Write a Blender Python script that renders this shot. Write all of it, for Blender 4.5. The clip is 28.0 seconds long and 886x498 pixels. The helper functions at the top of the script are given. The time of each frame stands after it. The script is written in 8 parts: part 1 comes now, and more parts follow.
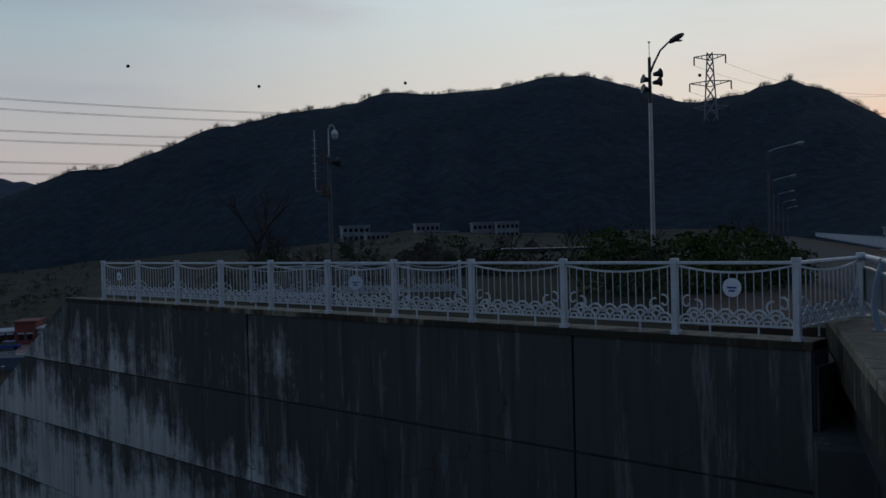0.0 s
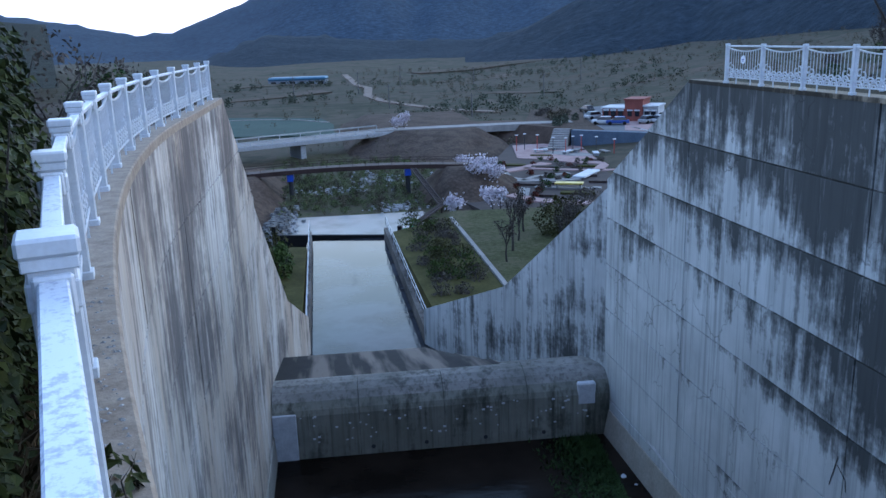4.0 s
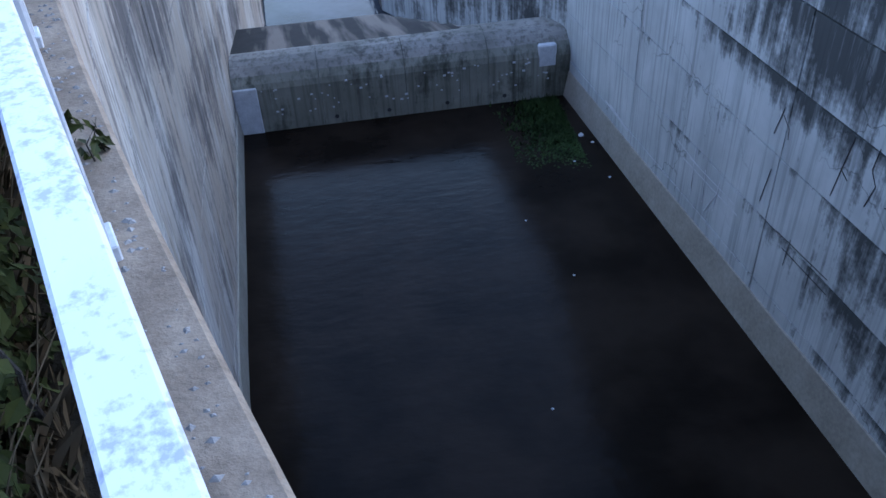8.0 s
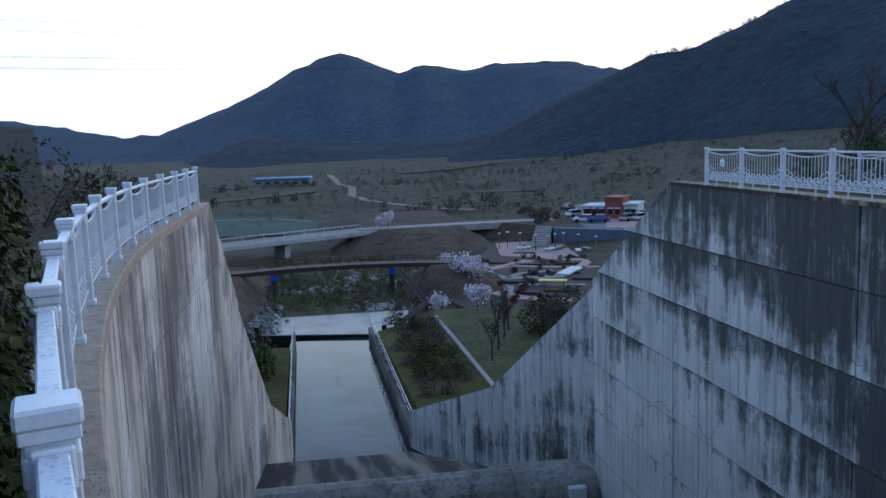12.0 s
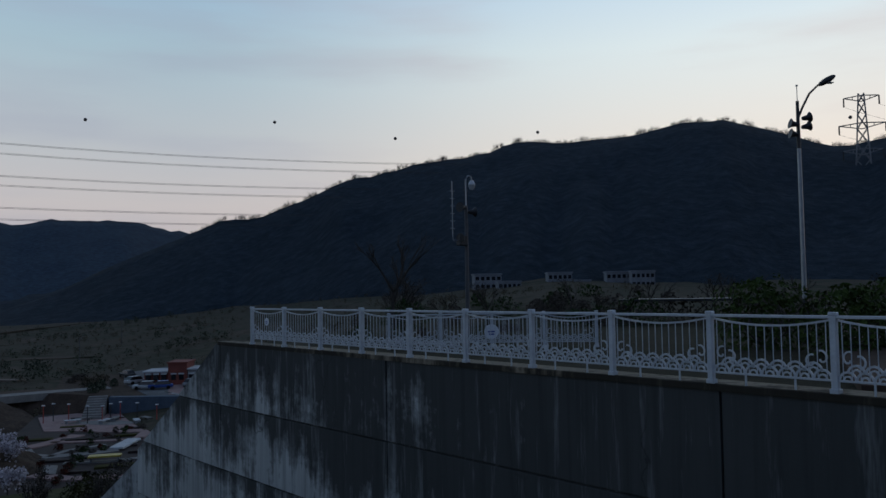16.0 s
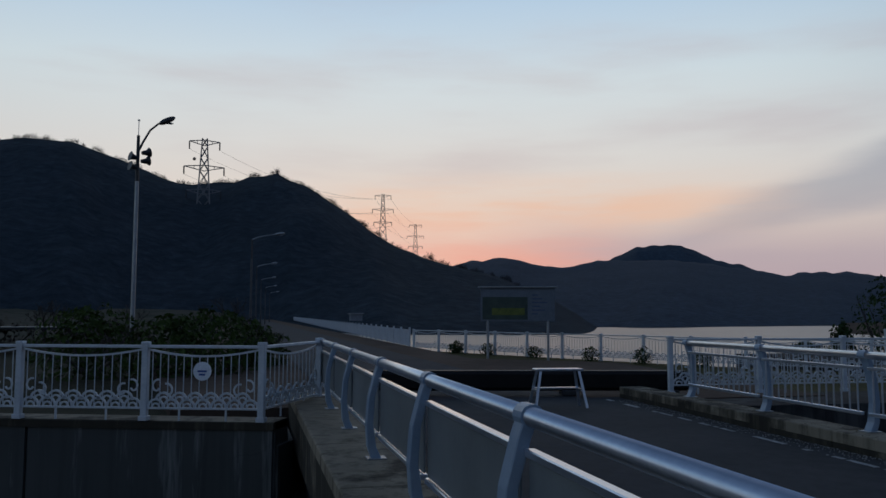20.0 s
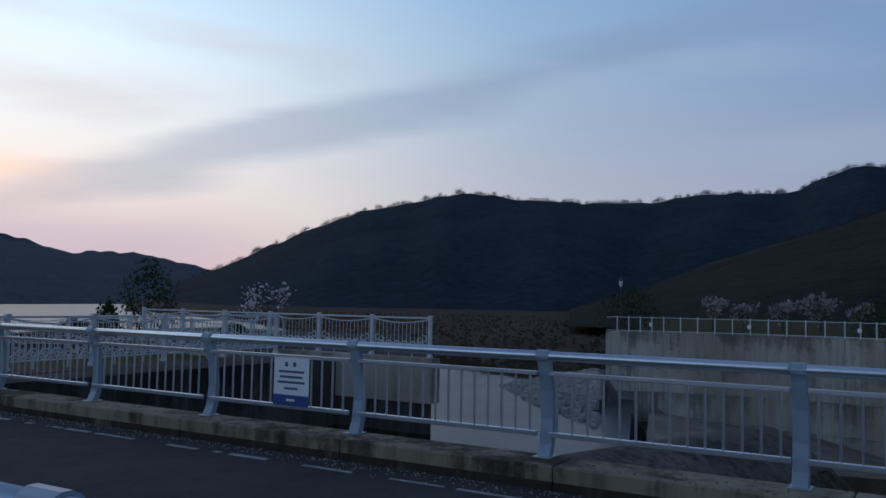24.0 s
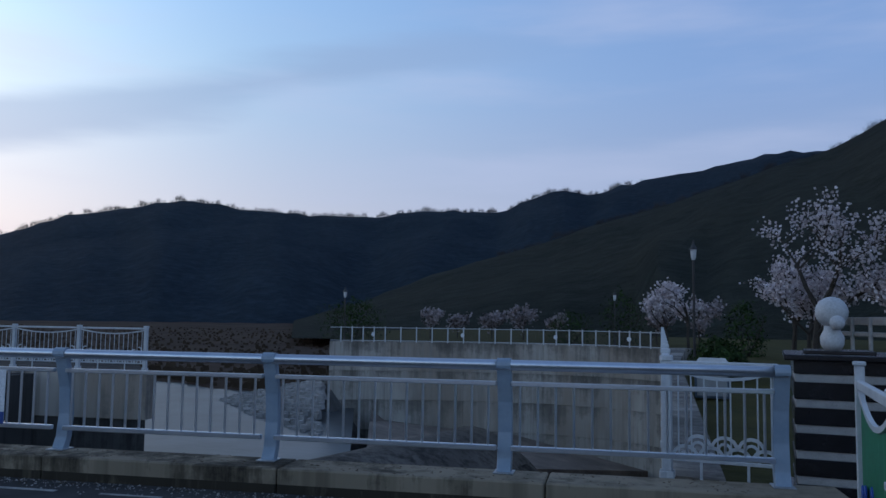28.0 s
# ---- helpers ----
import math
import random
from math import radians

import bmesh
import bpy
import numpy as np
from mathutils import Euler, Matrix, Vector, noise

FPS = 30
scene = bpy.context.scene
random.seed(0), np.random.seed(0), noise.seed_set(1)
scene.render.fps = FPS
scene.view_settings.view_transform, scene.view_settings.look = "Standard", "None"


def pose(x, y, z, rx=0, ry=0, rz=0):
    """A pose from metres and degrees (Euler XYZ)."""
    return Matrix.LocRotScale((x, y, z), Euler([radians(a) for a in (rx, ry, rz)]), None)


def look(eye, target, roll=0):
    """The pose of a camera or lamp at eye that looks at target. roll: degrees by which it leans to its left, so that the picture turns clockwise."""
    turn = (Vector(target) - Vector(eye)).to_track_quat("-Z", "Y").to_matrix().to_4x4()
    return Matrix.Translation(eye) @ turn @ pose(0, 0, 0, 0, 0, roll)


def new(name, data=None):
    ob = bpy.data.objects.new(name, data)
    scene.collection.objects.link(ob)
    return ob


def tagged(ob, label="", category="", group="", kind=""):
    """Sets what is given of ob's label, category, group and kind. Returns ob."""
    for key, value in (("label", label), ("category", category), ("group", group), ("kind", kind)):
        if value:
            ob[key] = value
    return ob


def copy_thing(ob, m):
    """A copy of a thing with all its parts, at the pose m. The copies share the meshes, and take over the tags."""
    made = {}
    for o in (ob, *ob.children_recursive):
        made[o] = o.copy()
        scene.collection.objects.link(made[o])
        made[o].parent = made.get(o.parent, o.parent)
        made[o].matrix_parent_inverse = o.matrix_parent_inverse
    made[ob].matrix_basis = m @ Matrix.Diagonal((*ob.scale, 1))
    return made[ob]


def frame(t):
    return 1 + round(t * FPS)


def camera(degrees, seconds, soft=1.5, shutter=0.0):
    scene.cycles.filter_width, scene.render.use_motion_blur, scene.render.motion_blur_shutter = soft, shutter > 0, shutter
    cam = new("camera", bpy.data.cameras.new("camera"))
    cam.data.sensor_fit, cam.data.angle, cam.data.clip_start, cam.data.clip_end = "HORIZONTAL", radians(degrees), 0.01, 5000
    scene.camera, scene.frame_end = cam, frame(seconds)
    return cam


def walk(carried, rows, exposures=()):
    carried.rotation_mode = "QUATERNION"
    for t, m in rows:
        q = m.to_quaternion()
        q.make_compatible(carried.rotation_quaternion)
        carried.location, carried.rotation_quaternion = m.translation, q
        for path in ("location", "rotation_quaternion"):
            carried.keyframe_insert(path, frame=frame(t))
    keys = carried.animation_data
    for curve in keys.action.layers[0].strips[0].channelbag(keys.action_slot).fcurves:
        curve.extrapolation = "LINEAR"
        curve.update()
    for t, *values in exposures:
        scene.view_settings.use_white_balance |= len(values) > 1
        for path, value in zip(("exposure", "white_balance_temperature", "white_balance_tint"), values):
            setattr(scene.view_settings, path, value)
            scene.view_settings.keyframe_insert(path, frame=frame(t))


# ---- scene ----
cam = camera(57.01, 28.0)
# seconds, x, y, z, then the turn of pose()
PATH = [
    (0.0, 0.580, 0.259, 1.544, 89.360, 1.420, -46.406),
    (0.5, 0.525, 0.182, 1.540, 87.020, 1.019, -37.853),
    (1.0, 0.499, 0.175, 1.545, 85.109, 1.036, -30.409),
    (1.5, 0.548, 0.172, 1.536, 83.489, 1.212, -23.838),
    (2.0, 0.527, 0.188, 1.519, 81.898, 1.396, -18.219),
    (2.5, 0.413, 0.205, 1.498, 79.997, 1.428, -13.502),
    (4.5, -0.447, -0.131, 1.667, 71.466, 2.038, -5.938),
    (5.0, -0.426, -0.137, 1.629, 65.404, 2.287, -5.567),
    (5.5, -0.415, -0.131, 1.596, 59.776, 2.500, -4.683),
    (6.0, -0.384, -0.141, 1.582, 55.729, 2.715, -4.232),
    (6.5, -0.339, -0.164, 1.580, 53.487, 2.848, -4.659),
    (7.0, -0.305, -0.183, 1.581, 52.385, 2.760, -6.699),
    (7.5, -0.298, -0.178, 1.589, 51.954, 2.595, -8.997),
    (8.0, -0.326, -0.143, 1.607, 52.330, 2.634, -9.881),
    (8.5, -0.364, -0.109, 1.630, 54.456, 2.538, -9.759),
    (9.0, -0.447, -0.061, 1.667, 57.715, 2.538, -9.231),
    (9.5, -0.490, -0.041, 1.719, 61.873, 2.516, -8.867),
    (10.0, -0.501, -0.023, 1.760, 66.280, 2.433, -8.444),
    (10.5, -0.488, -0.010, 1.784, 70.292, 2.546, -7.976),
    (11.0, -0.514, 0.000, 1.800, 74.217, 2.257, -7.659),
    (11.5, -0.582, 0.011, 1.820, 78.387, 2.122, -7.530),
    (13.5, 0.381, 0.332, 1.570, 89.930, 1.740, -12.662),
    (14.0, 0.389, 0.345, 1.568, 90.990, 1.710, -16.370),
    (14.5, 0.418, 0.332, 1.580, 91.511, 1.569, -21.019),
    (15.0, 0.437, 0.348, 1.586, 91.941, 1.529, -26.648),
    (15.5, 0.479, 0.350, 1.578, 92.361, 1.229, -31.869),
    (16.0, 0.450, 0.313, 1.572, 92.940, 0.909, -37.203),
    (16.5, 0.449, 0.283, 1.574, 93.480, 0.809, -42.401),
    (17.0, 0.471, 0.267, 1.563, 93.940, 0.619, -47.807),
    (17.5, 0.528, 0.256, 1.578, 94.110, 0.559, -53.790),
    (18.0, 0.603, 0.216, 1.590, 94.290, 0.499, -59.523),
    (18.5, 0.599, 0.178, 1.590, 94.510, 0.239, -65.451),
    (19.0, 0.579, 0.123, 1.594, 94.650, 0.249, -70.890),
    (19.5, 0.566, 0.084, 1.588, 94.670, 0.020, -76.248),
    (20.0, 0.566, 0.038, 1.581, 94.650, -0.150, -81.252),
    (20.5, 0.578, -0.011, 1.570, 94.650, -0.269, -86.222),
    (22.5, 0.010, -0.250, 1.614, 94.047, -0.187, -109.721),
    (23.0, -0.013, -0.337, 1.597, 93.831, -0.432, -116.615),
    (23.5, -0.075, -0.390, 1.580, 93.830, -0.560, -122.580),
    (24.0, -0.181, -0.400, 1.598, 93.650, -1.090, -128.480),
    (24.5, -0.235, -0.365, 1.562, 93.850, -1.280, -133.770),
    (25.0, -0.267, -0.355, 1.534, 94.021, -1.317, -138.233),
    (25.5, -0.283, -0.374, 1.528, 94.061, -1.367, -142.337),
    (26.0, -0.302, -0.394, 1.527, 94.091, -1.207, -146.016),
    (26.5, -0.318, -0.401, 1.525, 94.101, -1.177, -148.794),
    (27.0, -0.314, -0.390, 1.517, 94.121, -1.017, -150.183),
    (27.5, -0.310, -0.362, 1.516, 94.131, -0.997, -150.052),
    (28.0, -0.246, -0.290, 1.510, 94.810, -0.817, -147.619),
]
EXPOSURES = [(0.0, -0.25, 6500, 8), (0.8, 0.52, 6450, 8), (1.4, 1.05, 6300, 5), (2.0, 1.92, 6150, 0), (3.0, 2.25, 5900, 6), (4.5, 2.6, 5750, 12), (5.0, 2.72, 5780, 14), (6.0, 2.42, 5800, 15), (8.0, 2.82, 5850, 16), (9.0, 2.48, 5870, 15), (9.6, 2.62, 5900, 15), (11.0, 2.76, 5950, 13),
             (11.6, 2.3, 5970, 12), (13.0, 0.95, 6200, 8), (15.0, 0.1, 6400, 8), (18.0, -0.15, 6300, 9), (20.5, -0.32, 6200, 9), (23.0, -0.38, 6100, 9), (24.0, 0.2, 6000, 10), (25.0, 0.5, 5900, 10), (27.0, 0.7, 5850, 10), (28.0, 0.55, 5850, 10)]
walk(cam, [(t, pose(*p)) for t, *p in PATH], EXPOSURES)

# ---------- sky and light ----------
SUN_AZ = -78.0   # bearing of the set sun, degrees to the left of downstream
w = bpy.data.worlds.new("dusk_sky")
scene.world = w
w.use_nodes = True
wt = w.node_tree
wn, wl = wt.nodes, wt.links


def wmath(op, a, b=None):
    n = wn.new("ShaderNodeMath")
    n.operation = op
    for sock, v in zip(n.inputs, (a, b)):
        if v is None:
            continue
        if isinstance(v, (int, float)):
            sock.default_value = v
        else:
            wl.new(v, sock)
    return n.outputs[0]


def wramp(src, stops):
    r = wn.new("ShaderNodeValToRGB")
    while len(r.color_ramp.elements) < len(stops):
        r.color_ramp.elements.new(0.5)
    for e, (p, c) in zip(r.color_ramp.elements, stops):
        e.position, e.color = p, (*c, 1)
    wl.new(src, r.inputs[0])
    return r.outputs[0]


def wmix(fac, a, b, mode="MIX"):
    m = wn.new("ShaderNodeMix")
    m.data_type, m.blend_type = "RGBA", mode
    for sock, v in ((m.inputs["Factor"], fac), (m.inputs["A"], a), (m.inputs["B"], b)):
        if isinstance(v, (int, float)):
            sock.default_value = v
        elif isinstance(v, tuple):
            sock.default_value = (*v, 1)
        else:
            wl.new(v, sock)
    return m.outputs["Result"]


sky = wn.new("ShaderNodeTexSky")
sky.sky_type, sky.sun_disc = "NISHITA", False
sky.sun_elevation, sky.sun_rotation = radians(1.0), radians(-SUN_AZ)
sky.air_density, sky.dust_density, sky.ozone_density = 1.0, 1.5, 2.0
tc = wn.new("ShaderNodeTexCoord")
sep = wn.new("ShaderNodeSeparateXYZ")
wl.new(tc.outputs["Generated"], sep.inputs[0])
up = wmath("MAXIMUM", sep.outputs[2], 0.0)
# three skies by bearing from the set sun: towards it, square to it, away from it
toward = wn.new("ShaderNodeVectorMath")
toward.operation = "DOT_PRODUCT"
wl.new(tc.outputs["Generated"], toward.inputs[0])
toward.inputs[1].default_value = (-math.sin(radians(SUN_AZ)), math.cos(radians(SUN_AZ)), 0.0)
flat = wmath("MAXIMUM", wmath("SQRT", wmath("SUBTRACT", 1.001, wmath("MULTIPLY", sep.outputs[2], sep.outputs[2]))), 0.03)
bearing = wmath("DIVIDE", toward.outputs["Value"], flat)
EL = (0.0, 0.10, 0.28, 0.42, 0.60, 1.0)
TOWARD = ((0.80, 0.50, 0.43), (0.92, 0.75, 0.62), (0.78, 0.85, 0.86), (0.46, 0.66, 0.88), (0.13, 0.21, 0.35), (0.05, 0.085, 0.16))
SQUARE = ((0.46, 0.38, 0.40), (0.57, 0.52, 0.52), (0.40, 0.53, 0.61), (0.29, 0.46, 0.67), (0.11, 0.19, 0.34), (0.05, 0.085, 0.16))
AWAY = ((0.20, 0.22, 0.28), (0.25, 0.28, 0.36), (0.17, 0.25, 0.41), (0.13, 0.22, 0.40), (0.07, 0.12, 0.23), (0.05, 0.085, 0.16))


def smooth_step(src, a, b):
    r = wn.new("ShaderNodeMapRange")
    r.interpolation_type = "SMOOTHSTEP"
    r.inputs["From Min"].default_value, r.inputs["From Max"].default_value = a, b
    wl.new(src, r.inputs["Value"])
    return r.outputs[0]


near_glow = smooth_step(bearing, 0.50, 1.0)
tinted = wmix(near_glow, wramp(up, list(zip(EL, SQUARE))), wramp(up, list(zip(EL, TOWARD))))
dull = wn.new("ShaderNodeVectorMath")
dull.operation = "DOT_PRODUCT"
wl.new(tc.outputs["Generated"], dull.inputs[0])
dull.inputs[1].default_value = (-math.sin(radians(150)), math.cos(radians(150)), 0.0)
tinted = wmix(smooth_step(wmath("DIVIDE", dull.outputs["Value"], flat), -0.30, 0.85), tinted, wramp(up, list(zip(EL, AWAY))))
# thin clouds drawn out level
cmap = wn.new("ShaderNodeMapping")
cmap.inputs["Rotation"].default_value = (radians(10), radians(4), radians(20))
cmap.inputs["Scale"].default_value = (1.3, 1.3, 8.0)
wl.new(tc.outputs["Generated"], cmap.inputs[0])
cn = wn.new("ShaderNodeTexNoise")
cn.inputs["Scale"].default_value, cn.inputs["Detail"].default_value, cn.inputs["Roughness"].default_value = 1.7, 5, 0.5
wl.new(cmap.outputs[0], cn.inputs["Vector"])
veil = wmath("MULTIPLY", smooth_step(cn.outputs["Fac"], 0.45, 0.75), 0.45)
tinted = wmix(veil, tinted, wmix(near_glow, (0.36, 0.38, 0.48), (0.62, 0.50, 0.50)))


def sky_dir(az, slope):
    return Vector((-math.sin(radians(az)), math.cos(radians(az)), slope)).normalized()


def wdot(v, shift=0.0):
    n = wn.new("ShaderNodeVectorMath")
    n.operation = "DOT_PRODUCT"
    wl.new(tc.outputs["Generated"], n.inputs[0])
    n.inputs[1].default_value = tuple(v)
    return n.outputs["Value"]


pn = wn.new("ShaderNodeTexNoise")
pn.inputs["Scale"].default_value, pn.inputs["Detail"].default_value = 16.0, 4
wl.new(tc.outputs["Generated"], pn.inputs["Vector"])
# one long grey streak of cloud rising from the glow, and a small pink cloud over the valley
P0, P1 = sky_dir(-104.4, 0.128), sky_dir(-144.4, 0.318)
band_n = P0.cross(P1).normalized()
off = wmath("ABSOLUTE", wdot(band_n))
wob = wmath("MULTIPLY", wmath("SUBTRACT", cn.outputs["Fac"], 0.5), 0.10)
band = wmath("MULTIPLY", smooth_step(wmath("ADD", off, wob), 0.038, 0.0), smooth_step(wdot(sky_dir(-123.4, 0.2)), 0.80, 0.97))
tinted = wmix(wmath("MULTIPLY", band, 0.45), tinted, (0.20, 0.25, 0.36))
pink = wmath("MULTIPLY", smooth_step(wdot(sky_dir(3.6, 0.124)), 0.9974, 0.9996), smooth_step(pn.outputs["Fac"], 0.40, 0.62))
pink = wmath("MULTIPLY", pink, wmath("MULTIPLY", smooth_step(up, 0.098, 0.116), smooth_step(up, 0.146, 0.126)))
tinted = wmix(wmath("MULTIPLY", pink, 0.75), tinted, (0.85, 0.42, 0.46))
dusk = wmath("MULTIPLY", smooth_step(wdot(sky_dir(34, 0.05)), 0.78, 0.97), smooth_step(up, 0.26, 0.06))
tinted = wmix(wmath("MULTIPLY", dusk, 0.75), tinted, (0.22, 0.29, 0.43))
# afterglow: rose light low over the falling ridge, an orange bar above it, lavender haze over the far hills
smap = wn.new("ShaderNodeMapping")
smap.inputs["Scale"].default_value = (3.0, 3.0, 26.0)
wl.new(tc.outputs["Generated"], smap.inputs[0])
sn = wn.new("ShaderNodeTexNoise")
sn.inputs["Scale"].default_value, sn.inputs["Detail"].default_value, sn.inputs["Roughness"].default_value = 1.6, 5, 0.55
wl.new(smap.outputs[0], sn.inputs["Vector"])
wisps = smooth_step(sn.outputs["Fac"], 0.36, 0.66)
haze = wmath("MULTIPLY", smooth_step(wdot(sky_dir(-101, 0.07)), 0.945, 0.995), smooth_step(up, 0.155, 0.05))
tinted = wmix(wmath("MULTIPLY", haze, 0.62), tinted, (0.44, 0.36, 0.44))
bar = wmath("MULTIPLY", smooth_step(wdot(sky_dir(-87, 0.13)), 0.94, 0.999), wmath("MULTIPLY", smooth_step(up, 0.085, 0.125), smooth_step(up, 0.185, 0.13)))
tinted = wmix(wmath("MULTIPLY", bar, wmath("ADD", 0.30, wmath("MULTIPLY", wisps, 0.55))), tinted, (0.98, 0.62, 0.44))
rose = wmath("MULTIPLY", smooth_step(wdot(sky_dir(-80, 0.05)), 0.955, 0.999), smooth_step(up, 0.15, 0.04))
tinted = wmix(wmath("MULTIPLY", rose, wmath("ADD", 0.55, wmath("MULTIPLY", wisps, 0.4))), tinted, (0.95, 0.42, 0.33))
bg = wn["Background"]
wl.new(tinted, bg.inputs[0])
bg.inputs[1].default_value = 1.0
sky_part = wn.new("ShaderNodeBackground")
wl.new(sky.outputs[0], sky_part.inputs[0])
sky_part.inputs[1].default_value = 0.01
add = wn.new("ShaderNodeAddShader")
wl.new(bg.outputs[0], add.inputs[0])
wl.new(sky_part.outputs[0], add.inputs[1])
wl.new(add.outputs[0], wn["World Output"].inputs[0])

sun = bpy.data.lights.new("sun", "SUN")
sun.energy, sun.angle, sun.color = 0.05, radians(12), (1.0, 0.72, 0.5)
sun_ob = new("sun", sun)
sun_ob.matrix_basis = look((0, 0, 30), Vector((0, 0, 30)) + Vector((math.sin(radians(SUN_AZ)), -math.cos(radians(SUN_AZ)), -0.05)))

# ---------- materials ----------
def nodes_of(name):
    m = bpy.data.materials.new(name)
    m.use_nodes = True
    nt = m.node_tree
    return m, nt, nt.nodes, nt.nodes["Principled BSDF"]


def link(nt, a, b):
    nt.links.new(a, b)


def ramp_node(nt, src, stops):
    r = nt.nodes.new("ShaderNodeValToRGB")
    cr = r.color_ramp
    while len(cr.elements) < len(stops):
        cr.elements.new(0.5)
    for e, (p, c) in zip(cr.elements, stops):
        e.position, e.color = p, (*c, 1)
    link(nt, src, r.inputs[0])
    return r.outputs[0]


def noise_node(nt, scale, detail=6.0, rough=0.55, stretch=(1, 1, 1), coord="Object"):
    tc = nt.nodes.new("ShaderNodeTexCoord")
    mp = nt.nodes.new("ShaderNodeMapping")
    mp.inputs["Scale"].default_value = stretch
    link(nt, tc.outputs[coord], mp.inputs[0])
    n = nt.nodes.new("ShaderNodeTexNoise")
    n.inputs["Scale"].default_value, n.inputs["Detail"].default_value, n.inputs["Roughness"].default_value = scale, detail, rough
    link(nt, mp.outputs[0], n.inputs["Vector"])
    return n.outputs["Fac"]


def mix_node(nt, fac, a, b, mode="MIX"):
    m = nt.nodes.new("ShaderNodeMix")
    m.data_type, m.blend_type = "RGBA", mode
    for sock, v in ((m.inputs["Factor"], fac), (m.inputs["A"], a), (m.inputs["B"], b)):
        if isinstance(v, (int, float)):
            sock.default_value = v
        elif isinstance(v, tuple):
            sock.default_value = (*v, 1)
        else:
            link(nt, v, sock)
    return m.outputs["Result"]


def bump_node(nt, src, strength, distance, bsdf):
    b = nt.nodes.new("ShaderNodeBump")
    b.inputs["Strength"].default_value, b.inputs["Distance"].default_value = strength, distance
    link(nt, src, b.inputs["Height"])
    link(nt, b.outputs[0], bsdf.inputs["Normal"])


def plain(name, dark, light, scale, rough=0.6, metal=0.0, bump=0.15, dist=0.004, fine=0.35, coord="Object", spec=0.5):
    """Two-scale mottled surface between two colours."""
    m, nt, nd, b = nodes_of(name)
    big, small = noise_node(nt, scale, 5, 0.6, coord=coord), noise_node(nt, scale * 9, 4, 0.6, coord=coord)
    base = ramp_node(nt, big, [(0.32, dark), (0.68, light)])
    mid = tuple((a + c) / 2 for a, c in zip(dark, light))
    grain = ramp_node(nt, small, [(0.35, tuple(0.6 * v for v in mid)), (0.65, tuple(min(1, 1.25 * v) for v in mid))])
    link(nt, mix_node(nt, fine, base, grain), b.inputs["Base Color"])
    b.inputs["Roughness"].default_value, b.inputs["Metallic"].default_value = rough, metal
    b.inputs["Specular IOR Level"].default_value = spec
    if bump:
        bump_node(nt, small, bump, dist, b)
    return m


def patchy(name, stops, scale):
    """Ground grown over in patches of several tones, broken up by a finer grain."""
    m, nt, nd, b = nodes_of(name)
    small = noise_node(nt, scale * 8, 5, 0.7)
    tone = ramp_node(nt, vmath(nt, "ADD", vmath(nt, "MULTIPLY", noise_node(nt, scale, 6, 0.65), 0.75), vmath(nt, "MULTIPLY", small, 0.25)), stops)
    shade = ramp_node(nt, small, [(0.35, (0.62, 0.62, 0.62)), (0.65, (1.0, 1.0, 1.0))])
    link(nt, mix_node(nt, 0.7, tone, shade, "MULTIPLY"), b.inputs["Base Color"])
    b.inputs["Roughness"].default_value, b.inputs["Specular IOR Level"].default_value = 0.95, 0.1
    bump_node(nt, small, 0.6, 0.08, b)
    return m


def leafy(name, dark, light, rough=0.7, scale=0.6):
    """Foliage: tone varies from clump to clump and across the crown."""
    m, nt, nd, b = nodes_of(name)
    geo = nt.nodes.new("ShaderNodeNewGeometry")
    isl = ramp_node(nt, geo.outputs["Random Per Island"], [(0.0, dark), (1.0, light)])
    big = ramp_node(nt, noise_node(nt, scale, 3), [(0.35, tuple(0.6 * v for v in dark)), (0.65, light)])
    link(nt, mix_node(nt, 0.45, isl, big), b.inputs["Base Color"])
    b.inputs["Roughness"].default_value = rough
    b.inputs["Specular IOR Level"].default_value = 0.08
    return m


def vmath(nt, op, a, b=None):
    n = nt.nodes.new("ShaderNodeMath")
    n.operation = op
    for sock, v in zip(n.inputs, (a, b)):
        if isinstance(v, (int, float)):
            sock.default_value = v
        elif v is not None:
            link(nt, v, sock)
    return n.outputs[0]


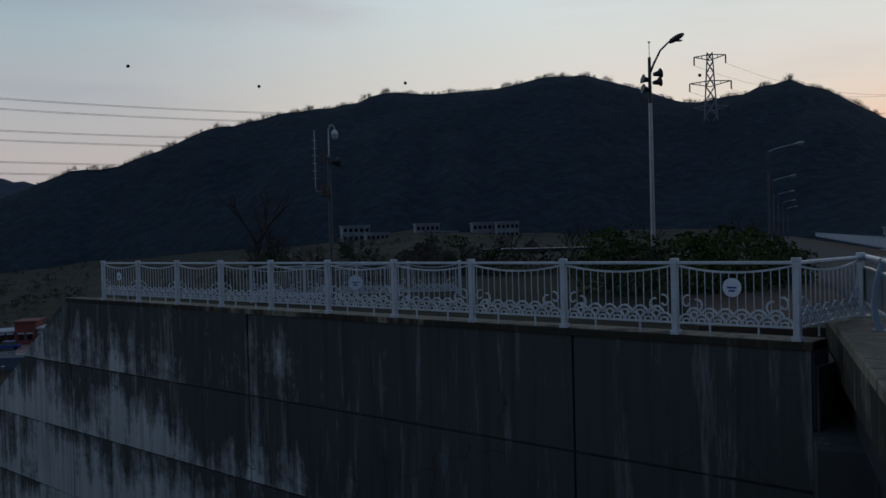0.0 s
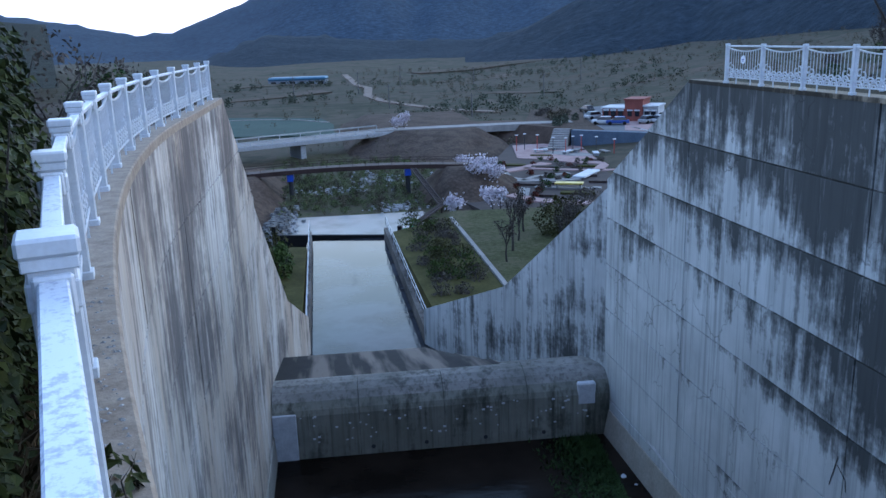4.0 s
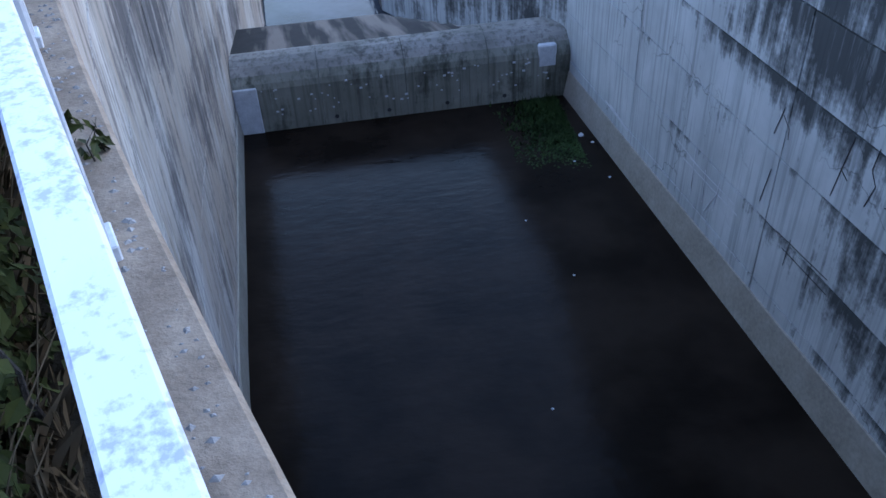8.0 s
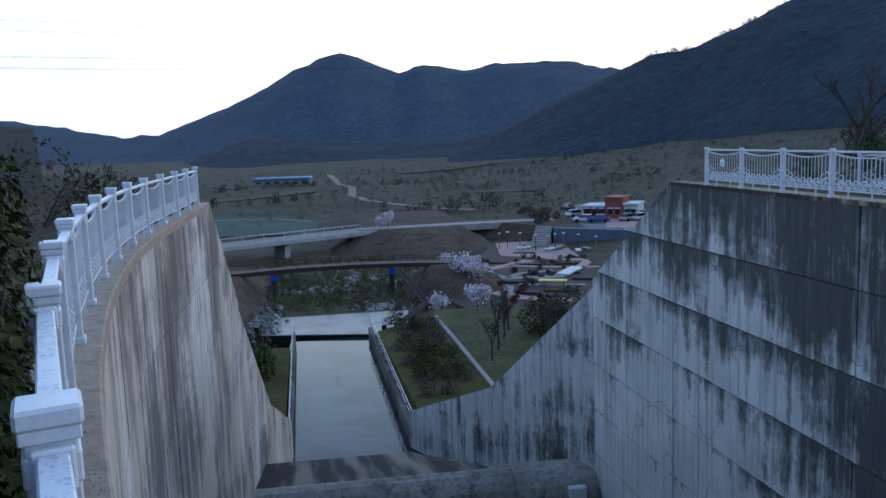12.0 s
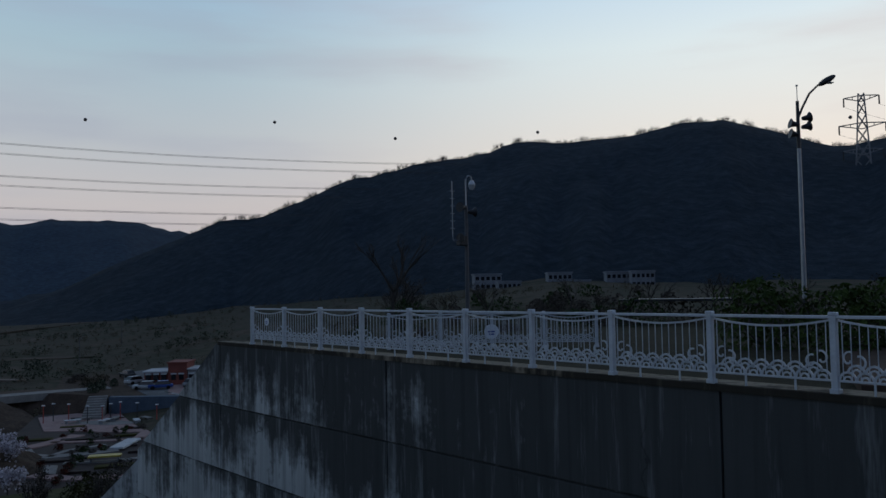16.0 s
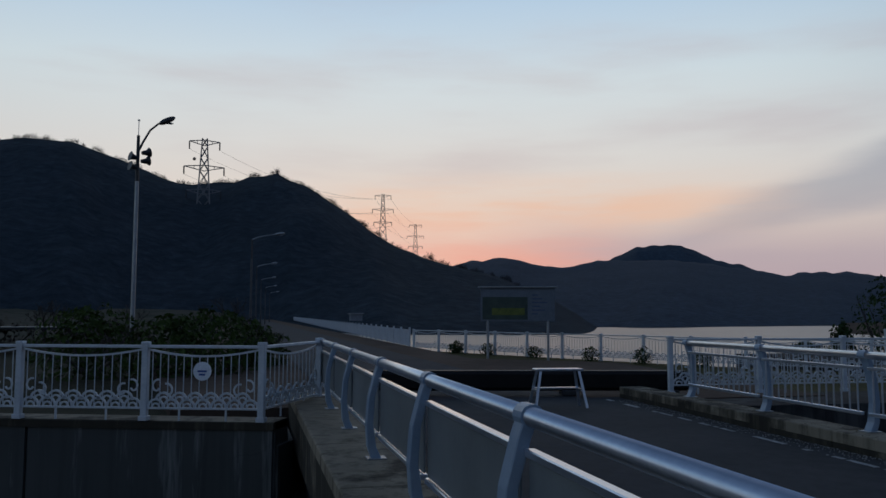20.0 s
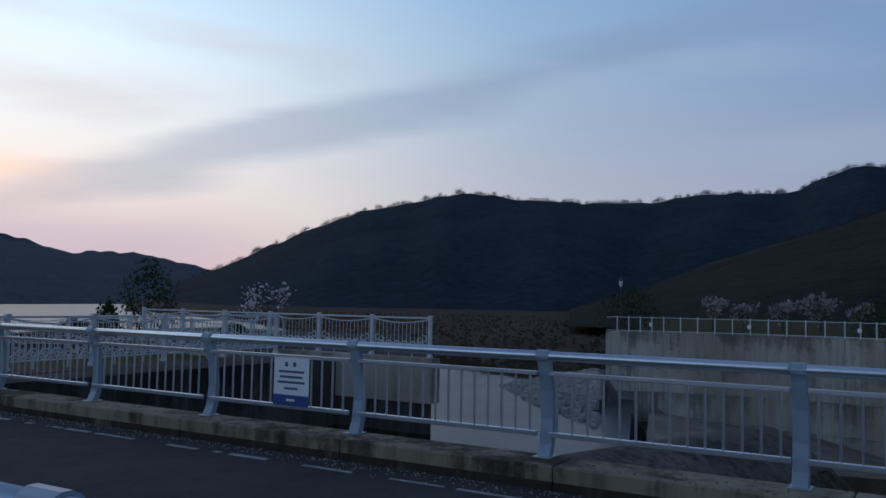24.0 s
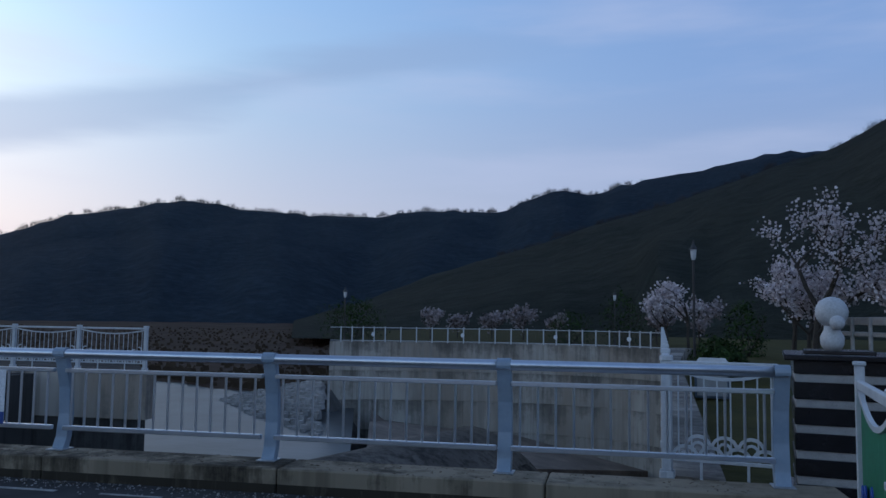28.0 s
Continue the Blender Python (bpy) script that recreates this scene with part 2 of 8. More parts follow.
def streaked_concrete(name, pale, mid, dark, amount, warm=None, lift=2.1, grime_shade=None, sink=0.0, soft=0.16, cracks=False):
    """Old cast concrete: black growth hanging from each pour joint in runs of uneven length, rusty washes and pale
    scours.
    Between the two y values the growth, and the bridge-end shade painted with it, thins out; sink: how much the growth
    thins out from the top of the wall down."""
    m, nt, nd, b = nodes_of(name)
    body = ramp_node(nt, noise_node(nt, 0.35, 6, 0.6), [(0.3, mid), (0.7, pale)])
    if warm:
        body = mix_node(nt, ramp_node(nt, noise_node(nt, 0.3, 4, 0.6, (1, 1, 0.35)), [(0.36, (0, 0, 0)), (0.60, (0.8, 0.8, 0.8))]), body, warm)
    tc = nt.nodes.new("ShaderNodeTexCoord")
    sep = nt.nodes.new("ShaderNodeSeparateXYZ")
    link(nt, tc.outputs["Object"], sep.inputs[0])
    down = vmath(nt, "FRACT", vmath(nt, "MULTIPLY", sep.outputs[2], -1.0 / lift))
    runs = noise_node(nt, 1.0, 6, 0.7, (1.7, 1.7, 0.20))
    field = noise_node(nt, 1.0, 5, 0.6, (0.20, 0.20, 0.30))
    grain = noise_node(nt, 5.0, 5, 0.7)
    grow = vmath(nt, "ADD", vmath(nt, "MULTIPLY", runs, 0.55), vmath(nt, "MULTIPLY", field, 0.60))
    grow = vmath(nt, "ADD", grow, vmath(nt, "MULTIPLY", grain, 0.16))
    grow = vmath(nt, "SUBTRACT", grow, vmath(nt, "MULTIPLY", vmath(nt, "POWER", down, 0.6), 0.15))
    if sink:
        grow = vmath(nt, "ADD", grow, vmath(nt, "MULTIPLY", vmath(nt, "ADD", sep.outputs[2], 7.0), sink))
    # extra growth near the bridge also paints in the shade of that end
    if grime_shade:
        g = nt.nodes.new("ShaderNodeMapRange")
        g.inputs["From Min"].default_value, g.inputs["From Max"].default_value = grime_shade
        g.inputs["To Min"].default_value, g.inputs["To Max"].default_value = 0.26, -0.04
        link(nt, sep.outputs[1], g.inputs["Value"])
        grow = vmath(nt, "ADD", grow, g.outputs[0])
    thin = ramp_node(nt, noise_node(nt, 1.0, 4, 0.6, (4.5, 4.5, 0.16)), [(0.48, (0, 0, 0)), (0.66, (0.65, 0.65, 0.65))])
    body = mix_node(nt, thin, body, tuple(0.6 * v for v in mid))
    mask = ramp_node(nt, grow, [(amount, (0, 0, 0)), (amount + soft * 0.45, (0.55, 0.55, 0.55)), (amount + soft, (0.92, 0.92, 0.92))])
    col = mix_node(nt, mask, body, dark)
    wash = ramp_node(nt, noise_node(nt, 1.0, 5, 0.7, (2.6, 2.6, 0.22)), [(0.55, (0, 0, 0)), (0.70, (0.42, 0.42, 0.42))])
    col = mix_node(nt, wash, col, mid)
    if cracks:
        vo = nt.nodes.new("ShaderNodeTexVoronoi")
        vo.feature = "DISTANCE_TO_EDGE"
        vo.inputs["Scale"].default_value = 0.42
        warp = nt.nodes.new("ShaderNodeVectorMath")
        warp.operation = "MULTIPLY_ADD"
        nz = nt.nodes.new("ShaderNodeTexNoise")
        nz.inputs["Scale"].default_value, nz.inputs["Detail"].default_value = 1.5, 4
        link(nt, tc.outputs["Object"], nz.inputs["Vector"])
        link(nt, nz.outputs["Color"], warp.inputs[0])
        warp.inputs[1].default_value = (0.9, 0.9, 0.9)
        link(nt, tc.outputs["Object"], warp.inputs[2])
        link(nt, warp.outputs[0], vo.inputs["Vector"])
        line = ramp_node(nt, vo.outputs["Distance"], [(0.0, (1, 1, 1)), (0.011, (0, 0, 0))])
        where = ramp_node(nt, noise_node(nt, 0.22, 3), [(0.48, (0, 0, 0)), (0.6, (0.7, 0.7, 0.7))])
        col = mix_node(nt, mix_node(nt, 1.0, line, where, "MULTIPLY"), col, tuple(0.07 * v for v in mid))
    link(nt, col, b.inputs["Base Color"])
    b.inputs["Roughness"].default_value = 0.9
    b.inputs["Specular IOR Level"].default_value = 0.15
    bump_node(nt, noise_node(nt, 14, 6, 0.65), 0.35, 0.01, b)
    return m


def woods_mat(name, dark, light, relief=1.0):
    """A wooded slope seen from afar: crowns a few metres across, larger stands of paler and darker trees."""
    m, nt, nd, b = nodes_of(name)
    stands = ramp_node(nt, noise_node(nt, 0.012, 4, 0.6), [(0.35, dark), (0.65, light)])
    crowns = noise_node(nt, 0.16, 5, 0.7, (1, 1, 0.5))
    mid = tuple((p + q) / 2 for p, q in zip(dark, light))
    # darkening between crowns and brighter tops are put into the colour, following the bump
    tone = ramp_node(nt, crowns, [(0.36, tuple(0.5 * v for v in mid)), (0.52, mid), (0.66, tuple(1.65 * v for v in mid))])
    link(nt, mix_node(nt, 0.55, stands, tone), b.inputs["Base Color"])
    b.inputs["Roughness"].default_value = 0.95
    b.inputs["Specular IOR Level"].default_value = 0.05
    bump_node(nt, crowns, 0.5 * relief, 5.0, b)
    return m


def speckled_paint(name, paint, bare):
    """White paint worn through in small spots that gather in patches."""
    m, nt, nd, b = nodes_of(name)
    spots = vmath(nt, "ADD", vmath(nt, "MULTIPLY", noise_node(nt, 55.0, 4, 0.6), 0.55), vmath(nt, "MULTIPLY", noise_node(nt, 7.0, 4, 0.6), 0.45))
    mask = ramp_node(nt, spots, [(0.505, (0, 0, 0)), (0.60, (0.75, 0.75, 0.75))])
    tone = ramp_node(nt, noise_node(nt, 2.5, 3), [(0.35, tuple(0.9 * v for v in paint)), (0.65, paint)])
    link(nt, mix_node(nt, mask, tone, bare), b.inputs["Base Color"])
    b.inputs["Roughness"].default_value = 0.4
    bump_node(nt, mask, 0.15, 0.002, b)
    return m


CONCRETE_R = streaked_concrete("weathered_concrete", (0.52, 0.54, 0.53), (0.35, 0.365, 0.36), (0.032, 0.035, 0.035), 0.565, grime_shade=(3.5, 25.0), sink=0.022, soft=0.12, cracks=True)
CONCRETE_W = streaked_concrete("wing_wall_concrete", (0.52, 0.54, 0.53), (0.35, 0.365, 0.36), (0.035, 0.038, 0.038), 0.565, soft=0.12, lift=30.0)
CONCRETE_L = streaked_concrete("rusty_concrete", (0.64, 0.61, 0.575), (0.43, 0.40, 0.365), (0.105, 0.092, 0.09), 0.578, (0.37, 0.29, 0.22), lift=40.0, soft=0.13)
FILLET = plain("fillet_concrete", (0.20, 0.18, 0.145), (0.34, 0.31, 0.26), 0.9, 0.9, bump=0.3, dist=0.01)
COPING = plain("coping_concrete", (0.17, 0.125, 0.09), (0.36, 0.29, 0.22), 5.0, 0.9, bump=0.6, dist=0.01)
KERB = streaked_concrete("kerb_concrete", (0.31, 0.265, 0.20), (0.18, 0.153, 0.112), (0.022, 0.020, 0.016), 0.52, lift=40.0, soft=0.10)
ASPHALT = plain("asphalt", (0.036, 0.038, 0.041), (0.06, 0.06, 0.063), 0.7, 0.9, bump=0.5, dist=0.006, spec=0.12)
HOUSE_WALL = plain("house_wall", (0.14, 0.155, 0.18), (0.24, 0.26, 0.29), 0.4, 0.8, bump=0)
DARK_APRON = streaked_concrete("mossy_apron", (0.17, 0.15, 0.13), (0.07, 0.062, 0.055), (0.018, 0.017, 0.016), 0.56)
APRON, ant, _, ab = nodes_of("apron_concrete")
flow = noise_node(ant, 1.0, 4, 0.5, (11.0, 1.3, 0.1), coord="UV")
link(ant, mix_node(ant, 0.15, ramp_node(ant, flow, [(0.46, (0.010, 0.009, 0.008)), (0.57, (0.19, 0.155, 0.125))]), ramp_node(ant, noise_node(ant, 2.5, 5), [(0.3, (0.012, 0.011, 0.010)), (0.7, (0.07, 0.062, 0.054))])), ab.inputs["Base Color"])
ab.inputs["Roughness"].default_value = 0.9
SILL = streaked_concrete("sill_concrete", (0.33, 0.31, 0.28), (0.15, 0.145, 0.125), (0.030, 0.032, 0.024), 0.53, soft=0.14, lift=30.0)
SILL_FRONT = streaked_concrete("sill_front_concrete", (0.29, 0.285, 0.24), (0.15, 0.15, 0.12), (0.030, 0.034, 0.024), 0.50, soft=0.16, lift=30.0)
WORN_APRON = plain("worn_apron_concrete", (0.085, 0.068, 0.055), (0.27, 0.22, 0.18), 0.45, 0.9, bump=0.3, dist=0.01)
PATCH = plain("mortar_patch", (0.42, 0.43, 0.45), (0.62, 0.63, 0.64), 3.0, 0.9)
WHITE = plain("white_paint", (0.42, 0.455, 0.50), (0.58, 0.615, 0.65), 5.0, 0.38, bump=0.1, fine=0.15)
WORN_WHITE = speckled_paint("worn_white_paint", (0.62, 0.66, 0.71), (0.27, 0.29, 0.40))
GREY_BLUE = plain("grey_blue_paint", (0.20, 0.27, 0.36), (0.27, 0.34, 0.43), 3.0, 0.4, bump=0.08, fine=0.1)
ALU = plain("aluminium", (0.55, 0.60, 0.68), (0.68, 0.72, 0.78), 3.0, 0.28, 0.85, bump=0.05, fine=0.1)
PANEL = plain("frosted_panel", (0.13, 0.145, 0.15), (0.20, 0.215, 0.22), 1.5, 0.35, bump=0.03, fine=0.1)
STEEL = plain("galvanised_steel", (0.28, 0.30, 0.32), (0.42, 0.44, 0.46), 4.0, 0.45, 0.7)
DULL_STEEL = plain("dull_painted_steel", (0.045, 0.048, 0.053), (0.085, 0.09, 0.097), 3.0, 0.55)
DARK_STEEL = plain("dark_steel", (0.012, 0.013, 0.016), (0.03, 0.031, 0.034), 3.0, 0.5)
BLACK_STONE = plain("polished_black_stone", (0.006, 0.006, 0.008), (0.016, 0.016, 0.019), 8.0, 0.2)
GREY_STONE = plain("flamed_grey_stone", (0.25, 0.25, 0.25), (0.36, 0.36, 0.36), 12.0, 0.7)
STATUE = plain("statue_stone", (0.40, 0.42, 0.45), (0.55, 0.57, 0.60), 6.0, 0.6)
GREEN_SHEET = plain("green_sheet", (0.008, 0.12, 0.055), (0.02, 0.20, 0.10), 3.0, 0.4, bump=0.0)
BLUE_PAINT = plain("blue_paint", (0.01, 0.04, 0.30), (0.02, 0.09, 0.50), 5.0, 0.4, bump=0.0)
SIGN_WHITE = plain("sign_white", (0.62, 0.66, 0.72), (0.72, 0.76, 0.82), 6.0, 0.4, bump=0.0)
SIGN_BLUE = plain("sign_blue", (0.02, 0.05, 0.22), (0.03, 0.08, 0.3), 6.0, 0.4, bump=0.0)
INK = plain("sign_ink", (0.05, 0.07, 0.14), (0.08, 0.10, 0.18), 6.0, 0.6, bump=0.0)
ROAD_PAINT = plain("road_paint", (0.09, 0.09, 0.09), (0.48, 0.48, 0.47), 9.0, 0.8, fine=0.5)
BARK = plain("bark", (0.02, 0.017, 0.014), (0.06, 0.05, 0.042), 6.0, 0.9, bump=0.6, dist=0.02)
# the blue of hazy air is put into the mountain woods' base colour
HILL_HAZE = woods_mat("wooded_slope", (0.015, 0.025, 0.036), (0.035, 0.048, 0.060))
# distance haze is mixed into this colour: bluer and paler than nearer woods
HILL_FAR_HAZE = woods_mat("far_woods", (0.026, 0.043, 0.066), (0.042, 0.062, 0.086), 0.4)
FIELD = patchy("valley_fields", [(0.30, (0.026, 0.030, 0.015)), (0.42, (0.046, 0.046, 0.028)), (0.50, (0.078, 0.064, 0.046)), (0.57, (0.040, 0.044, 0.026)), (0.66, (0.095, 0.075, 0.056)), (0.78, (0.05, 0.05, 0.03))], 0.022)
EARTH = plain("bare_earth", (0.048, 0.034, 0.026), (0.108, 0.077, 0.06), 0.3, 0.95, bump=0.4, dist=0.05, spec=0.08)
GRASS = plain("grass_ground", (0.032, 0.032, 0.010), (0.085, 0.075, 0.026), 0.5, 0.95, bump=0.5, dist=0.05, spec=0.08)
LEAF = leafy("ivy_leaf", (0.009, 0.015, 0.005), (0.058, 0.070, 0.020), 0.55, 2.0)
LEAF_BUSH = leafy("evergreen_leaf", (0.012, 0.025, 0.008), (0.04, 0.07, 0.02), 0.6, 1.0)
# navy tint stands for mist over the water, painted into the woods
HILL_SHORE_HAZE = woods_mat("shore_woods", (0.010, 0.019, 0.031), (0.023, 0.036, 0.049))
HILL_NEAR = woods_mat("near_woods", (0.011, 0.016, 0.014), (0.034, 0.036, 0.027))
BLOSSOM_FAR = leafy("far_blossom", (0.22, 0.19, 0.20), (0.45, 0.40, 0.42), 0.8, 0.8)
STRAW_DARK = leafy("dull_reeds", (0.04, 0.029, 0.021), (0.085, 0.064, 0.045), 0.9, 0.05)
RIDGE_TWIG = leafy("ridge_twigs", (0.030, 0.030, 0.032), (0.060, 0.056, 0.055), 0.9, 0.02)
TWIG = leafy("bare_twigs", (0.055, 0.045, 0.038), (0.11, 0.095, 0.08), 0.9, 0.05)
BLOSSOM = leafy("cherry_blossom", (0.50, 0.44, 0.47), (0.80, 0.74, 0.77), 0.8, 0.8)
STRAW = leafy("dry_straw", (0.045, 0.035, 0.022), (0.14, 0.11, 0.07), 0.8, 2.0)
RED_ROOF = plain("red_brick", (0.16, 0.04, 0.03), (0.26, 0.07, 0.05), 0.6, 0.8)
WALL_WHITE = plain("white_render", (0.45, 0.45, 0.45), (0.62, 0.62, 0.62), 0.5, 0.8)
WALL_GREY = plain("grey_render", (0.22, 0.23, 0.24), (0.32, 0.33, 0.34), 0.5, 0.8)
PINK_PAVE = plain("pink_paving", (0.26, 0.17, 0.155), (0.38, 0.27, 0.25), 0.5, 0.85, spec=0.08)
PALE_PAVE = plain("pale_paving", (0.19, 0.178, 0.165), (0.31, 0.29, 0.27), 0.6, 0.85, spec=0.08)
BLUE_SHEET = plain("blue_sheet_roof", (0.05, 0.13, 0.20), (0.08, 0.18, 0.26), 0.5, 0.5, spec=0.2)
DARK_GLASS = plain("dark_window", (0.01, 0.012, 0.016), (0.02, 0.022, 0.028), 1.0, 0.1, bump=0)
ROCK_DARK = plain("dull_rock", (0.05, 0.05, 0.047), (0.15, 0.145, 0.14), 1.0, 0.9, bump=0.5, dist=0.05)
CAR_PARK = plain("car_park_concrete", (0.10, 0.102, 0.105), (0.17, 0.172, 0.175), 0.3, 0.9, bump=0, spec=0.08)
SHORE_MUD = plain("shore_mud", (0.030, 0.021, 0.016), (0.08, 0.056, 0.042), 0.06, 0.95, bump=0, spec=0.05)
LEAF_SLOPE = leafy("olive_scrub", (0.019, 0.020, 0.007), (0.062, 0.060, 0.021), 0.7, 0.6)
ROCK = plain("riprap", (0.16, 0.16, 0.16), (0.38, 0.37, 0.36), 1.0, 0.9, bump=0.5, dist=0.05)
GREEN_COURT = plain("green_cover", (0.024, 0.05, 0.042), (0.045, 0.078, 0.062), 0.08, 0.8, bump=0, spec=0.08)


def water_mat(name, deep, ripple, scale, rough=0.03, spec=0.5):
    m, nt, nd, b = nodes_of(name)
    link(nt, ramp_node(nt, noise_node(nt, 0.25, 4), [(0.40, deep), (0.62, tuple(2.6 * v for v in deep))]), b.inputs["Base Color"])
    b.inputs["Roughness"].default_value, b.inputs["IOR"].default_value = rough, 1.33
    b.inputs["Specular IOR Level"].default_value = spec
    bump_node(nt, noise_node(nt, scale, 3, 0.5, (1, 2.2, 1)), ripple, 0.02, b)
    return m


POOL = water_mat("pool_water", (0.0085, 0.0062, 0.0046), 0.7, 1.3, 0.16, 0.12)
LAKE = water_mat("lake_water", (0.02, 0.025, 0.03), 0.5, 1.2, 0.32)
RIVER = water_mat("river_water", (0.05, 0.052, 0.055), 0.4, 2.0, 0.32, 0.45)
CHANNEL = water_mat("channel_water", (0.02, 0.022, 0.026), 0.06, 0.8, 0.06, 0.13)


# ---------- mesh helpers ----------
def mesh_of(name, bm, mats, smooth=False):
    me = bpy.data.meshes.new(name)
    bm.to_mesh(me)
    bm.free()
    for m in mats if isinstance(mats, (list, tuple)) else [mats]:
        me.materials.append(m)
    if smooth:
        for p in me.polygons:
            p.use_smooth = True
    return me


def part(name, bm, mats, parent=None, label="", smooth=False, at=None):
    ob = new(name, mesh_of(name, bm, mats, smooth))
    if parent:
        ob.parent = parent
    if at is not None:
        ob.matrix_basis = at
    if label:
        tagged(ob, label)
    return ob


def share(name, me, parent, at):
    ob = new(name, me)
    ob.parent = parent
    ob.matrix_basis = at
    return ob


def raw(name, verts, faces, mats, parent=None, label="", smooth=False):
    me = bpy.data.meshes.new(name)
    me.from_pydata([tuple(v) for v in verts], [], faces)
    for m in mats if isinstance(mats, (list, tuple)) else [mats]:
        me.materials.append(m)
    if smooth:
        me.polygons.foreach_set("use_smooth", [True] * len(me.polygons))
    me.update()
    ob = new(name, me)
    if parent:
        ob.parent = parent
    if label:
        tagged(ob, label)
    return ob


def box(bm, x0, x1, y0, y1, z0, z1, bevel=0.0, m=None):
    r = bmesh.ops.create_cube(bm, size=1.0)
    vs = r["verts"]
    for v in vs:
        v.co = Vector(((x0 + x1) / 2 + v.co.x * (x1 - x0), (y0 + y1) / 2 + v.co.y * (y1 - y0), (z0 + z1) / 2 + v.co.z * (z1 - z0)))
    if m is not None:
        bmesh.ops.transform(bm, matrix=m, verts=vs)
    if bevel:
        es = list({e for v in vs for e in v.link_edges})
        bmesh.ops.bevel(bm, geom=es, offset=bevel, segments=1, affect="EDGES", clamp_overlap=True)
    return bm


def boxed(*a, **k):
    return box(bmesh.new(), *a, **k)


def tube(bm, pts, rad, sides=8, closed=False, caps=True):
    """A round bar along a line of points; rad may be one value or one for each point."""
    pts = [Vector(p) for p in pts]
    n = len(pts)
    rings = []
    ref = Vector((0, 0, 1))
    for i, p in enumerate(pts):
        if closed:
            d = pts[(i + 1) % n] - pts[i - 1]
        else:
            d = pts[min(i + 1, n - 1)] - pts[max(i - 1, 0)]
        d.normalize()
        a = d.cross(ref if abs(d.dot(ref)) < 0.95 else Vector((1, 0, 0))).normalized()
        b = d.cross(a)
        r = rad[i] if isinstance(rad, (list, tuple)) else rad
        rings.append([bm.verts.new(p + r * (math.cos(2 * math.pi * k / sides) * a + math.sin(2 * math.pi * k / sides) * b)) for k in range(sides)])
    for i in range(n if closed else n - 1):
        A, B = rings[i], rings[(i + 1) % n]
        for k in range(sides):
            bm.faces.new((A[k], A[(k + 1) % sides], B[(k + 1) % sides], B[k]))
    if caps and not closed:
        bm.faces.new(rings[0][::-1])
        bm.faces.new(rings[-1])
    return bm


def ribbon(bm, pts, w, d, axis=(0, 1, 0)):
    """A flat bar of width w across the line and depth d along axis."""
    ax = Vector(axis)
    pts = [Vector(p) for p in pts]
    rings = []
    for i, p in enumerate(pts):
        t = (pts[min(i + 1, len(pts) - 1)] - pts[max(i - 1, 0)]).normalized()
        s = t.cross(ax).normalized()
        rings.append([bm.verts.new(p + a * s * w / 2 + b * ax * d / 2) for a, b in ((-1, -1), (1, -1), (1, 1), (-1, 1))])
    for A, B in zip(rings, rings[1:]):
        for k in range(4):
            bm.faces.new((A[k], A[(k + 1) % 4], B[(k + 1) % 4], B[k]))
    bm.faces.new(rings[0][::-1])
    bm.faces.new(rings[-1])
    return bm


def prism(bm, outline, z0, z1, top=None):
    """An upright block over a closed outline of (x, y); top may move the upper outline."""
    lo = [bm.verts.new((x, y, z0)) for x, y in outline]
    hi = [bm.verts.new((x, y, z1)) for x, y in (top or outline)]
    n = len(lo)
    for i in range(n):
        bm.faces.new((lo[i], lo[(i + 1) % n], hi[(i + 1) % n], hi[i]))
    bm.faces.new(lo[::-1])
    bm.faces.new(hi)
    return bm


def thing(name, x, y, z, rz=0.0, label="", category="", group="", kind=""):
    e = new(name)
    e.empty_display_size = 0.1
    e.matrix_basis = pose(x, y, z, 0, 0, rz)
    return tagged(e, label, category, group, kind)


def polar(az, dist, z):
    """A place at a bearing (degrees to the left of downstream) and distance from the bridge's end."""
    return Vector((-math.sin(radians(az)) * dist, math.cos(radians(az)) * dist, z))
CONCRETE_U = streaked_concrete("grey_training_concrete", (0.52, 0.50, 0.465), (0.34, 0.325, 0.30), (0.10, 0.095, 0.085), 0.565, (0.26, 0.22, 0.18), lift=1.75)
# concrete coloured near black, in place of the pier's unlit void
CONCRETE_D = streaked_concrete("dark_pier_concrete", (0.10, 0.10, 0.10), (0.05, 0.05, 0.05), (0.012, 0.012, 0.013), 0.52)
PALE_GLASS = plain("pale_lantern_glass", (0.5, 0.52, 0.55), (0.65, 0.67, 0.7), 6.0, 0.2, bump=0)
LEAF_PARK = leafy("park_bush_leaf", (0.02, 0.035, 0.008), (0.06, 0.09, 0.02), 0.6, 1.0)
BLACK_RUBBER = plain("black_rubber", (0.004, 0.004, 0.005), (0.012, 0.011, 0.011), 4.0, 0.5, spec=0.2)
SIGN_GREY = plain("faded_sign", (0.10, 0.125, 0.16), (0.15, 0.175, 0.21), 3.0, 0.5, bump=0)
PICTURE_DARK = plain("picture_print", (0.015, 0.03, 0.03), (0.06, 0.09, 0.07), 2.0, 0.4, bump=0)
PICTURE_GREEN = plain("picture_lawn", (0.05, 0.08, 0.01), (0.16, 0.18, 0.03), 4.0, 0.4, bump=0)
PALE_PANEL = plain("parapet_panel", (0.34, 0.38, 0.45), (0.46, 0.50, 0.57), 1.0, 0.5, bump=0)
PYLON_STEEL = plain("pylon_steel", (0.16, 0.16, 0.17), (0.24, 0.24, 0.25), 0.5, 0.6, bump=0)
WIRE = plain("wire", (0.03, 0.03, 0.035), (0.06, 0.06, 0.065), 0.5, 0.6, bump=0)
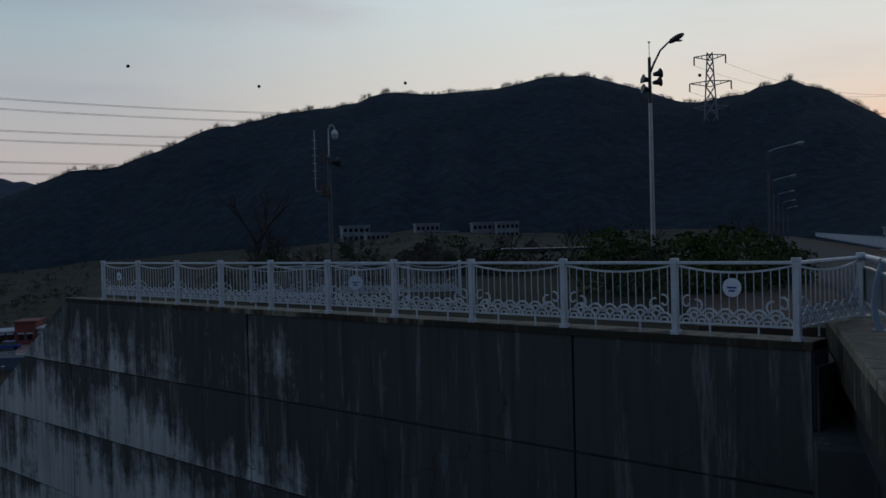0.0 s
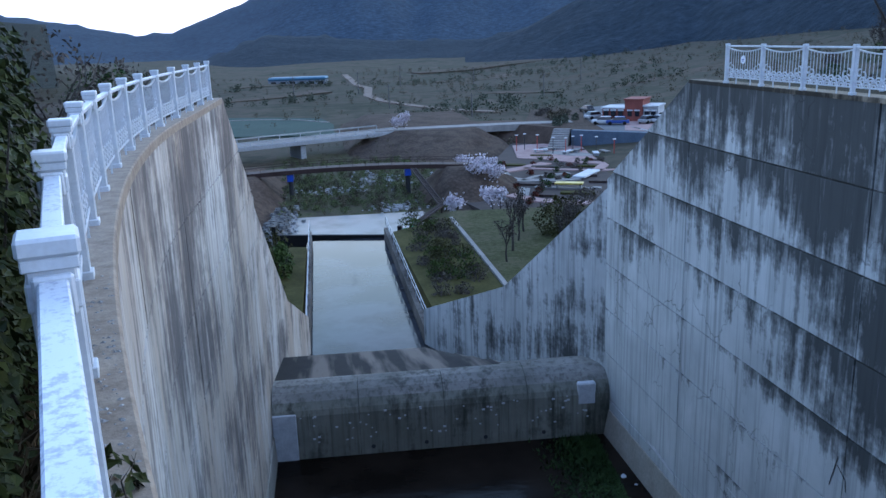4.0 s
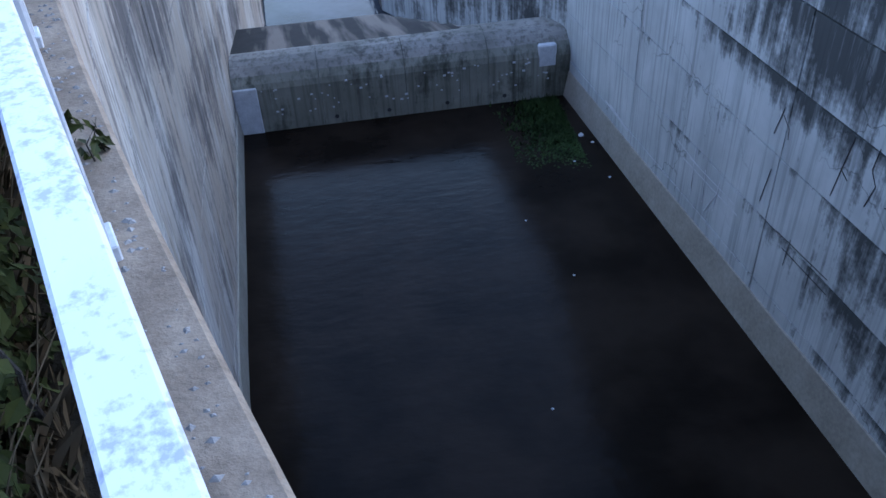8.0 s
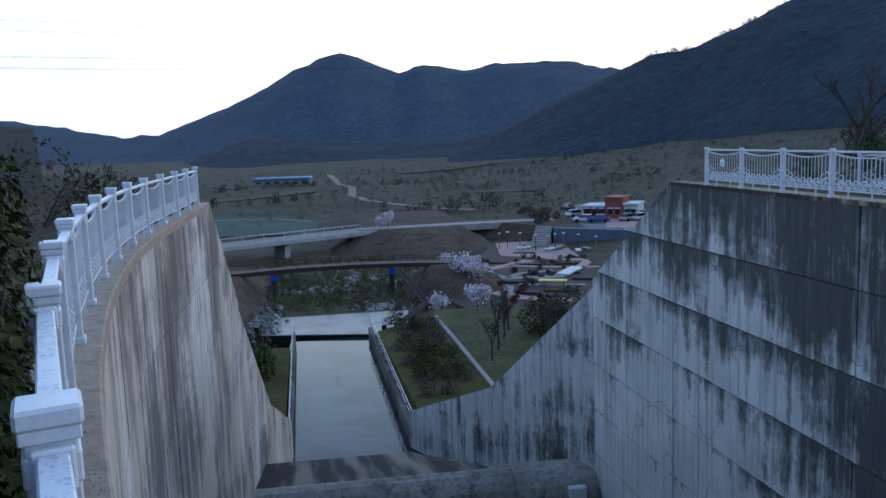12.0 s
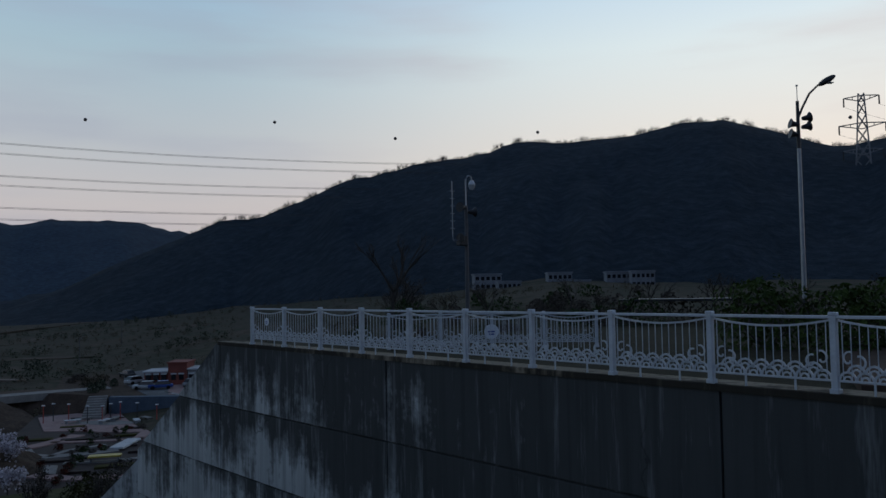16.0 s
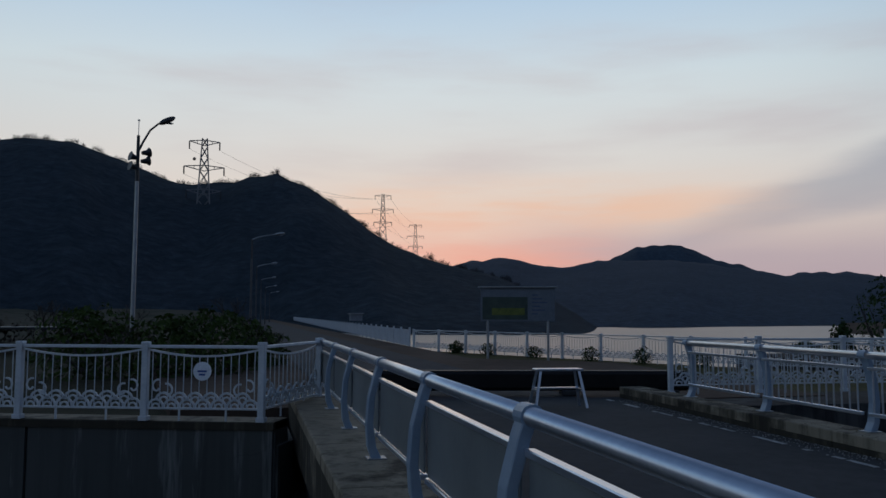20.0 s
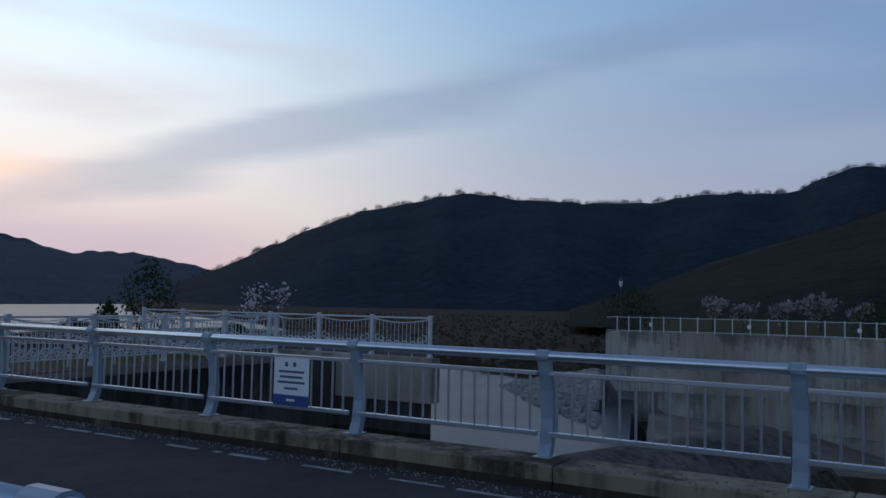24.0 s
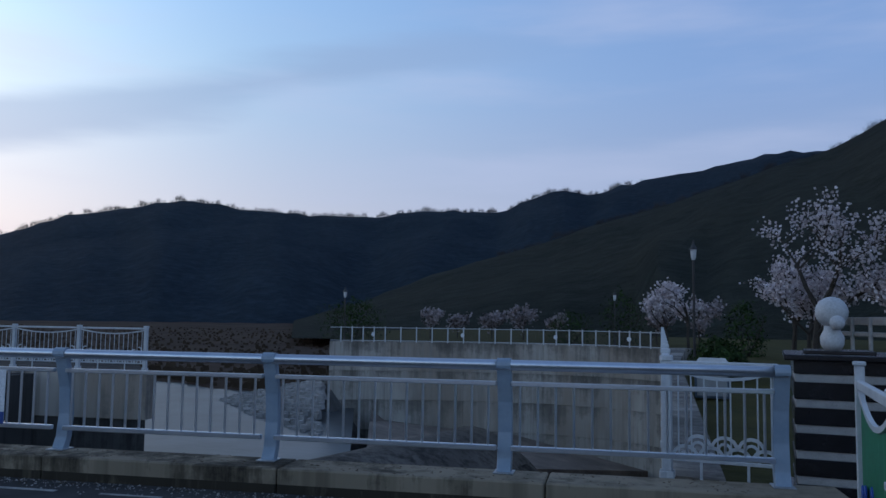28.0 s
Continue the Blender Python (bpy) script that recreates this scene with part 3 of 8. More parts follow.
RIVERBED = patchy("riverbed_growth", [(0.30, (0.026, 0.030, 0.012)), (0.44, (0.055, 0.062, 0.022)), (0.52, (0.085, 0.075, 0.045)), (0.60, (0.045, 0.038, 0.026)), (0.74, (0.15, 0.135, 0.11))], 0.35)
BANK_EARTH = patchy("bank_earth", [(0.30, (0.030, 0.022, 0.016)), (0.46, (0.066, 0.047, 0.035)), (0.58, (0.098, 0.070, 0.053)), (0.72, (0.050, 0.044, 0.026))], 0.30)
LAWN = patchy("winter_lawn", [(0.30, (0.030, 0.036, 0.012)), (0.48, (0.058, 0.062, 0.024)), (0.60, (0.085, 0.078, 0.042)), (0.75, (0.045, 0.045, 0.022))], 0.30)
TILLED = patchy("tilled_field", [(0.30, (0.042, 0.040, 0.024)), (0.48, (0.078, 0.064, 0.044)), (0.62, (0.115, 0.085, 0.066)), (0.75, (0.06, 0.058, 0.036))], 0.05)
GREEN_NET = plain("green_net", (0.02, 0.22, 0.10), (0.05, 0.38, 0.18), 3.0, 0.6, bump=0)
FIELD_SCRUB = leafy("field_scrub", (0.050, 0.046, 0.030), (0.125, 0.105, 0.07), 0.9, 0.05)
LEAF_HEDGE = leafy("hedge_leaf", (0.034, 0.046, 0.032), (0.085, 0.095, 0.065), 0.9, 0.05)
LEAF_BED = leafy("bed_scrub", (0.06, 0.08, 0.03), (0.14, 0.16, 0.075), 0.9, 0.3)
BROWN_STEEL = plain("brown_steel", (0.035, 0.022, 0.02), (0.06, 0.04, 0.035), 0.8, 0.6, bump=0, spec=0.08)
PALE_EARTH = plain("pale_earth", (0.16, 0.12, 0.095), (0.26, 0.21, 0.17), 0.1, 0.95, bump=0, spec=0.08)
DARK_SOIL = plain("dark_soil", (0.02, 0.012, 0.010), (0.045, 0.028, 0.022), 0.6, 0.95, bump=0)
RED_LEAF = leafy("red_brown_leaf", (0.05, 0.014, 0.010), (0.10, 0.03, 0.02), 0.8, 1.0)
RED_PAINT = plain("red_paint", (0.28, 0.03, 0.02), (0.38, 0.05, 0.04), 3.0, 0.5, bump=0)
YELLOW = plain("yellow_paint", (0.40, 0.30, 0.05), (0.55, 0.42, 0.08), 3.0, 0.5, bump=0)
TURF = plain("park_turf", (0.012, 0.013, 0.006), (0.042, 0.037, 0.021), 1.2, 0.95, bump=0.6, dist=0.04, spec=0.1)
BANK_SOIL = plain("bank_soil", (0.020, 0.016, 0.011), (0.060, 0.046, 0.031), 2.5, 0.95, bump=0.6, dist=0.03, spec=0.1)
BLUE_GREY_WALL = plain("blue_grey_wall", (0.05, 0.075, 0.11), (0.09, 0.12, 0.16), 0.5, 0.8, bump=0)

# ---------- plan of the spillway (metres; z = 0 is the top of the chute walls) ----------
POOL_Z = -16.4
SILL_Y = 33.4
CHAN_Z = -17.0
LAKE_Z = -4.0
BR = radians(22.16)                      # bearing of the bridge from +x
BU, BN = Vector((math.cos(BR), math.sin(BR), 0)), Vector((-math.sin(BR), math.cos(BR), 0))
RAIL_UP = Vector((1.29, -7.97, 0))       # end post of the upstream bridge rail
BSP = 2.243                              # post spacing on the bridge
RAIL_N = 6.36                            # distance between the two rails
KERB_Z, ROAD_Z = 0.14, -0.08


def bridge(u, n, z):
    """Bridge coordinates: u along it from the left bank, n across it towards downstream, from the upstream rail."""
    p = RAIL_UP + BU * u + BN * n
    return Vector((p.x, p.y, z))


# all that lies upstream is drawn square to the bridge and then turned a little into its place
TURN = Matrix.Translation((0.046 - 0.06, -0.601 + 0.34, 0.0)) @ Matrix.Rotation(radians(-1.4), 4, "Z") @ Matrix.Translation((-0.046, 0.601, 0.0))


def turn_upstream(obs):
    for ob in obs:
        if not ob.parent:
            ob.matrix_basis = TURN @ ob.matrix_basis


def left_edge(y):
    """x of the left wall's inner face: a curve that straightens downstream."""
    return -4.17 + 0.0096 * (y - 20.5) ** 2 if y < 20.5 else -4.17 - 0.031 * (y - 20.5)


def right_edge(y):
    """x of the right wall's inner face."""
    return 12.22 - 0.053 * (y - 4.5)


def span(a, b, n):
    return [a + (b - a) * i / n for i in range(n + 1)]


def sheet(name, fn, us, vs, mat, label="", kind="structure", smooth=True, category=""):
    verts = [fn(u, v) for v in vs for u in us]
    n = len(us)
    faces = [(j * n + i, j * n + i + 1, (j + 1) * n + i + 1, (j + 1) * n + i) for j in range(len(vs) - 1) for i in range(n - 1)]
    ob = raw(name, verts, faces, mat, smooth=smooth)
    return tagged(ob, label, category, "", kind)


LIFT = 2.1                                # height of one pour
CREST_Y = 26.8                            # where the wall tops begin to fall


def fall(y):
    """Top of the chute walls: level, then falling with the slope."""
    return 0.0 if y < CREST_Y else -(y - CREST_Y) * 0.62


def chute_wall(name, edge, y0, y1, side, joints, mat, label):
    """A cast wall: a core, and on its face one panel for each pour between the joints. side is +1 where the earth lies towards +x."""
    core = bmesh.new()
    rows = []
    ys = sorted({*span(y0, y1, 40), CREST_Y})
    for y in ys:
        x, zt = edge(y) + side * 0.07, fall(y) - 0.02
        rows.append([core.verts.new(p) for p in ((x, y, -18), (x, y, zt), (x + side * 0.55, y, zt), (x + side * 0.55, y, -18))])
    for A, B in zip(rows, rows[1:]):
        for k in range(4):
            core.faces.new((A[k], A[(k + 1) % 4], B[(k + 1) % 4], B[k]))
    core.faces.new(rows[0])
    core.faces.new(rows[-1][::-1])
    bmesh.ops.recalc_face_normals(core, faces=core.faces[:])
    wall = tagged(part(name, core, mat), label, "wall", "", "structure")
    rng = random.Random(name)
    for ya, yb in zip(joints, joints[1:]):
        for k in range(8):
            ztop, zbot = -LIFT * k, -LIFT * (k + 1)
            if fall(ya) <= zbot + 0.1:
                continue
            bm = bmesh.new()
            off = rng.uniform(-0.008, 0.008)
            n = 8 if side < 0 else 4
            yy = sorted({*span(ya + 0.026, yb - 0.026, n), *([CREST_Y] if ya < CREST_Y < yb else [])})
            rings = []
            for y in yy:
                zt, zb = min(ztop, fall(y)) - (0.014 if k else 0.0), zbot + 0.014
                if zt <= zb + 0.02:
                    zt = zb + 0.02
                x = edge(y)
                rings.append([bm.verts.new(p) for p in ((x + side * 0.075, y, zb), (x + off, y, zb + 0.012), (x + off, y, zt - 0.012), (x + side * 0.075, y, zt))])
                if fall(y) < zbot + 0.05:
                    break
            for A, B in zip(rings, rings[1:]):
                for q in range(3):
                    bm.faces.new((A[q], A[q + 1], B[q + 1], B[q]))
            if len(rings) > 1:
                bm.faces.new(rings[0])
                bm.faces.new(rings[-1][::-1])
            bmesh.ops.recalc_face_normals(bm, faces=bm.faces[:])
            part("panel", bm, mat, wall)
    return wall


wall_right = chute_wall("wall_right", right_edge, 4.35, 34.2, 1, [4.35, 8.2, 17.3, 26.6, 33.6, 34.2], CONCRETE_R,
                        "tall concrete chute wall with black water streaks")
wall_left = chute_wall("wall_left", left_edge, -1.2, 34.2, -1, [-1.2, 4.0, 11.0, 18.0, 25.0, 31.0, 34.2], CONCRETE_L,
                       "curved concrete chute wall with rusty streaks")


def wall_marks(name, lines, width, mat, label):
    """Thin lines lying on the face of the right chute wall, each a run of (y, z)."""
    bm = bmesh.new()
    for run in lines:
        ribbon(bm, [(right_edge(y) - 0.013, y, z) for y, z in run], width, 0.006, (1, 0, 0))
    part(name, bm, mat, wall_right, label)


wall_marks("scratch_marks", [[(22.3, -13.4), (18.65, -13.35)], [(21.9, -13.15), (18.9, -13.1)], [(21.6, -12.6), (21.5, -14.4)], [(20.8, -13.0), (20.7, -14.2)], [(19.9, -12.9), (20.0, -14.1)], [(22.8, -13.0), (21.1, -13.15)], [(19.9, -13.3), (20.5, -14.4)]], 0.035, PATCH, "pale scratched lines on the concrete")
wall_marks("mortar_seam", [[(29.1, -14.6), (26.7, -14.75)], [(28.6, -14.55), (27.2, -14.7)]], 0.09, PATCH, "pale mortar seam")
wall_marks("crack", [[(13.94, -8.3), (14.0, -8.9), (13.75, -9.2), (13.9, -9.85)], [(14.8, -8.5), (14.95, -9.45), (15.07, -10.3)], [(14.95, -9.45), (14.66, -9.6)], [(17.55, -9.05), (17.8, -10.0)], [(17.55, -9.3), (17.2, -9.55), (17.15, -9.85)], [(17.55, -11.0), (17.75, -12.2)],
                     [(16.7, -12.55), (14.3, -12.45)], [(16.3, -12.87), (14.2, -12.86)], [(16.04, -12.4), (16.1, -13.35)], [(15.0, -12.45), (15.0, -13.3)], [(12.6, -8.5), (12.75, -9.3), (12.4, -9.7), (12.6, -10.4)], [(12.75, -9.3), (13.3, -9.5)]], 0.03, DARK_STEEL, "dark hairline cracks")


def strip(name, edge, y0, y1, n, x_off, width, z0, z1, mat, label, parent=None):
    """A bar of box section that follows a wall's edge."""
    bm = bmesh.new()
    rows = []
    for y in span(y0, y1, n):
        x, f = edge(y) + x_off, fall(y)
        rows.append([bm.verts.new(p) for p in ((x, y, f + z0), (x, y, f + z1 - 0.02), (x + 0.02, y, f + z1), (x + width - 0.02, y, f + z1), (x + width, y, f + z1 - 0.02), (x + width, y, f + z0))])
    for A, B in zip(rows, rows[1:]):
        for k in range(6):
            bm.faces.new((A[k], A[(k + 1) % 6], B[(k + 1) % 6], B[k]))
    bm.faces.new(rows[0])
    bm.faces.new(rows[-1][::-1])
    bmesh.ops.recalc_face_normals(bm, faces=bm.faces[:])
    return tagged(part(name, bm, mat, parent), label, "coping", "", "structure")


strip("coping_left", left_edge, -1.2, CREST_Y, 40, -0.40, 0.405, -0.16, 0.012, COPING, "sandy weathered concrete coping under the white fence")
strip("coping_right", right_edge, 4.35, CREST_Y, 12, -0.02, 0.62, -0.12, 0.004, KERB, "stained concrete coping under the white fence")

# fillets at the foot of the walls
bm = bmesh.new()
for edge, s in ((right_edge, -1), (left_edge, 1)):
    rows = []
    for y in span(-4 if s > 0 else 3, SILL_Y, 16):
        x = edge(y)
        rows.append([bm.verts.new(p) for p in ((x - s * 0.1, y, -16.9), (x - s * 0.1, y, -15.15), (x + s * 0.05, y, -15.2), (x + s * (0.34 if s < 0 else 0.12), y, -16.9))])
    for A, B in zip(rows, rows[1:]):
        for k in range(3):
            bm.faces.new((A[k], A[k + 1], B[k + 1], B[k]))
bmesh.ops.recalc_face_normals(bm, faces=bm.faces[:])
tagged(part("trim_wall_foot", bm, FILLET), "sandy concrete fillet along the foot of the chute walls", "trim", "", "structure")

sheet("water_pool", lambda u, v: (u, v, POOL_Z), span(-8, 16, 2), span(-12, 34, 2), POOL, "still dark shallow water in the stilling basin", category="water")
sheet("floor_basin", lambda u, v: (u, v, POOL_Z - 0.9), span(-10, 22, 2), span(-16, 52, 2), DARK_APRON, "dark concrete basin floor", category="floor")

# ---------- end sill, apron and wing walls ----------
sill = thing("end_sill", 3.0, SILL_Y, POOL_Z, 0, "rounded grey concrete end sill of the stilling basin", "sill", "", "structure")
XL, XR = left_edge(SILL_Y) - 3.0, right_edge(SILL_Y) - 3.0
profile = [(0.0, -1.0), (0.0, 2.05), (0.08, 2.3), (0.3, 2.62), (0.65, 2.9), (1.1, 3.08), (1.6, 3.12), (2.2, 3.05), (2.2, -1.0)]
cuts = span(XL, XR, 4)
for a, b in zip(cuts, cuts[1:]):
    bm = bmesh.new()
    lo = [bm.verts.new((a + 0.01, y, z)) for y, z in profile]
    hi = [bm.verts.new((b - 0.01, y, z)) for y, z in profile]
    for k in range(len(profile) - 1):
        bm.faces.new((lo[k], hi[k], hi[k + 1], lo[k + 1]))
    bm.faces.new(lo[::-1])
    bm.faces.new(hi)
    bmesh.ops.recalc_face_normals(bm, faces=bm.faces[:])
    for f in bm.faces:
        f.material_index = 1 if f.normal.y < -0.8 else 0
    part("sill_block", bm, [SILL, SILL_FRONT], sill, smooth=False)
part("end_block", boxed(XL, XL + 1.05, -0.06, 0.9, -0.6, 2.18, 0.04), PATCH, sill, "pale patched end block")
part("mortar_patch", boxed(XR - 1.5, XR - 0.65, -0.02, 0.5, 1.55, 2.6, 0.06), PATCH, sill, "pale mortar patch")
rng = random.Random(4)
bm = bmesh.new()
for k in range(60):
    x, z, r = rng.uniform(XL + 1.2, XR - 1.0), rng.uniform(0.7, 2.1), rng.uniform(0.03, 0.07)
    box(bm, x - r, x + r, -0.025, 0.02, z - r * 0.6, z + r * 0.6)
part("chalk_spots", bm, PATCH, sill, "pale lime spots")
bm = bmesh.new()
for x in (-3.2, -0.8, 1.9, 4.6):
    tube(bm, [(x, -0.012, 0.35), (x, 0.1, 0.35)], 0.10, 10)
part("weep_holes", bm, DARK_STEEL, sill, "dark drain holes")


def chan_x(y, s):
    """Half-breadth of the outlet channel: funnel from the sill, then straight."""
    if y > 48:
        return -0.1 + s * (3.55 - (y - 48) * 0.004) - (y - 48) * 0.04
    f = (y - 34.2) / 13.8
    a = left_edge(34.2) if s < 0 else right_edge(34.2)
    return a + (-0.1 + s * 3.55 - a) * f


def apron_z(x, y):
    """Level behind the sill, then falling steeply to the channel; the brink swings back towards the right wall."""
    brink = 38.1 if x < 2.7 else 38.1 - (x - 2.7) * 0.72
    return -13.30 - 0.012 * max(0.0, y - 35.0) if y < brink else max(-13.34 - (y - brink) * 0.62, -17.3)


apron = sheet("floor_apron", lambda u, v: (chan_x(v, -1) * (1 - u) + chan_x(v, 1) * u, v, apron_z(chan_x(v, -1) * (1 - u) + chan_x(v, 1) * u, v)), span(0, 1, 24), [34.9, 35.5, 36, 36.5, 37, 37.5, 38, 38.1, 38.3, 38.7, 39.2, 40, 41, 42, 43, 44, 45, 47, 49],
      APRON, "dark mossy concrete apron with pale run-off streaks", category="floor")
uvs = apron.data.uv_layers.new(name="flow")
for lp in apron.data.loops:
    uvs.data[lp.index].uv = ((lp.vertex_index % 25) / 24, (lp.vertex_index // 25) / 18)


def wing_top(f):
    """Top of the wing walls along their length (0 at the chute, 1 at the channel)."""
    return -5.0 - 6.3 * f / 0.48 if f < 0.48 else -11.3 - 3.4 * (f - 0.48) / 0.52


for s, nm, mat in ((1, "wall_wing_right", CONCRETE_W), (-1, "wall_wing_left", CONCRETE_L)):
    bm = bmesh.new()
    rows = []
    for f in span(0, 1, 25):
        y = 34.2 + 13.8 * f
        x, zt = chan_x(y, s), wing_top(f)
        rows.append([bm.verts.new(p) for p in ((x, y, -18), (x, y, zt), (x + s * 0.5, y + 0.3, zt), (x + s * 0.5, y + 0.3, -18))])
    for A, B in zip(rows, rows[1:]):
        for k in range(4):
            bm.faces.new((A[k], A[(k + 1) % 4], B[(k + 1) % 4], B[k]))
    bm.faces.new(rows[0])
    bm.faces.new(rows[-1][::-1])
    bmesh.ops.recalc_face_normals(bm, faces=bm.faces[:])
    wing = tagged(part(nm, bm, mat), "streaked concrete wing wall falling to the outlet channel", "wall", "", "structure")
    # channel wall with its coping
    cw = bmesh.new()
    prism(cw, [(chan_x(48, s), 48), (chan_x(76.6, s), 76.6), (chan_x(76.6, s) + s * 0.35, 76.6), (chan_x(48, s) + s * 0.35, 48)], -18, -15.9)
    bmesh.ops.recalc_face_normals(cw, faces=cw.faces[:])
    tagged(part("wall_channel_" + ("right" if s > 0 else "left"), cw, DARK_APRON), "low dark concrete wall of the outlet channel", "wall", "", "structure")
sheet("water_channel", lambda u, v: (u, v, CHAN_Z), span(-5.2, 4.2, 2), span(42, 77.2, 2), CHANNEL, "smooth water reflecting the evening sky", category="water")

# ---------- the land ----------
def smooth01(t):
    t = max(0.0, min(1.0, t))
    return t * t * (3 - 2 * t)


def along(stops, x):
    """Value on a broken line through (x, value) stops."""
    if stops[0][0] > stops[-1][0]:
        stops = stops[::-1]
    if x <= stops[0][0]:
        return stops[0][1]
    for (a, va), (b, vb) in zip(stops, stops[1:]):
        if x <= b:
            return va + (vb - va) * (x - a) / (b - a)
    return stops[-1][1]


# bearing: height of the land at 60, 200 and 600 m
NEAR = [(-180, -1.0), (-174, -1.5), (-166, -9.5), (-150, -9.5), (-72, -9.0), (-66, -18.6), (-24, -18.6), (14, -18.6), (40, -12.0), (90, -2.0), (180, -1.0)]
MID = [(-180, 8.0), (-150, 0.0), (-138, -7.0), (-72, -7.0), (-66, -3.0), (-45, 1.0), (-34, -4.0), (-24, -13.0), (-14, -18.0), (14, -18.4), (40, -12.0), (90, 2.0), (180, 8.0)]
FAR = [(-180, 40.0), (-150, 10.0), (-138, -7.0), (-72, -7.0), (-66, 20.0), (-45, 24.0), (-30, 6.0), (-20, -6.0), (-8, -14.0), (14, -15.0), (40, -6.0), (90, 20.0), (180, 40.0)]


def land(x, y):
    r, az = math.hypot(x, y), math.degrees(math.atan2(-x, y))
    a, b, c = along(NEAR, az), along(MID, az), along(FAR, az)
    if r < 60:
        z = a
    elif r < 200:
        z = a + (b - a) * smooth01((r - 60) / 140)
    else:
        z = b + (c - b) * smooth01((r - 200) / 400)
    n = noise.noise((x / 60, y / 60, 0.3)) * min(2.5, r / 120)
    if -140 < az < -70 or (-28 < az < 18 and r < 300):
        n = 0.0
    return z + n


def ground_pt(u, v):
    x, y = -math.sin(radians(u)) * v, math.cos(radians(u)) * v
    return (x, y, land(x, y) if v < 1500 else -12.0)


sheet("ground", ground_pt, span(-180, 180, 180), [0.5, 20, 40, 50, 60, 70, 80, 92, 105, 120, 135, 150, 170, 190, 215, 240, 270, 300, 340, 380, 430, 480, 540, 600, 800, 1500, 4500],
      FIELD, "valley floor of fields, scrub and bare earth", category="ground")

# banks on both sides of the chute
bm = bmesh.new()
prism(bm, [(12.6, 5.2), (18.5, 5.0), (60, 22), (75, 45), (30, 56), (9.9, 57), (11.5, 27)], -20, -0.3, [(12.6, 5.2), (18.5, 5.0), (60, 22), (58, 38), (24, 27.5), (11.6, 27), (11.7, 26.5)])
tagged(part("bank_right", bm, TURF), "grassy bank beside the chute with a park on top", "ground", "", "structure")
bm = bmesh.new()
prism(bm, [(-0.6, -4.5), (-0.9, 1.0), (-3.0, 7.0), (-4.6, 14), (-4.9, 27), (-5.1, 60), (-60, 80), (-60, -40), (-8, -40)], -20, -0.012,
      [(-0.6, -4.5), (-0.85, 1.0), (-3.0, 7.0), (-4.6, 14), (-4.8, 26.8), (-5.2, 27.4), (-50, 32), (-60, -40), (-8, -40)])
tagged(part("bank_left", bm, BANK_SOIL), "dry grassy bank beside the chute", "ground", "", "structure")
sheet("lake", lambda u, v: tuple(polar(u, v, LAKE_Z)), span(-142, -68, 37), [6, 14, 30, 60, 120, 240, 480, 900, 1600], LAKE, "reservoir water shining under the evening sky", category="water")

# dam crest beyond the bridge and the land round its end
bm = bmesh.new()
prism(bm, [tuple(bridge(u, n, 0).xy) for u, n in ((17.8, -4.5), (30, -5.5), (34, -1.0), (460, -1.0), (460, 10), (40, 12), (17.8, 9))], -20, -0.12)
tagged(part("ground_crest", bm, EARTH), "bare earth and gravel on the dam crest", "ground", "", "structure")
bm = bmesh.new()
prism(bm, [tuple(bridge(u, n, 0).xy) for u, n in ((17.9, 1.0), (458, 3.2), (458, 8.2), (17.9, 6.0))], -0.5, -0.105)
tagged(part("road_crest", bm, ASPHALT), "dark asphalt road along the dam crest", "road", "", "structure")


# ---------- hills ----------
def ridge_hill(name, ridge, dist, foot, mat, label, back=1.35, rough=0.06, zfoot=-10.0, cols=90, seed=1.0, crown=0.0):
    """A wooded ridge. ridge: stops of bearing and the slope up to its crest as seen from the bridge; dist and foot: how far its crest and foot lie."""
    a0, a1 = ridge[0][0], ridge[-1][0]
    rs = [0.0, 0.1, 0.22, 0.36, 0.5, 0.64, 0.78, 0.9, 1.0, 1.12, 1.3]

    def pt(u, f):
        zf = zfoot(u) if callable(zfoot) else zfoot
        d = dist(u) if callable(dist) else dist
        ft = foot(u) if callable(foot) else foot
        top = along(ridge, u) * d + 1.6 - crown
        spur = noise.noise((u * 0.16, seed, 0.0)) * 0.5 + noise.noise((u * 0.5, seed + 5, f * 2)) * 0.25
        r = ft + (d - ft) * f
        if f <= 1:
            z = zf + (top - zf) * (f ** (1.0 + 0.35 * spur)) * (1 + rough * 2 * noise.noise((u * 0.35, f * 4, seed)) * math.sin(f * 3.14))
            if f == 1:
                z += noise.noise((u * 1.1, seed, 3.0)) * 0.004 * d
        else:
            z = top - (f - 1) * d * 0.5
        return tuple(polar(u, r, z))

    ob = sheet(name, pt, span(a0, a1, cols), rs, mat, label, category="hill")
    return pt


MAIN = [(-8, -0.018), (-12, 0.008), (-15, 0.035), (-19.9, 0.072), (-22.3, 0.090), (-24.2, 0.091), (-28, 0.117), (-30.3, 0.138), (-33.2, 0.146), (-35.1, 0.158), (-39.4, 0.166), (-43, 0.184), (-45.7, 0.180), (-50.5, 0.184),
        (-54, 0.197), (-56.7, 0.195), (-59.7, 0.178), (-63, 0.155), (-66, 0.158), (-69.5, 0.173), (-72.2, 0.153), (-74.8, 0.123), (-77.5, 0.088), (-81, 0.066), (-85, 0.050), (-89, 0.020), (-92, -0.010)]
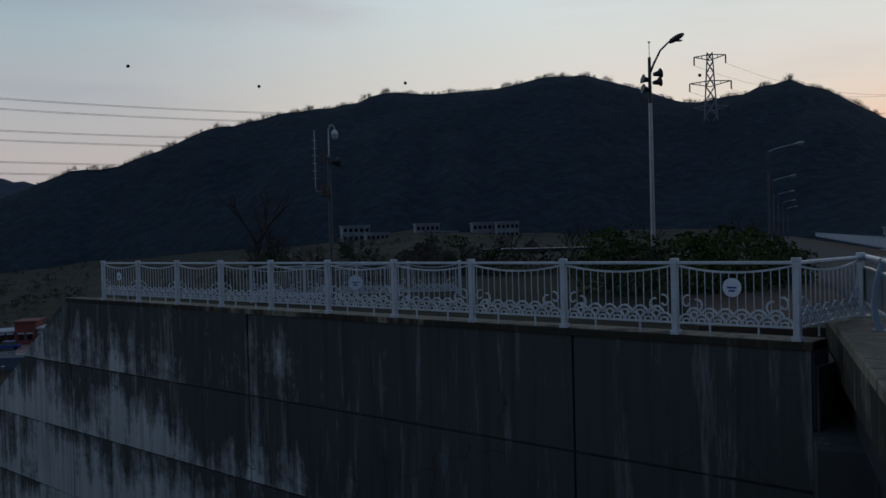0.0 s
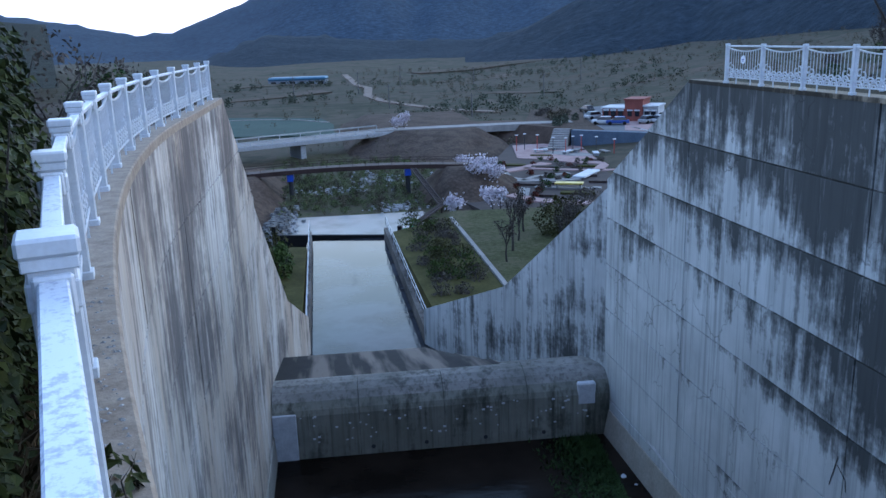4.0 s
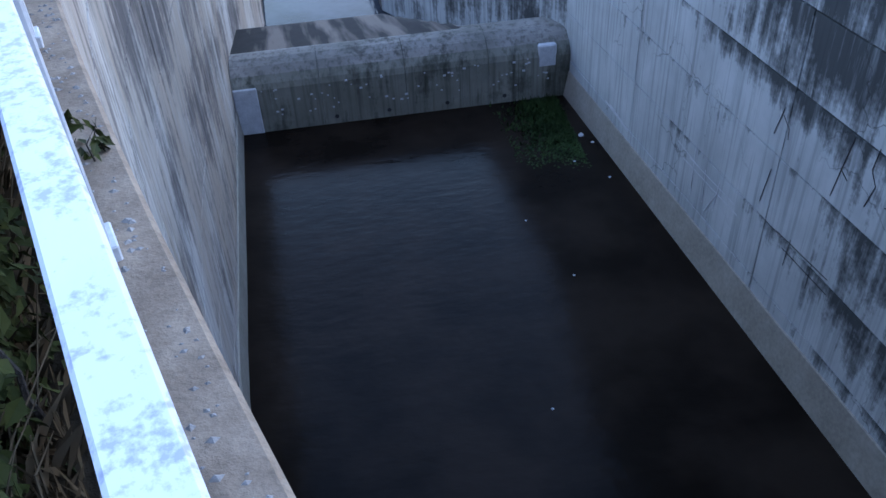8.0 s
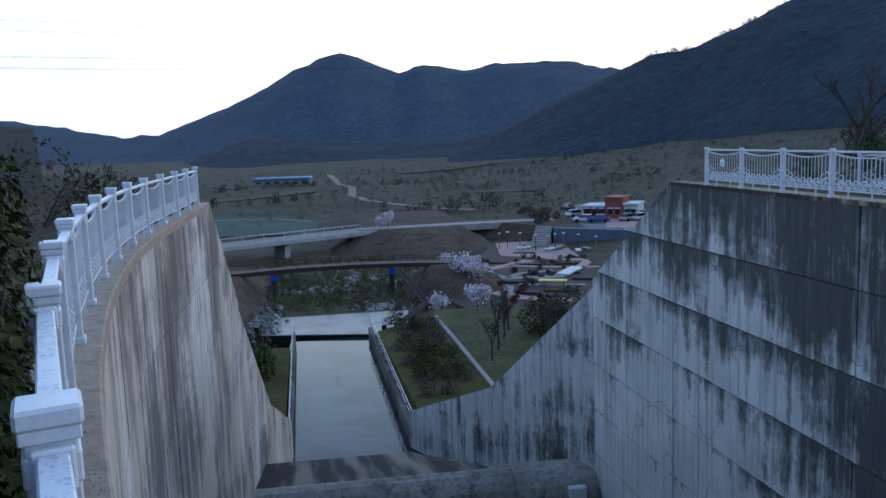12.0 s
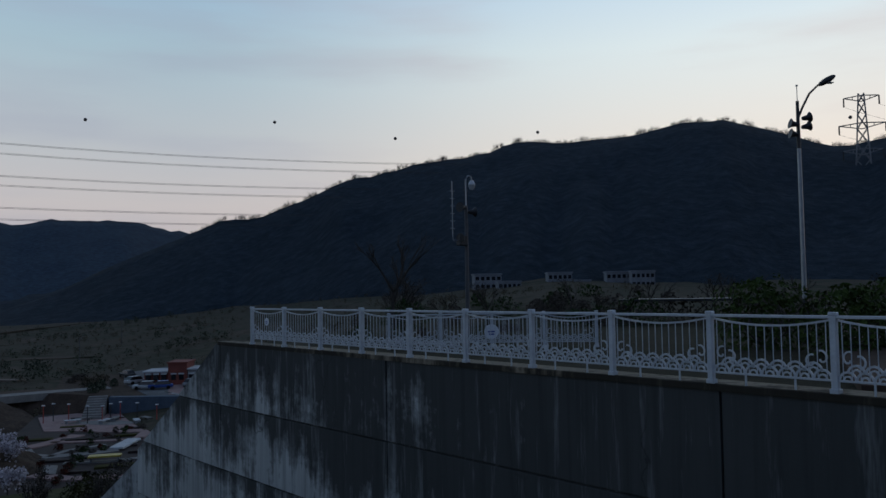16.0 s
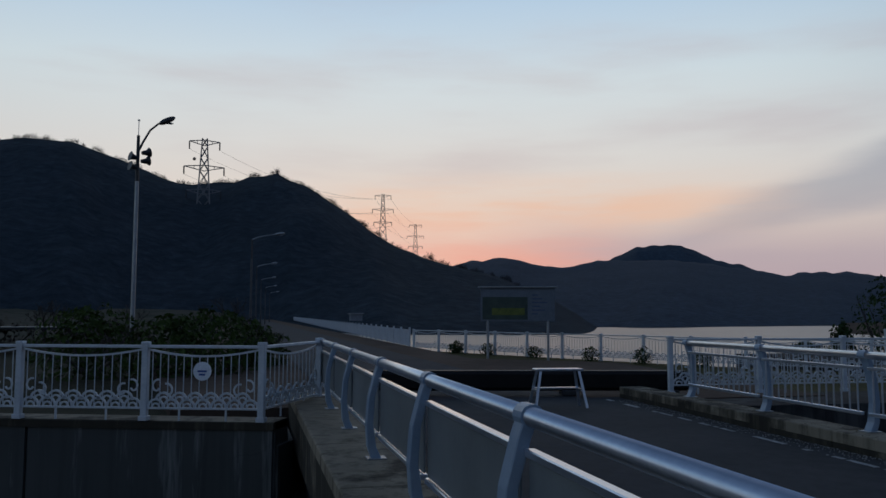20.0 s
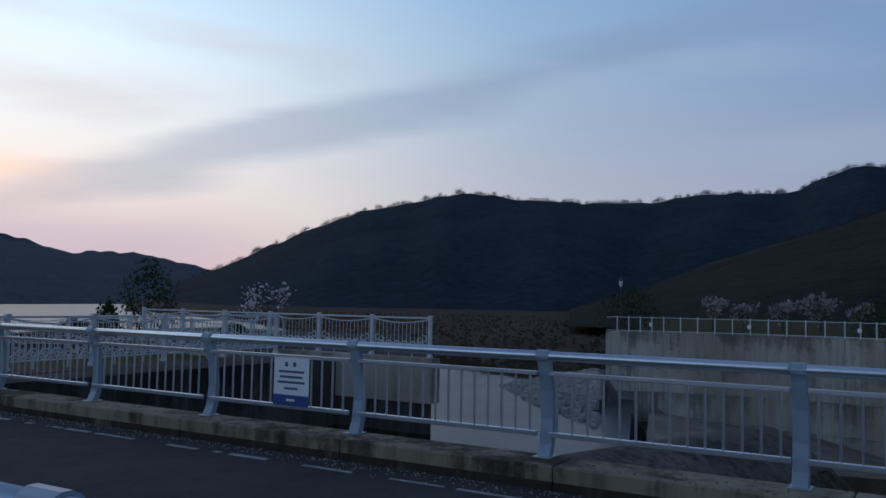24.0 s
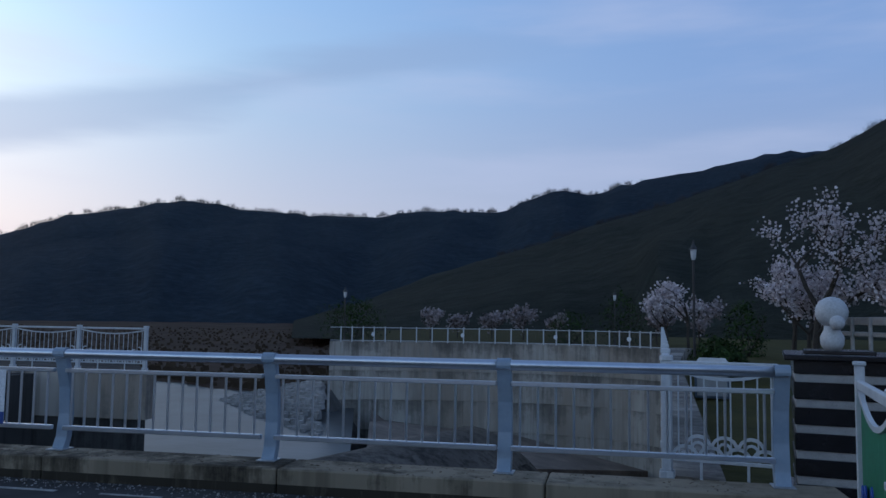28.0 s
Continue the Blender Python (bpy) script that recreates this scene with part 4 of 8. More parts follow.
PEAK = [(24, 0.045), (18, 0.029), (13.6, 0.013), (11.2, 0.015), (9, 0.029), (5.6, 0.052), (2.1, 0.086), (0.2, 0.099), (-1.1, 0.105), (-2.7, 0.094), (-5, 0.078), (-6.5, 0.088), (-9.6, 0.079),
        (-11.6, 0.0855), (-16.4, 0.085), (-19.8, 0.0715), (-26, 0.06)]
FRONT = [(14, -0.03), (9, -0.009), (5.6, 0.014), (2, 0.012), (-1.5, 0.005), (-9, 0.002), (-17, 0.031), (-22, 0.06), (-28, 0.09)]
LAKESIDE = [(-79.6, 0.05), (-83.1, 0.066), (-85.8, 0.071), (-87.8, 0.061), (-89.8, 0.058), (-91.7, 0.066), (-93.6, 0.066), (-97.6, 0.065), (-101.6, 0.054), (-104, 0.046), (-106.6, 0.05), (-108.6, 0.046), (-111.6, 0.036), (-115.6, 0.02)]
PLATEAU = [(-89.6, 0.04), (-93.2, 0.0695), (-94.7, 0.083), (-97.6, 0.0833), (-99.8, 0.065), (-102.6, 0.052), (-105.6, 0.03)]
ACROSS = [(-108, 0.012), (-111.8, 0.038), (-113.9, 0.056), (-117.4, 0.085), (-121.2, 0.111), (-125, 0.125), (-128.6, 0.138), (-132.2, 0.130), (-137, 0.126), (-141, 0.125), (-144.8, 0.135), (-150.4, 0.134), (-152.5, 0.152),
          (-154.2, 0.162), (-156.6, 0.155), (-160.3, 0.173), (-163, 0.179), (-168.8, 0.199), (-172, 0.196), (-178, 0.19)]
# stops past -180 are an added, unseen ring of hills for reflections
SLOPE = [(-136, 0.0), (-141, 0.025), (-145.4, 0.057), (-151.3, 0.087), (-157.2, 0.122), (-163, 0.149), (-168.5, 0.183), (-171.6, 0.195), (-173.3, 0.211), (-175.3, 0.230), (-178, 0.240), (-190, 0.26), (-215, 0.24), (-250, 0.16),
         (-290, 0.09), (-325, 0.05), (-340, 0.03)]
pt_main = ridge_hill("hill_main", MAIN, lambda u: 640 if u > -66 else 640 - (-66 - u) * 7, lambda u: 230 if u < -70 else 250 if u < -38 else min(430, 250 + (u + 38) * 12), HILL_HAZE, "dark wooded mountain with bare trees on its ridge", seed=1.0, crown=1.2, zfoot=lambda u: -18 if u > -70 else max(-18.0, min(-4.6, -18 + (-70 - u) * 1.9)))
pt_peak = ridge_hill("hill_peak", PEAK, 1500, 800, HILL_FAR_HAZE, "distant wooded mountain with blue haze mixed into its colour", seed=2.0, zfoot=-28)
pt_front = ridge_hill("hill_front", FRONT, 900, 520, HILL_HAZE, "dark wooded foothill behind the valley", seed=3.0, zfoot=-22, crown=5)
pt_lakeside = ridge_hill("hill_lakeside", LAKESIDE, 1500, lambda u: 330 if u > -96 else 330 + (-96 - u) * 12, HILL_FAR_HAZE, "hills beyond the reservoir with blue haze mixed into their colour", seed=4.0)
pt_plateau = ridge_hill("hill_plateau", PLATEAU, 2300, 1700, HILL_FAR_HAZE, "distant flat-topped mountain with blue haze mixed into its colour", seed=5.0)
pt_across = ridge_hill("hill_across", ACROSS, 900, 330, HILL_SHORE_HAZE, "dark wooded hill across the reservoir", seed=6.0, zfoot=-5, crown=3.6)
pt_slope = ridge_hill("hill_slope", SLOPE, lambda u: 380 if u > -200 else 600, lambda u: 130 if u > -160 else 90, HILL_NEAR, "wooded slope rising behind the left bank", seed=7.0, zfoot=-2, cols=130, crown=2.0)


turn_upstream([scene.objects["hill_across"], scene.objects["hill_slope"]])


def ridge_trees(fn, a0, a1, count, hgt, label, seed):
    """Bare trees along a crest: thin limbs fanning up from each stem, with sky between them."""
    rng = random.Random(seed)
    verts, faces = [], []
    for _ in range(count):
        u = rng.uniform(a0, a1)
        p = Vector(fn(u, 1.0)) + Vector((0, 0, -1.2))
        side = Vector((math.cos(radians(u)), math.sin(radians(u)), 0))
        stand = noise.noise((u * 1.3, seed, 0.0)) + 0.5 * noise.noise((u * 4.1, seed, 2.0))
        if stand < rng.uniform(-0.75, 0.0):
            continue
        h = hgt * rng.uniform(0.45, 1.0) * min(1.25, 0.75 + stand)
        for k in range(8):
            a = rng.uniform(-0.75, 0.75)
            t0, t1 = rng.uniform(0.1, 0.5), rng.uniform(0.75, 1.1)
            root = p + Vector((0, 0, h * t0)) + side * a * h * 0.12
            tip = p + Vector((0, 0, h * t1)) + side * a * h * 0.6
            w = side * h * rng.uniform(0.003, 0.008)
            b = len(verts)
            verts += [tuple(root - w), tuple(root + w), tuple(tip + w * 0.6), tuple(tip - w * 0.6)]
            faces.append((b, b + 1, b + 2, b + 3))
        b = len(verts)
        w = side * h * 0.008
        verts += [tuple(p - w), tuple(p + w), tuple(p + w * 0.4 + Vector((0, 0, h * 0.8))), tuple(p - w * 0.4 + Vector((0, 0, h * 0.8)))]
        faces.append((b, b + 1, b + 2, b + 3))
    return tagged(raw("ridge_trees", verts, faces, RIDGE_TWIG), label, "woods", "", "stuff")


ridge_trees(pt_main, -88, -20, 4200, 4.8, "bare trees standing along the mountain ridge", 21)
turn_upstream([ridge_trees(pt_across, -160, -110, 3200, 6.5, "bare trees standing along the far shore ridge", 22)])
turn_upstream([ridge_trees(pt_slope, -185, -150, 1500, 4.0, "bare trees standing along the near slope's ridge", 23)])

# ---------- bridge ----------
bm = bmesh.new()
prism(bm, [tuple(bridge(u, n, 0).xy) for u, n in ((0.2, 0.02), (18.0, -0.33), (18.0, 6.75), (0.2, 6.75))], -1.25, ROAD_Z)
tagged(part("bridge_deck", bm, ASPHALT), "dark asphalt bridge deck", "bridge", "", "structure")
bm = bmesh.new()
prism(bm, [tuple(bridge(u, n, 0).xy) for u, n in ((-14, -0.5), (0.196, -0.5), (0.196, 6.9), (-14, 6.9))], -0.5, ROAD_Z - 0.004)
tagged(part("road_left", bm, ASPHALT), "dark asphalt road leading onto the bridge", "road", "", "structure")
for nm, n0, n1 in (("kerb_upstream", -0.18, 0.34), ("kerb_downstream", 5.98, 6.92)):
    kerb = tagged(new(nm), "stained concrete bridge kerb with joints", "kerb", "", "structure")
    u = -0.45 if n0 < 0 else 2.1
    while u < 17.9:
        v = min(u + 2.4, 18.0)
        m = Matrix.Translation(bridge(0, 0, 0)) @ Matrix.Rotation(BR, 4, "Z")
        part("kerb_block", boxed(u + 0.006, v - 0.006, n0, n1, -0.6, KERB_Z, 0.014, m), KERB, kerb)
        u = v
    if n0 < 0:
        turn_upstream([kerb])
# abutments and the pit wall under the bridge
bm = bmesh.new()
prism(bm, [tuple(bridge(u, n, 0).xy) for u, n in ((13.4, 0.2), (19.0, 0.2), (19.0, 7.3), (13.8, 7.3))], -18, -1.25)
tagged(part("wall_abutment_right", bm, CONCRETE_R), "dark concrete bridge abutment", "wall", "", "structure")
bm = bmesh.new()
prism(bm, [(12.3, 4.3), (12.95, 4.3), (18.0, 6.4), (18.0, 8.0), (12.9, 5.2)], -18, -0.35)
tagged(part("wall_return_right", bm, CONCRETE_R), "dark concrete return wall at the end of the chute", "wall", "", "structure")
bm = bmesh.new()
prism(bm, [(-3, -9), (1.5, -8.8), (1.2, -1.25), (-3, -1.25)], -18, -0.62)
tagged(part("wall_abutment_left", bm, CONCRETE_L), "concrete bridge abutment on the left bank", "wall", "", "structure")
bm = bmesh.new()
prism(bm, [tuple(bridge(u, n, 0).xy) for u, n in ((0.5, 5.6), (14, 5.6), (14, 6.4), (0.5, 6.4))], -2.2, -1.25)
tagged(part("girder", bm, KERB), "concrete girder under the bridge deck", "beam", "", "structure")

# worn white edge line and grit along the upstream kerb
M_BR = Matrix.Translation(bridge(0, 0, 0)) @ Matrix.Rotation(BR, 4, "Z")
rng = random.Random(31)
bm = bmesh.new()
u = 0.4
while u < 17.6:
    v = u + rng.uniform(0.06, 0.7)
    box(bm, u, min(v, 17.7), 0.72 + rng.uniform(-0.01, 0.02), 0.79 + rng.uniform(-0.01, 0.02), ROAD_Z, ROAD_Z + 0.004, 0, M_BR)
    u = v + rng.uniform(0.02, 0.6)
turn_upstream([tagged(part("road_marking", bm, ROAD_PAINT), "worn white edge line on the asphalt", "marking", "", "structure")])
verts, faces = [], []
for k in range(1700):
    u, n = rng.uniform(0.4, 17.5), 0.36 + abs(rng.gauss(0, 0.16))
    s = rng.uniform(0.004, 0.015)
    p = M_BR @ Vector((u, n, ROAD_Z))
    b = len(verts)
    for q in range(3):
        a = q * 2.1 + rng.uniform(0, 2)
        verts.append((p.x + s * math.cos(a), p.y + s * math.sin(a), p.z))
    verts.append((p.x, p.y, p.z + s * 0.9))
    faces += [(b, b + 1, b + 3), (b + 1, b + 2, b + 3), (b + 2, b, b + 3)]
turn_upstream([tagged(raw("grit", verts, faces, ROCK), "pale grit and gravel gathered along the kerb", "gravel", "", "stuff")])


verts, faces = [], []
for k in range(1500):
    u, n = rng.uniform(0.3, 17.6), rng.uniform(-0.16, 0.33) if k % 2 else 0.36 + abs(rng.gauss(0, 0.12))
    s, a = rng.uniform(0.008, 0.026), rng.uniform(0, 6.283)
    p = M_BR @ Vector((u, n, KERB_Z + 0.003 if n < 0.34 else ROAD_Z + 0.003))
    b = len(verts)
    for q, e in enumerate((1.0, 0.45, 1.0, 0.45)):
        verts.append((p.x + s * e * math.cos(a + q * 1.571), p.y + s * e * math.sin(a + q * 1.571), p.z + rng.uniform(0.0, 0.008)))
    faces.append((b, b + 1, b + 2, b + 3))
turn_upstream([tagged(raw("leaf_litter", verts, faces, STRAW_DARK), "brown leaf litter and dirt along the kerb", "litter", "", "stuff")])


# ---------- bridge rails ----------
def rail_post(parent, x, lean, h=0.99, name="post"):
    """A curved flat-sided post; lean is the side towards which it bows (+1 or -1 in y)."""
    bm = bmesh.new()
    pts = [(x, lean * 0.04, 0.0), (x, lean * 0.09, 0.12), (x, lean * 0.115, 0.35), (x, lean * 0.095, 0.62), (x, lean * 0.03, 0.86), (x, -lean * 0.02, h)]
    rings = []
    for (px, py, pz), d in zip(pts, (0.10, 0.085, 0.07, 0.065, 0.07, 0.08)):
        rings.append([bm.verts.new((px + sx * 0.065, py + sy * d / 2, pz)) for sx, sy in ((-1, -1), (1, -1), (1, 1), (-1, 1))])
    for A, B in zip(rings, rings[1:]):
        for k in range(4):
            bm.faces.new((A[k], A[(k + 1) % 4], B[(k + 1) % 4], B[k]))
    bm.faces.new(rings[0][::-1])
    bm.faces.new(rings[-1])
    bmesh.ops.bevel(bm, geom=bm.edges[:], offset=0.006, segments=1, affect="EDGES")
    bmesh.ops.recalc_face_normals(bm, faces=bm.faces[:])
    post = part(name, bm, GREY_BLUE, parent)
    strap = [(x, -lean * 0.01 + 0.056 * math.cos(a), h - 0.035 + 0.056 * math.sin(a)) for a in span(-0.5, 3.64, 9)]
    part("strap", ribbon(bmesh.new(), strap, 0.012, 0.125, (1, 0, 0)), GREY_BLUE, post)
    part("base_plate", boxed(x - 0.09, x + 0.09, lean * 0.04 - 0.1, lean * 0.04 + 0.1, 0.0, 0.012, 0.003), STEEL, post)
    return post


def bridge_rail(name, us, n, lean, label, panels):
    rail = thing(name, *bridge(0, n, KERB_Z), 22.16, label, "railing")
    for u in us:
        rail_post(rail, u, lean)
    part("handrail", tube(bmesh.new(), [(us[0] - (0.9 if panels else 0.05), -lean * 0.01, 0.955), (us[-1] + 0.05, -lean * 0.01, 0.955)], 0.048, 14), ALU, rail, "round aluminium handrail", smooth=True)
    for a, b in zip(us, us[1:]):
        part("upper_bar", boxed(a + 0.065, b - 0.065, -0.02, 0.035, 0.77, 0.81, 0.006), ALU, rail)
        part("lower_bar", boxed(a + 0.065, b - 0.065, -0.02, 0.035, 0.20, 0.245, 0.006), ALU, rail)
        if panels:
            part("infill_panel", boxed(a + 0.07, b - 0.07, 0.0, 0.012, 0.25, 0.765, 0.003), PANEL, rail, "frosted grey infill panel")
        else:
            k = 14
            me = BALUSTER
            for q in range(k):
                share("baluster", me, rail, pose(a + 0.065 + (b - a - 0.13) * (q + 0.5) / k, 0.008, 0.24))
    return rail


bm = bmesh.new()
tube(bm, [(0, 0, 0), (0, 0, 0.535)], 0.0125, 6, caps=False)
BALUSTER = mesh_of("baluster", bm, ALU)
us = [0.0] + [0.1 + BSP * k for k in range(1, 8)]
turn_upstream([bridge_rail("bridge_railing", us, 0.0, -1, "blue-grey bridge railing with an aluminium handrail and upright bars", False)])
us_dn = [3.20, 6.17, 8.42, 10.66, 12.9, 15.15, 17.3]
bridge_rail("bridge_railing", us_dn, RAIL_N, 1, "blue-grey bridge railing with an aluminium handrail and frosted panels", True)

# warning notice tied to the upstream rail
sign = thing("warning_notice", *bridge(BSP * 3.42, 0.06, KERB_Z + 0.24), 22.16, "white warning notice with a dark blue foot tied to the railing", "sign")
part("board", boxed(-0.26, 0.26, 0.0, 0.006, 0, 0.54, 0.002), SIGN_WHITE, sign)
part("blue_foot", boxed(-0.26, 0.26, 0.006, 0.009, 0.0, 0.12), SIGN_BLUE, sign, "dark blue foot of the notice")
bm = bmesh.new()
for x in (-0.07, 0.05):
    box(bm, x, x + 0.045, 0.006, 0.009, 0.44, 0.49)
for z, w in ((0.37, 0.19), (0.31, 0.17), (0.25, 0.2), (0.18, 0.1)):
    box(bm, -w, w, 0.006, 0.009, z, z + 0.025)
part("lettering", bm, INK, sign, "dark blue lines of small print")
part("mark", boxed(-0.06, 0.06, 0.009, 0.011, 0.05, 0.075), SIGN_WHITE, sign)
turn_upstream([sign])


# ---------- ornamental white fence ----------
def picket_mesh(h):
    return mesh_of("picket", tube(bmesh.new(), [(0, 0, 0), (0, 0, h)], 0.008, 5, caps=False), WHITE)


def swag(x, w):
    return 1.06 - 0.10 * (1 - (2 * x / w) ** 2)


def arc_pts(cx, cz, r, n=8):
    return [(cx + r * math.cos(math.pi * k / n), 0, cz + r * math.sin(math.pi * k / n)) for k in range(n + 1)]


def fence_meshes(w, fine):
    """The pieces of one panel of breadth w, its post at x = 0."""
    out = []
    p = 0.062 if fine == 2 else 0.047
    zr = 1.064 if fine == 2 else 1.125
    bm = boxed(-p, p, -p, p, 0.0, 1.12, 0.006)
    box(bm, -p - 0.02, p + 0.02, -p - 0.02, p + 0.02, 0.0, 0.07, 0.006)
    out.append(("post", mesh_of("post", bm, WHITE), None))
    c = 0.08 if fine == 2 else 0.058
    bm = boxed(-c, c, -c, c, 1.12, 1.175, 0.01)
    box(bm, 0.008 - c, c - 0.008, 0.008 - c, c - 0.008, 1.085, 1.12, 0.004)
    out.append(("post_cap", mesh_of("post_cap", bm, WHITE), None))
    out.append(("top_rail", mesh_of("top_rail", boxed(p, w - p, -0.038, 0.038, zr - 0.045, zr, 0.006), WHITE if fine < 2 else WORN_WHITE), None))
    if fine == 2:
        collar = bmesh.new()
        for q in (p, w - p - 0.035):
            box(collar, q, q + 0.035, -0.052, 0.052, zr - 0.10, zr + 0.012, 0.008)
        box(collar, -p - 0.006, p + 0.006, -p - 0.006, p + 0.006, zr - 0.09, zr - 0.01, 0.006)
        out.append(("collar", mesh_of("collar", collar, WHITE), None))
    out.append(("bottom_rail", mesh_of("bottom_rail", boxed(0.045, w - 0.045, -0.018, 0.018, 0.17, 0.20, 0.003), WHITE), None))
    pts = [(0.05 + (w - 0.1) * k / 12, 0, zr - 1.125 + swag((w - 0.1) * (k / 12 - 0.5), w - 0.1)) for k in range(13)]
    out.append(("curved_rail", mesh_of("curved_rail", ribbon(bmesh.new(), pts, 0.03, 0.026), WHITE), None))
    arcs = 7 if w > 1.2 else 4
    s = 8 if fine else 5
    for row, (n, z0) in enumerate(((arcs, 0.20), (arcs - 1, 0.30))):
        bm = bmesh.new()
        for k in range(n):
            cx = 0.05 + (w - 0.1) * (k + 0.5 + 0.5 * row) / arcs
            ribbon(bm, arc_pts(cx, z0, (w - 0.1) / (2 * arcs) * 0.96, s), 0.030, 0.022)
            ribbon(bm, arc_pts(cx, z0, (w - 0.1) / (4.3 * arcs), max(4, s - 2)), 0.024, 0.018)
        out.append(("wave_ornament", mesh_of("wave_ornament", bm, WHITE), None))
    for e in (-1, 1) if w > 1.2 else ():
        bm = bmesh.new()
        for dx, dz, q in ((0.14, 0.50, 1), (0.30, 0.44, -1)):
            cx = (0.05 + dx) if e < 0 else (w - 0.05 - dx)
            pp = []
            for k in range(13 if fine else 9):
                t = k / (12 if fine else 8)
                a = t * 4.6 + 1.2
                rr = 0.10 * (1 - 0.7 * t)
                pp.append((cx + e * -q * rr * math.cos(a), 0, dz + rr * math.sin(a) * 1.15))
            ribbon(bm, pp, 0.026, 0.018)
        out.append(("scroll", mesh_of("scroll", bm, WHITE), None))
    foot = mesh_of("support_foot", boxed(-0.012, 0.012, -0.012, 0.012, 0.0, 0.17), WHITE)
    for x in (0.3 * w, 0.7 * w):
        out.append(("support_foot", foot, pose(x, 0, 0)))
    n = 2 * arcs
    for k in range(n):
        x = 0.05 + (w - 0.1) * (k + 0.5) / n
        h = swag(x - w / 2, w - 0.1) - 0.22 + zr - 1.125
        key = round(h, 2)
        if key not in PICKETS:
            PICKETS[key] = picket_mesh(key)
        out.append(("picket", PICKETS[key], pose(x, 0, 0.22)))
    return out


PICKETS = {}
FENCE_SETS = {}


def fence_line(pts, z, group, label, fine=1, last=True):
    """White fence panels from point to point."""
    made = []
    for i, (a, b) in enumerate(zip(pts, pts[1:])):
        w = math.hypot(b[0] - a[0], b[1] - a[1])
        key = (round(w, 2), fine)
        ang = math.degrees(math.atan2(b[1] - a[1], b[0] - a[0]))
        if key not in FENCE_SETS:
            f = thing("ornamental_fence", a[0], a[1], z, ang, label, "fence", group)
            for nm, me, at in fence_meshes(key[0], fine):
                share(nm, me, f, Matrix.Diagonal((1, 1, 1.0, 1)) @ (at or Matrix()))
            FENCE_SETS[key] = f
        else:
            f = tagged(copy_thing(FENCE_SETS[key], pose(a[0], a[1], z, 0, 0, ang)), label, "fence", group)
        made.append(f)
    if last:
        src = FENCE_SETS[key]
        kids = [c for c in src.children if c.name.split(".")[0] in ("post", "post_cap")]
        e = thing("fence_post", pts[-1][0], pts[-1][1], z, ang, "white metal end post of the fence", "post", group)
        for c in kids:
            share(c.name.split(".")[0], c.data, e, c.matrix_basis.copy())
    return made


FENCE_Y0 = -0.15
FL = "white metal fence panel with a sagging rail and wave ornament"
R_PTS = [(right_edge(4.5 + 2 * k) + 0.02, 4.55 if k == 0 else 4.35 + 2 * k) for k in range(11)]
fence_line([(x + 0.0, y) for x, y in R_PTS], 0.0, "fence on the right chute wall", FL)
fence_line([R_PTS[0], (14.75, 4.46)], 0.0, "fence on the right chute wall", FL)
acc = [(left_edge(FENCE_Y0) - 0.277, FENCE_Y0), (left_edge(2.14) - 0.232, 2.14)]
while acc[-1][1] < 24.6:
    x0, y0 = acc[-1]
    dy = 1.9
    for _ in range(4):
        dx = left_edge(y0 + dy) - 0.232 - x0
        dy *= 2.0 / math.hypot(dx, dy)
    acc.append((left_edge(y0 + dy) - 0.232, y0 + dy))
fence_line(acc, 0.0, "fence on the left chute wall", FL, fine=2)

# ---------- upstream of the bridge: side channel, training wall, far pier ----------
built = set(bpy.data.objects)


def block(name, outline, z0, z1, mat, label, category="wall", top=None):
    bm = bmesh.new()
    prism(bm, outline, z0, z1, top)
    bmesh.ops.recalc_face_normals(bm, faces=bm.faces[:])
    return tagged(part(name, bm, mat), label, category, "", "structure")


def uv(*q):
    return [tuple(bridge(u, n, 0).xy) for u, n in q]


block("floor_trough", uv((-1, -30), (17, -14), (17, 2), (-1, 2)), -12, -7.5, SILL, "grey concrete floor of the side channel", "floor")
# left training wall: along the bank, then round towards the lake
TW = [(2.56, -8.7), (5.42, -17.0), (9.9, -30.0), (13.7, -41.2), (14.6, -44.0)]
TW2 = [(14.6, -44.0), (18.0, -45.0), (22.0, -44.6), (26.5, -42.8), (30.5, -40.2), (33.1, -38.1)]
block("wall_training_left", TW + [(13.5, -44.6), (9.2, -30), (4.75, -17), (1.95, -8.7)], -9, 0.0, CONCRETE_U, "tall weathered concrete training wall on the left bank")
wall_up = block("wall_training_curved", TW2 + [(34.0, -40.0), (27, -45), (22.0, -47.0), (14.0, -47.5)], -9, -0.03, CONCRETE_U, "curved weathered concrete training wall beside the reservoir")
for (x0, y0), (x1, y1) in zip(TW2, TW2[1:]):
    w = math.hypot(x1 - x0, y1 - y0)
    ang = math.degrees(math.atan2(y1 - y0, x1 - x0))
    for k in range(4):
        bm = boxed(0.02, w - 0.02, -0.04, 0.03, -1.75 * (k + 1) + 0.015, -1.75 * k - (0.015 if k else 0.0), 0.012)
        bmesh.ops.transform(bm, matrix=pose(x0, y0, 0, 0, 0, ang), verts=bm.verts[:])
        part("panel", bm, CONCRETE_U, wall_up)
block("ground_left_upstream", [(1.9, -8.9), (4.7, -17), (9.15, -30), (13.4, -44.7), (13.9, -47.6), (27, -45.2), (34, -40.2), (62, -73), (80, -120), (-20, -120), (-30, -30), (-8, -8.9)], -9, -0.35, GRASS,
      "grass and scrub on the bank above the training wall", "ground")
# ogee crest of the side weir sweeping along the training wall
verts, faces = [], []
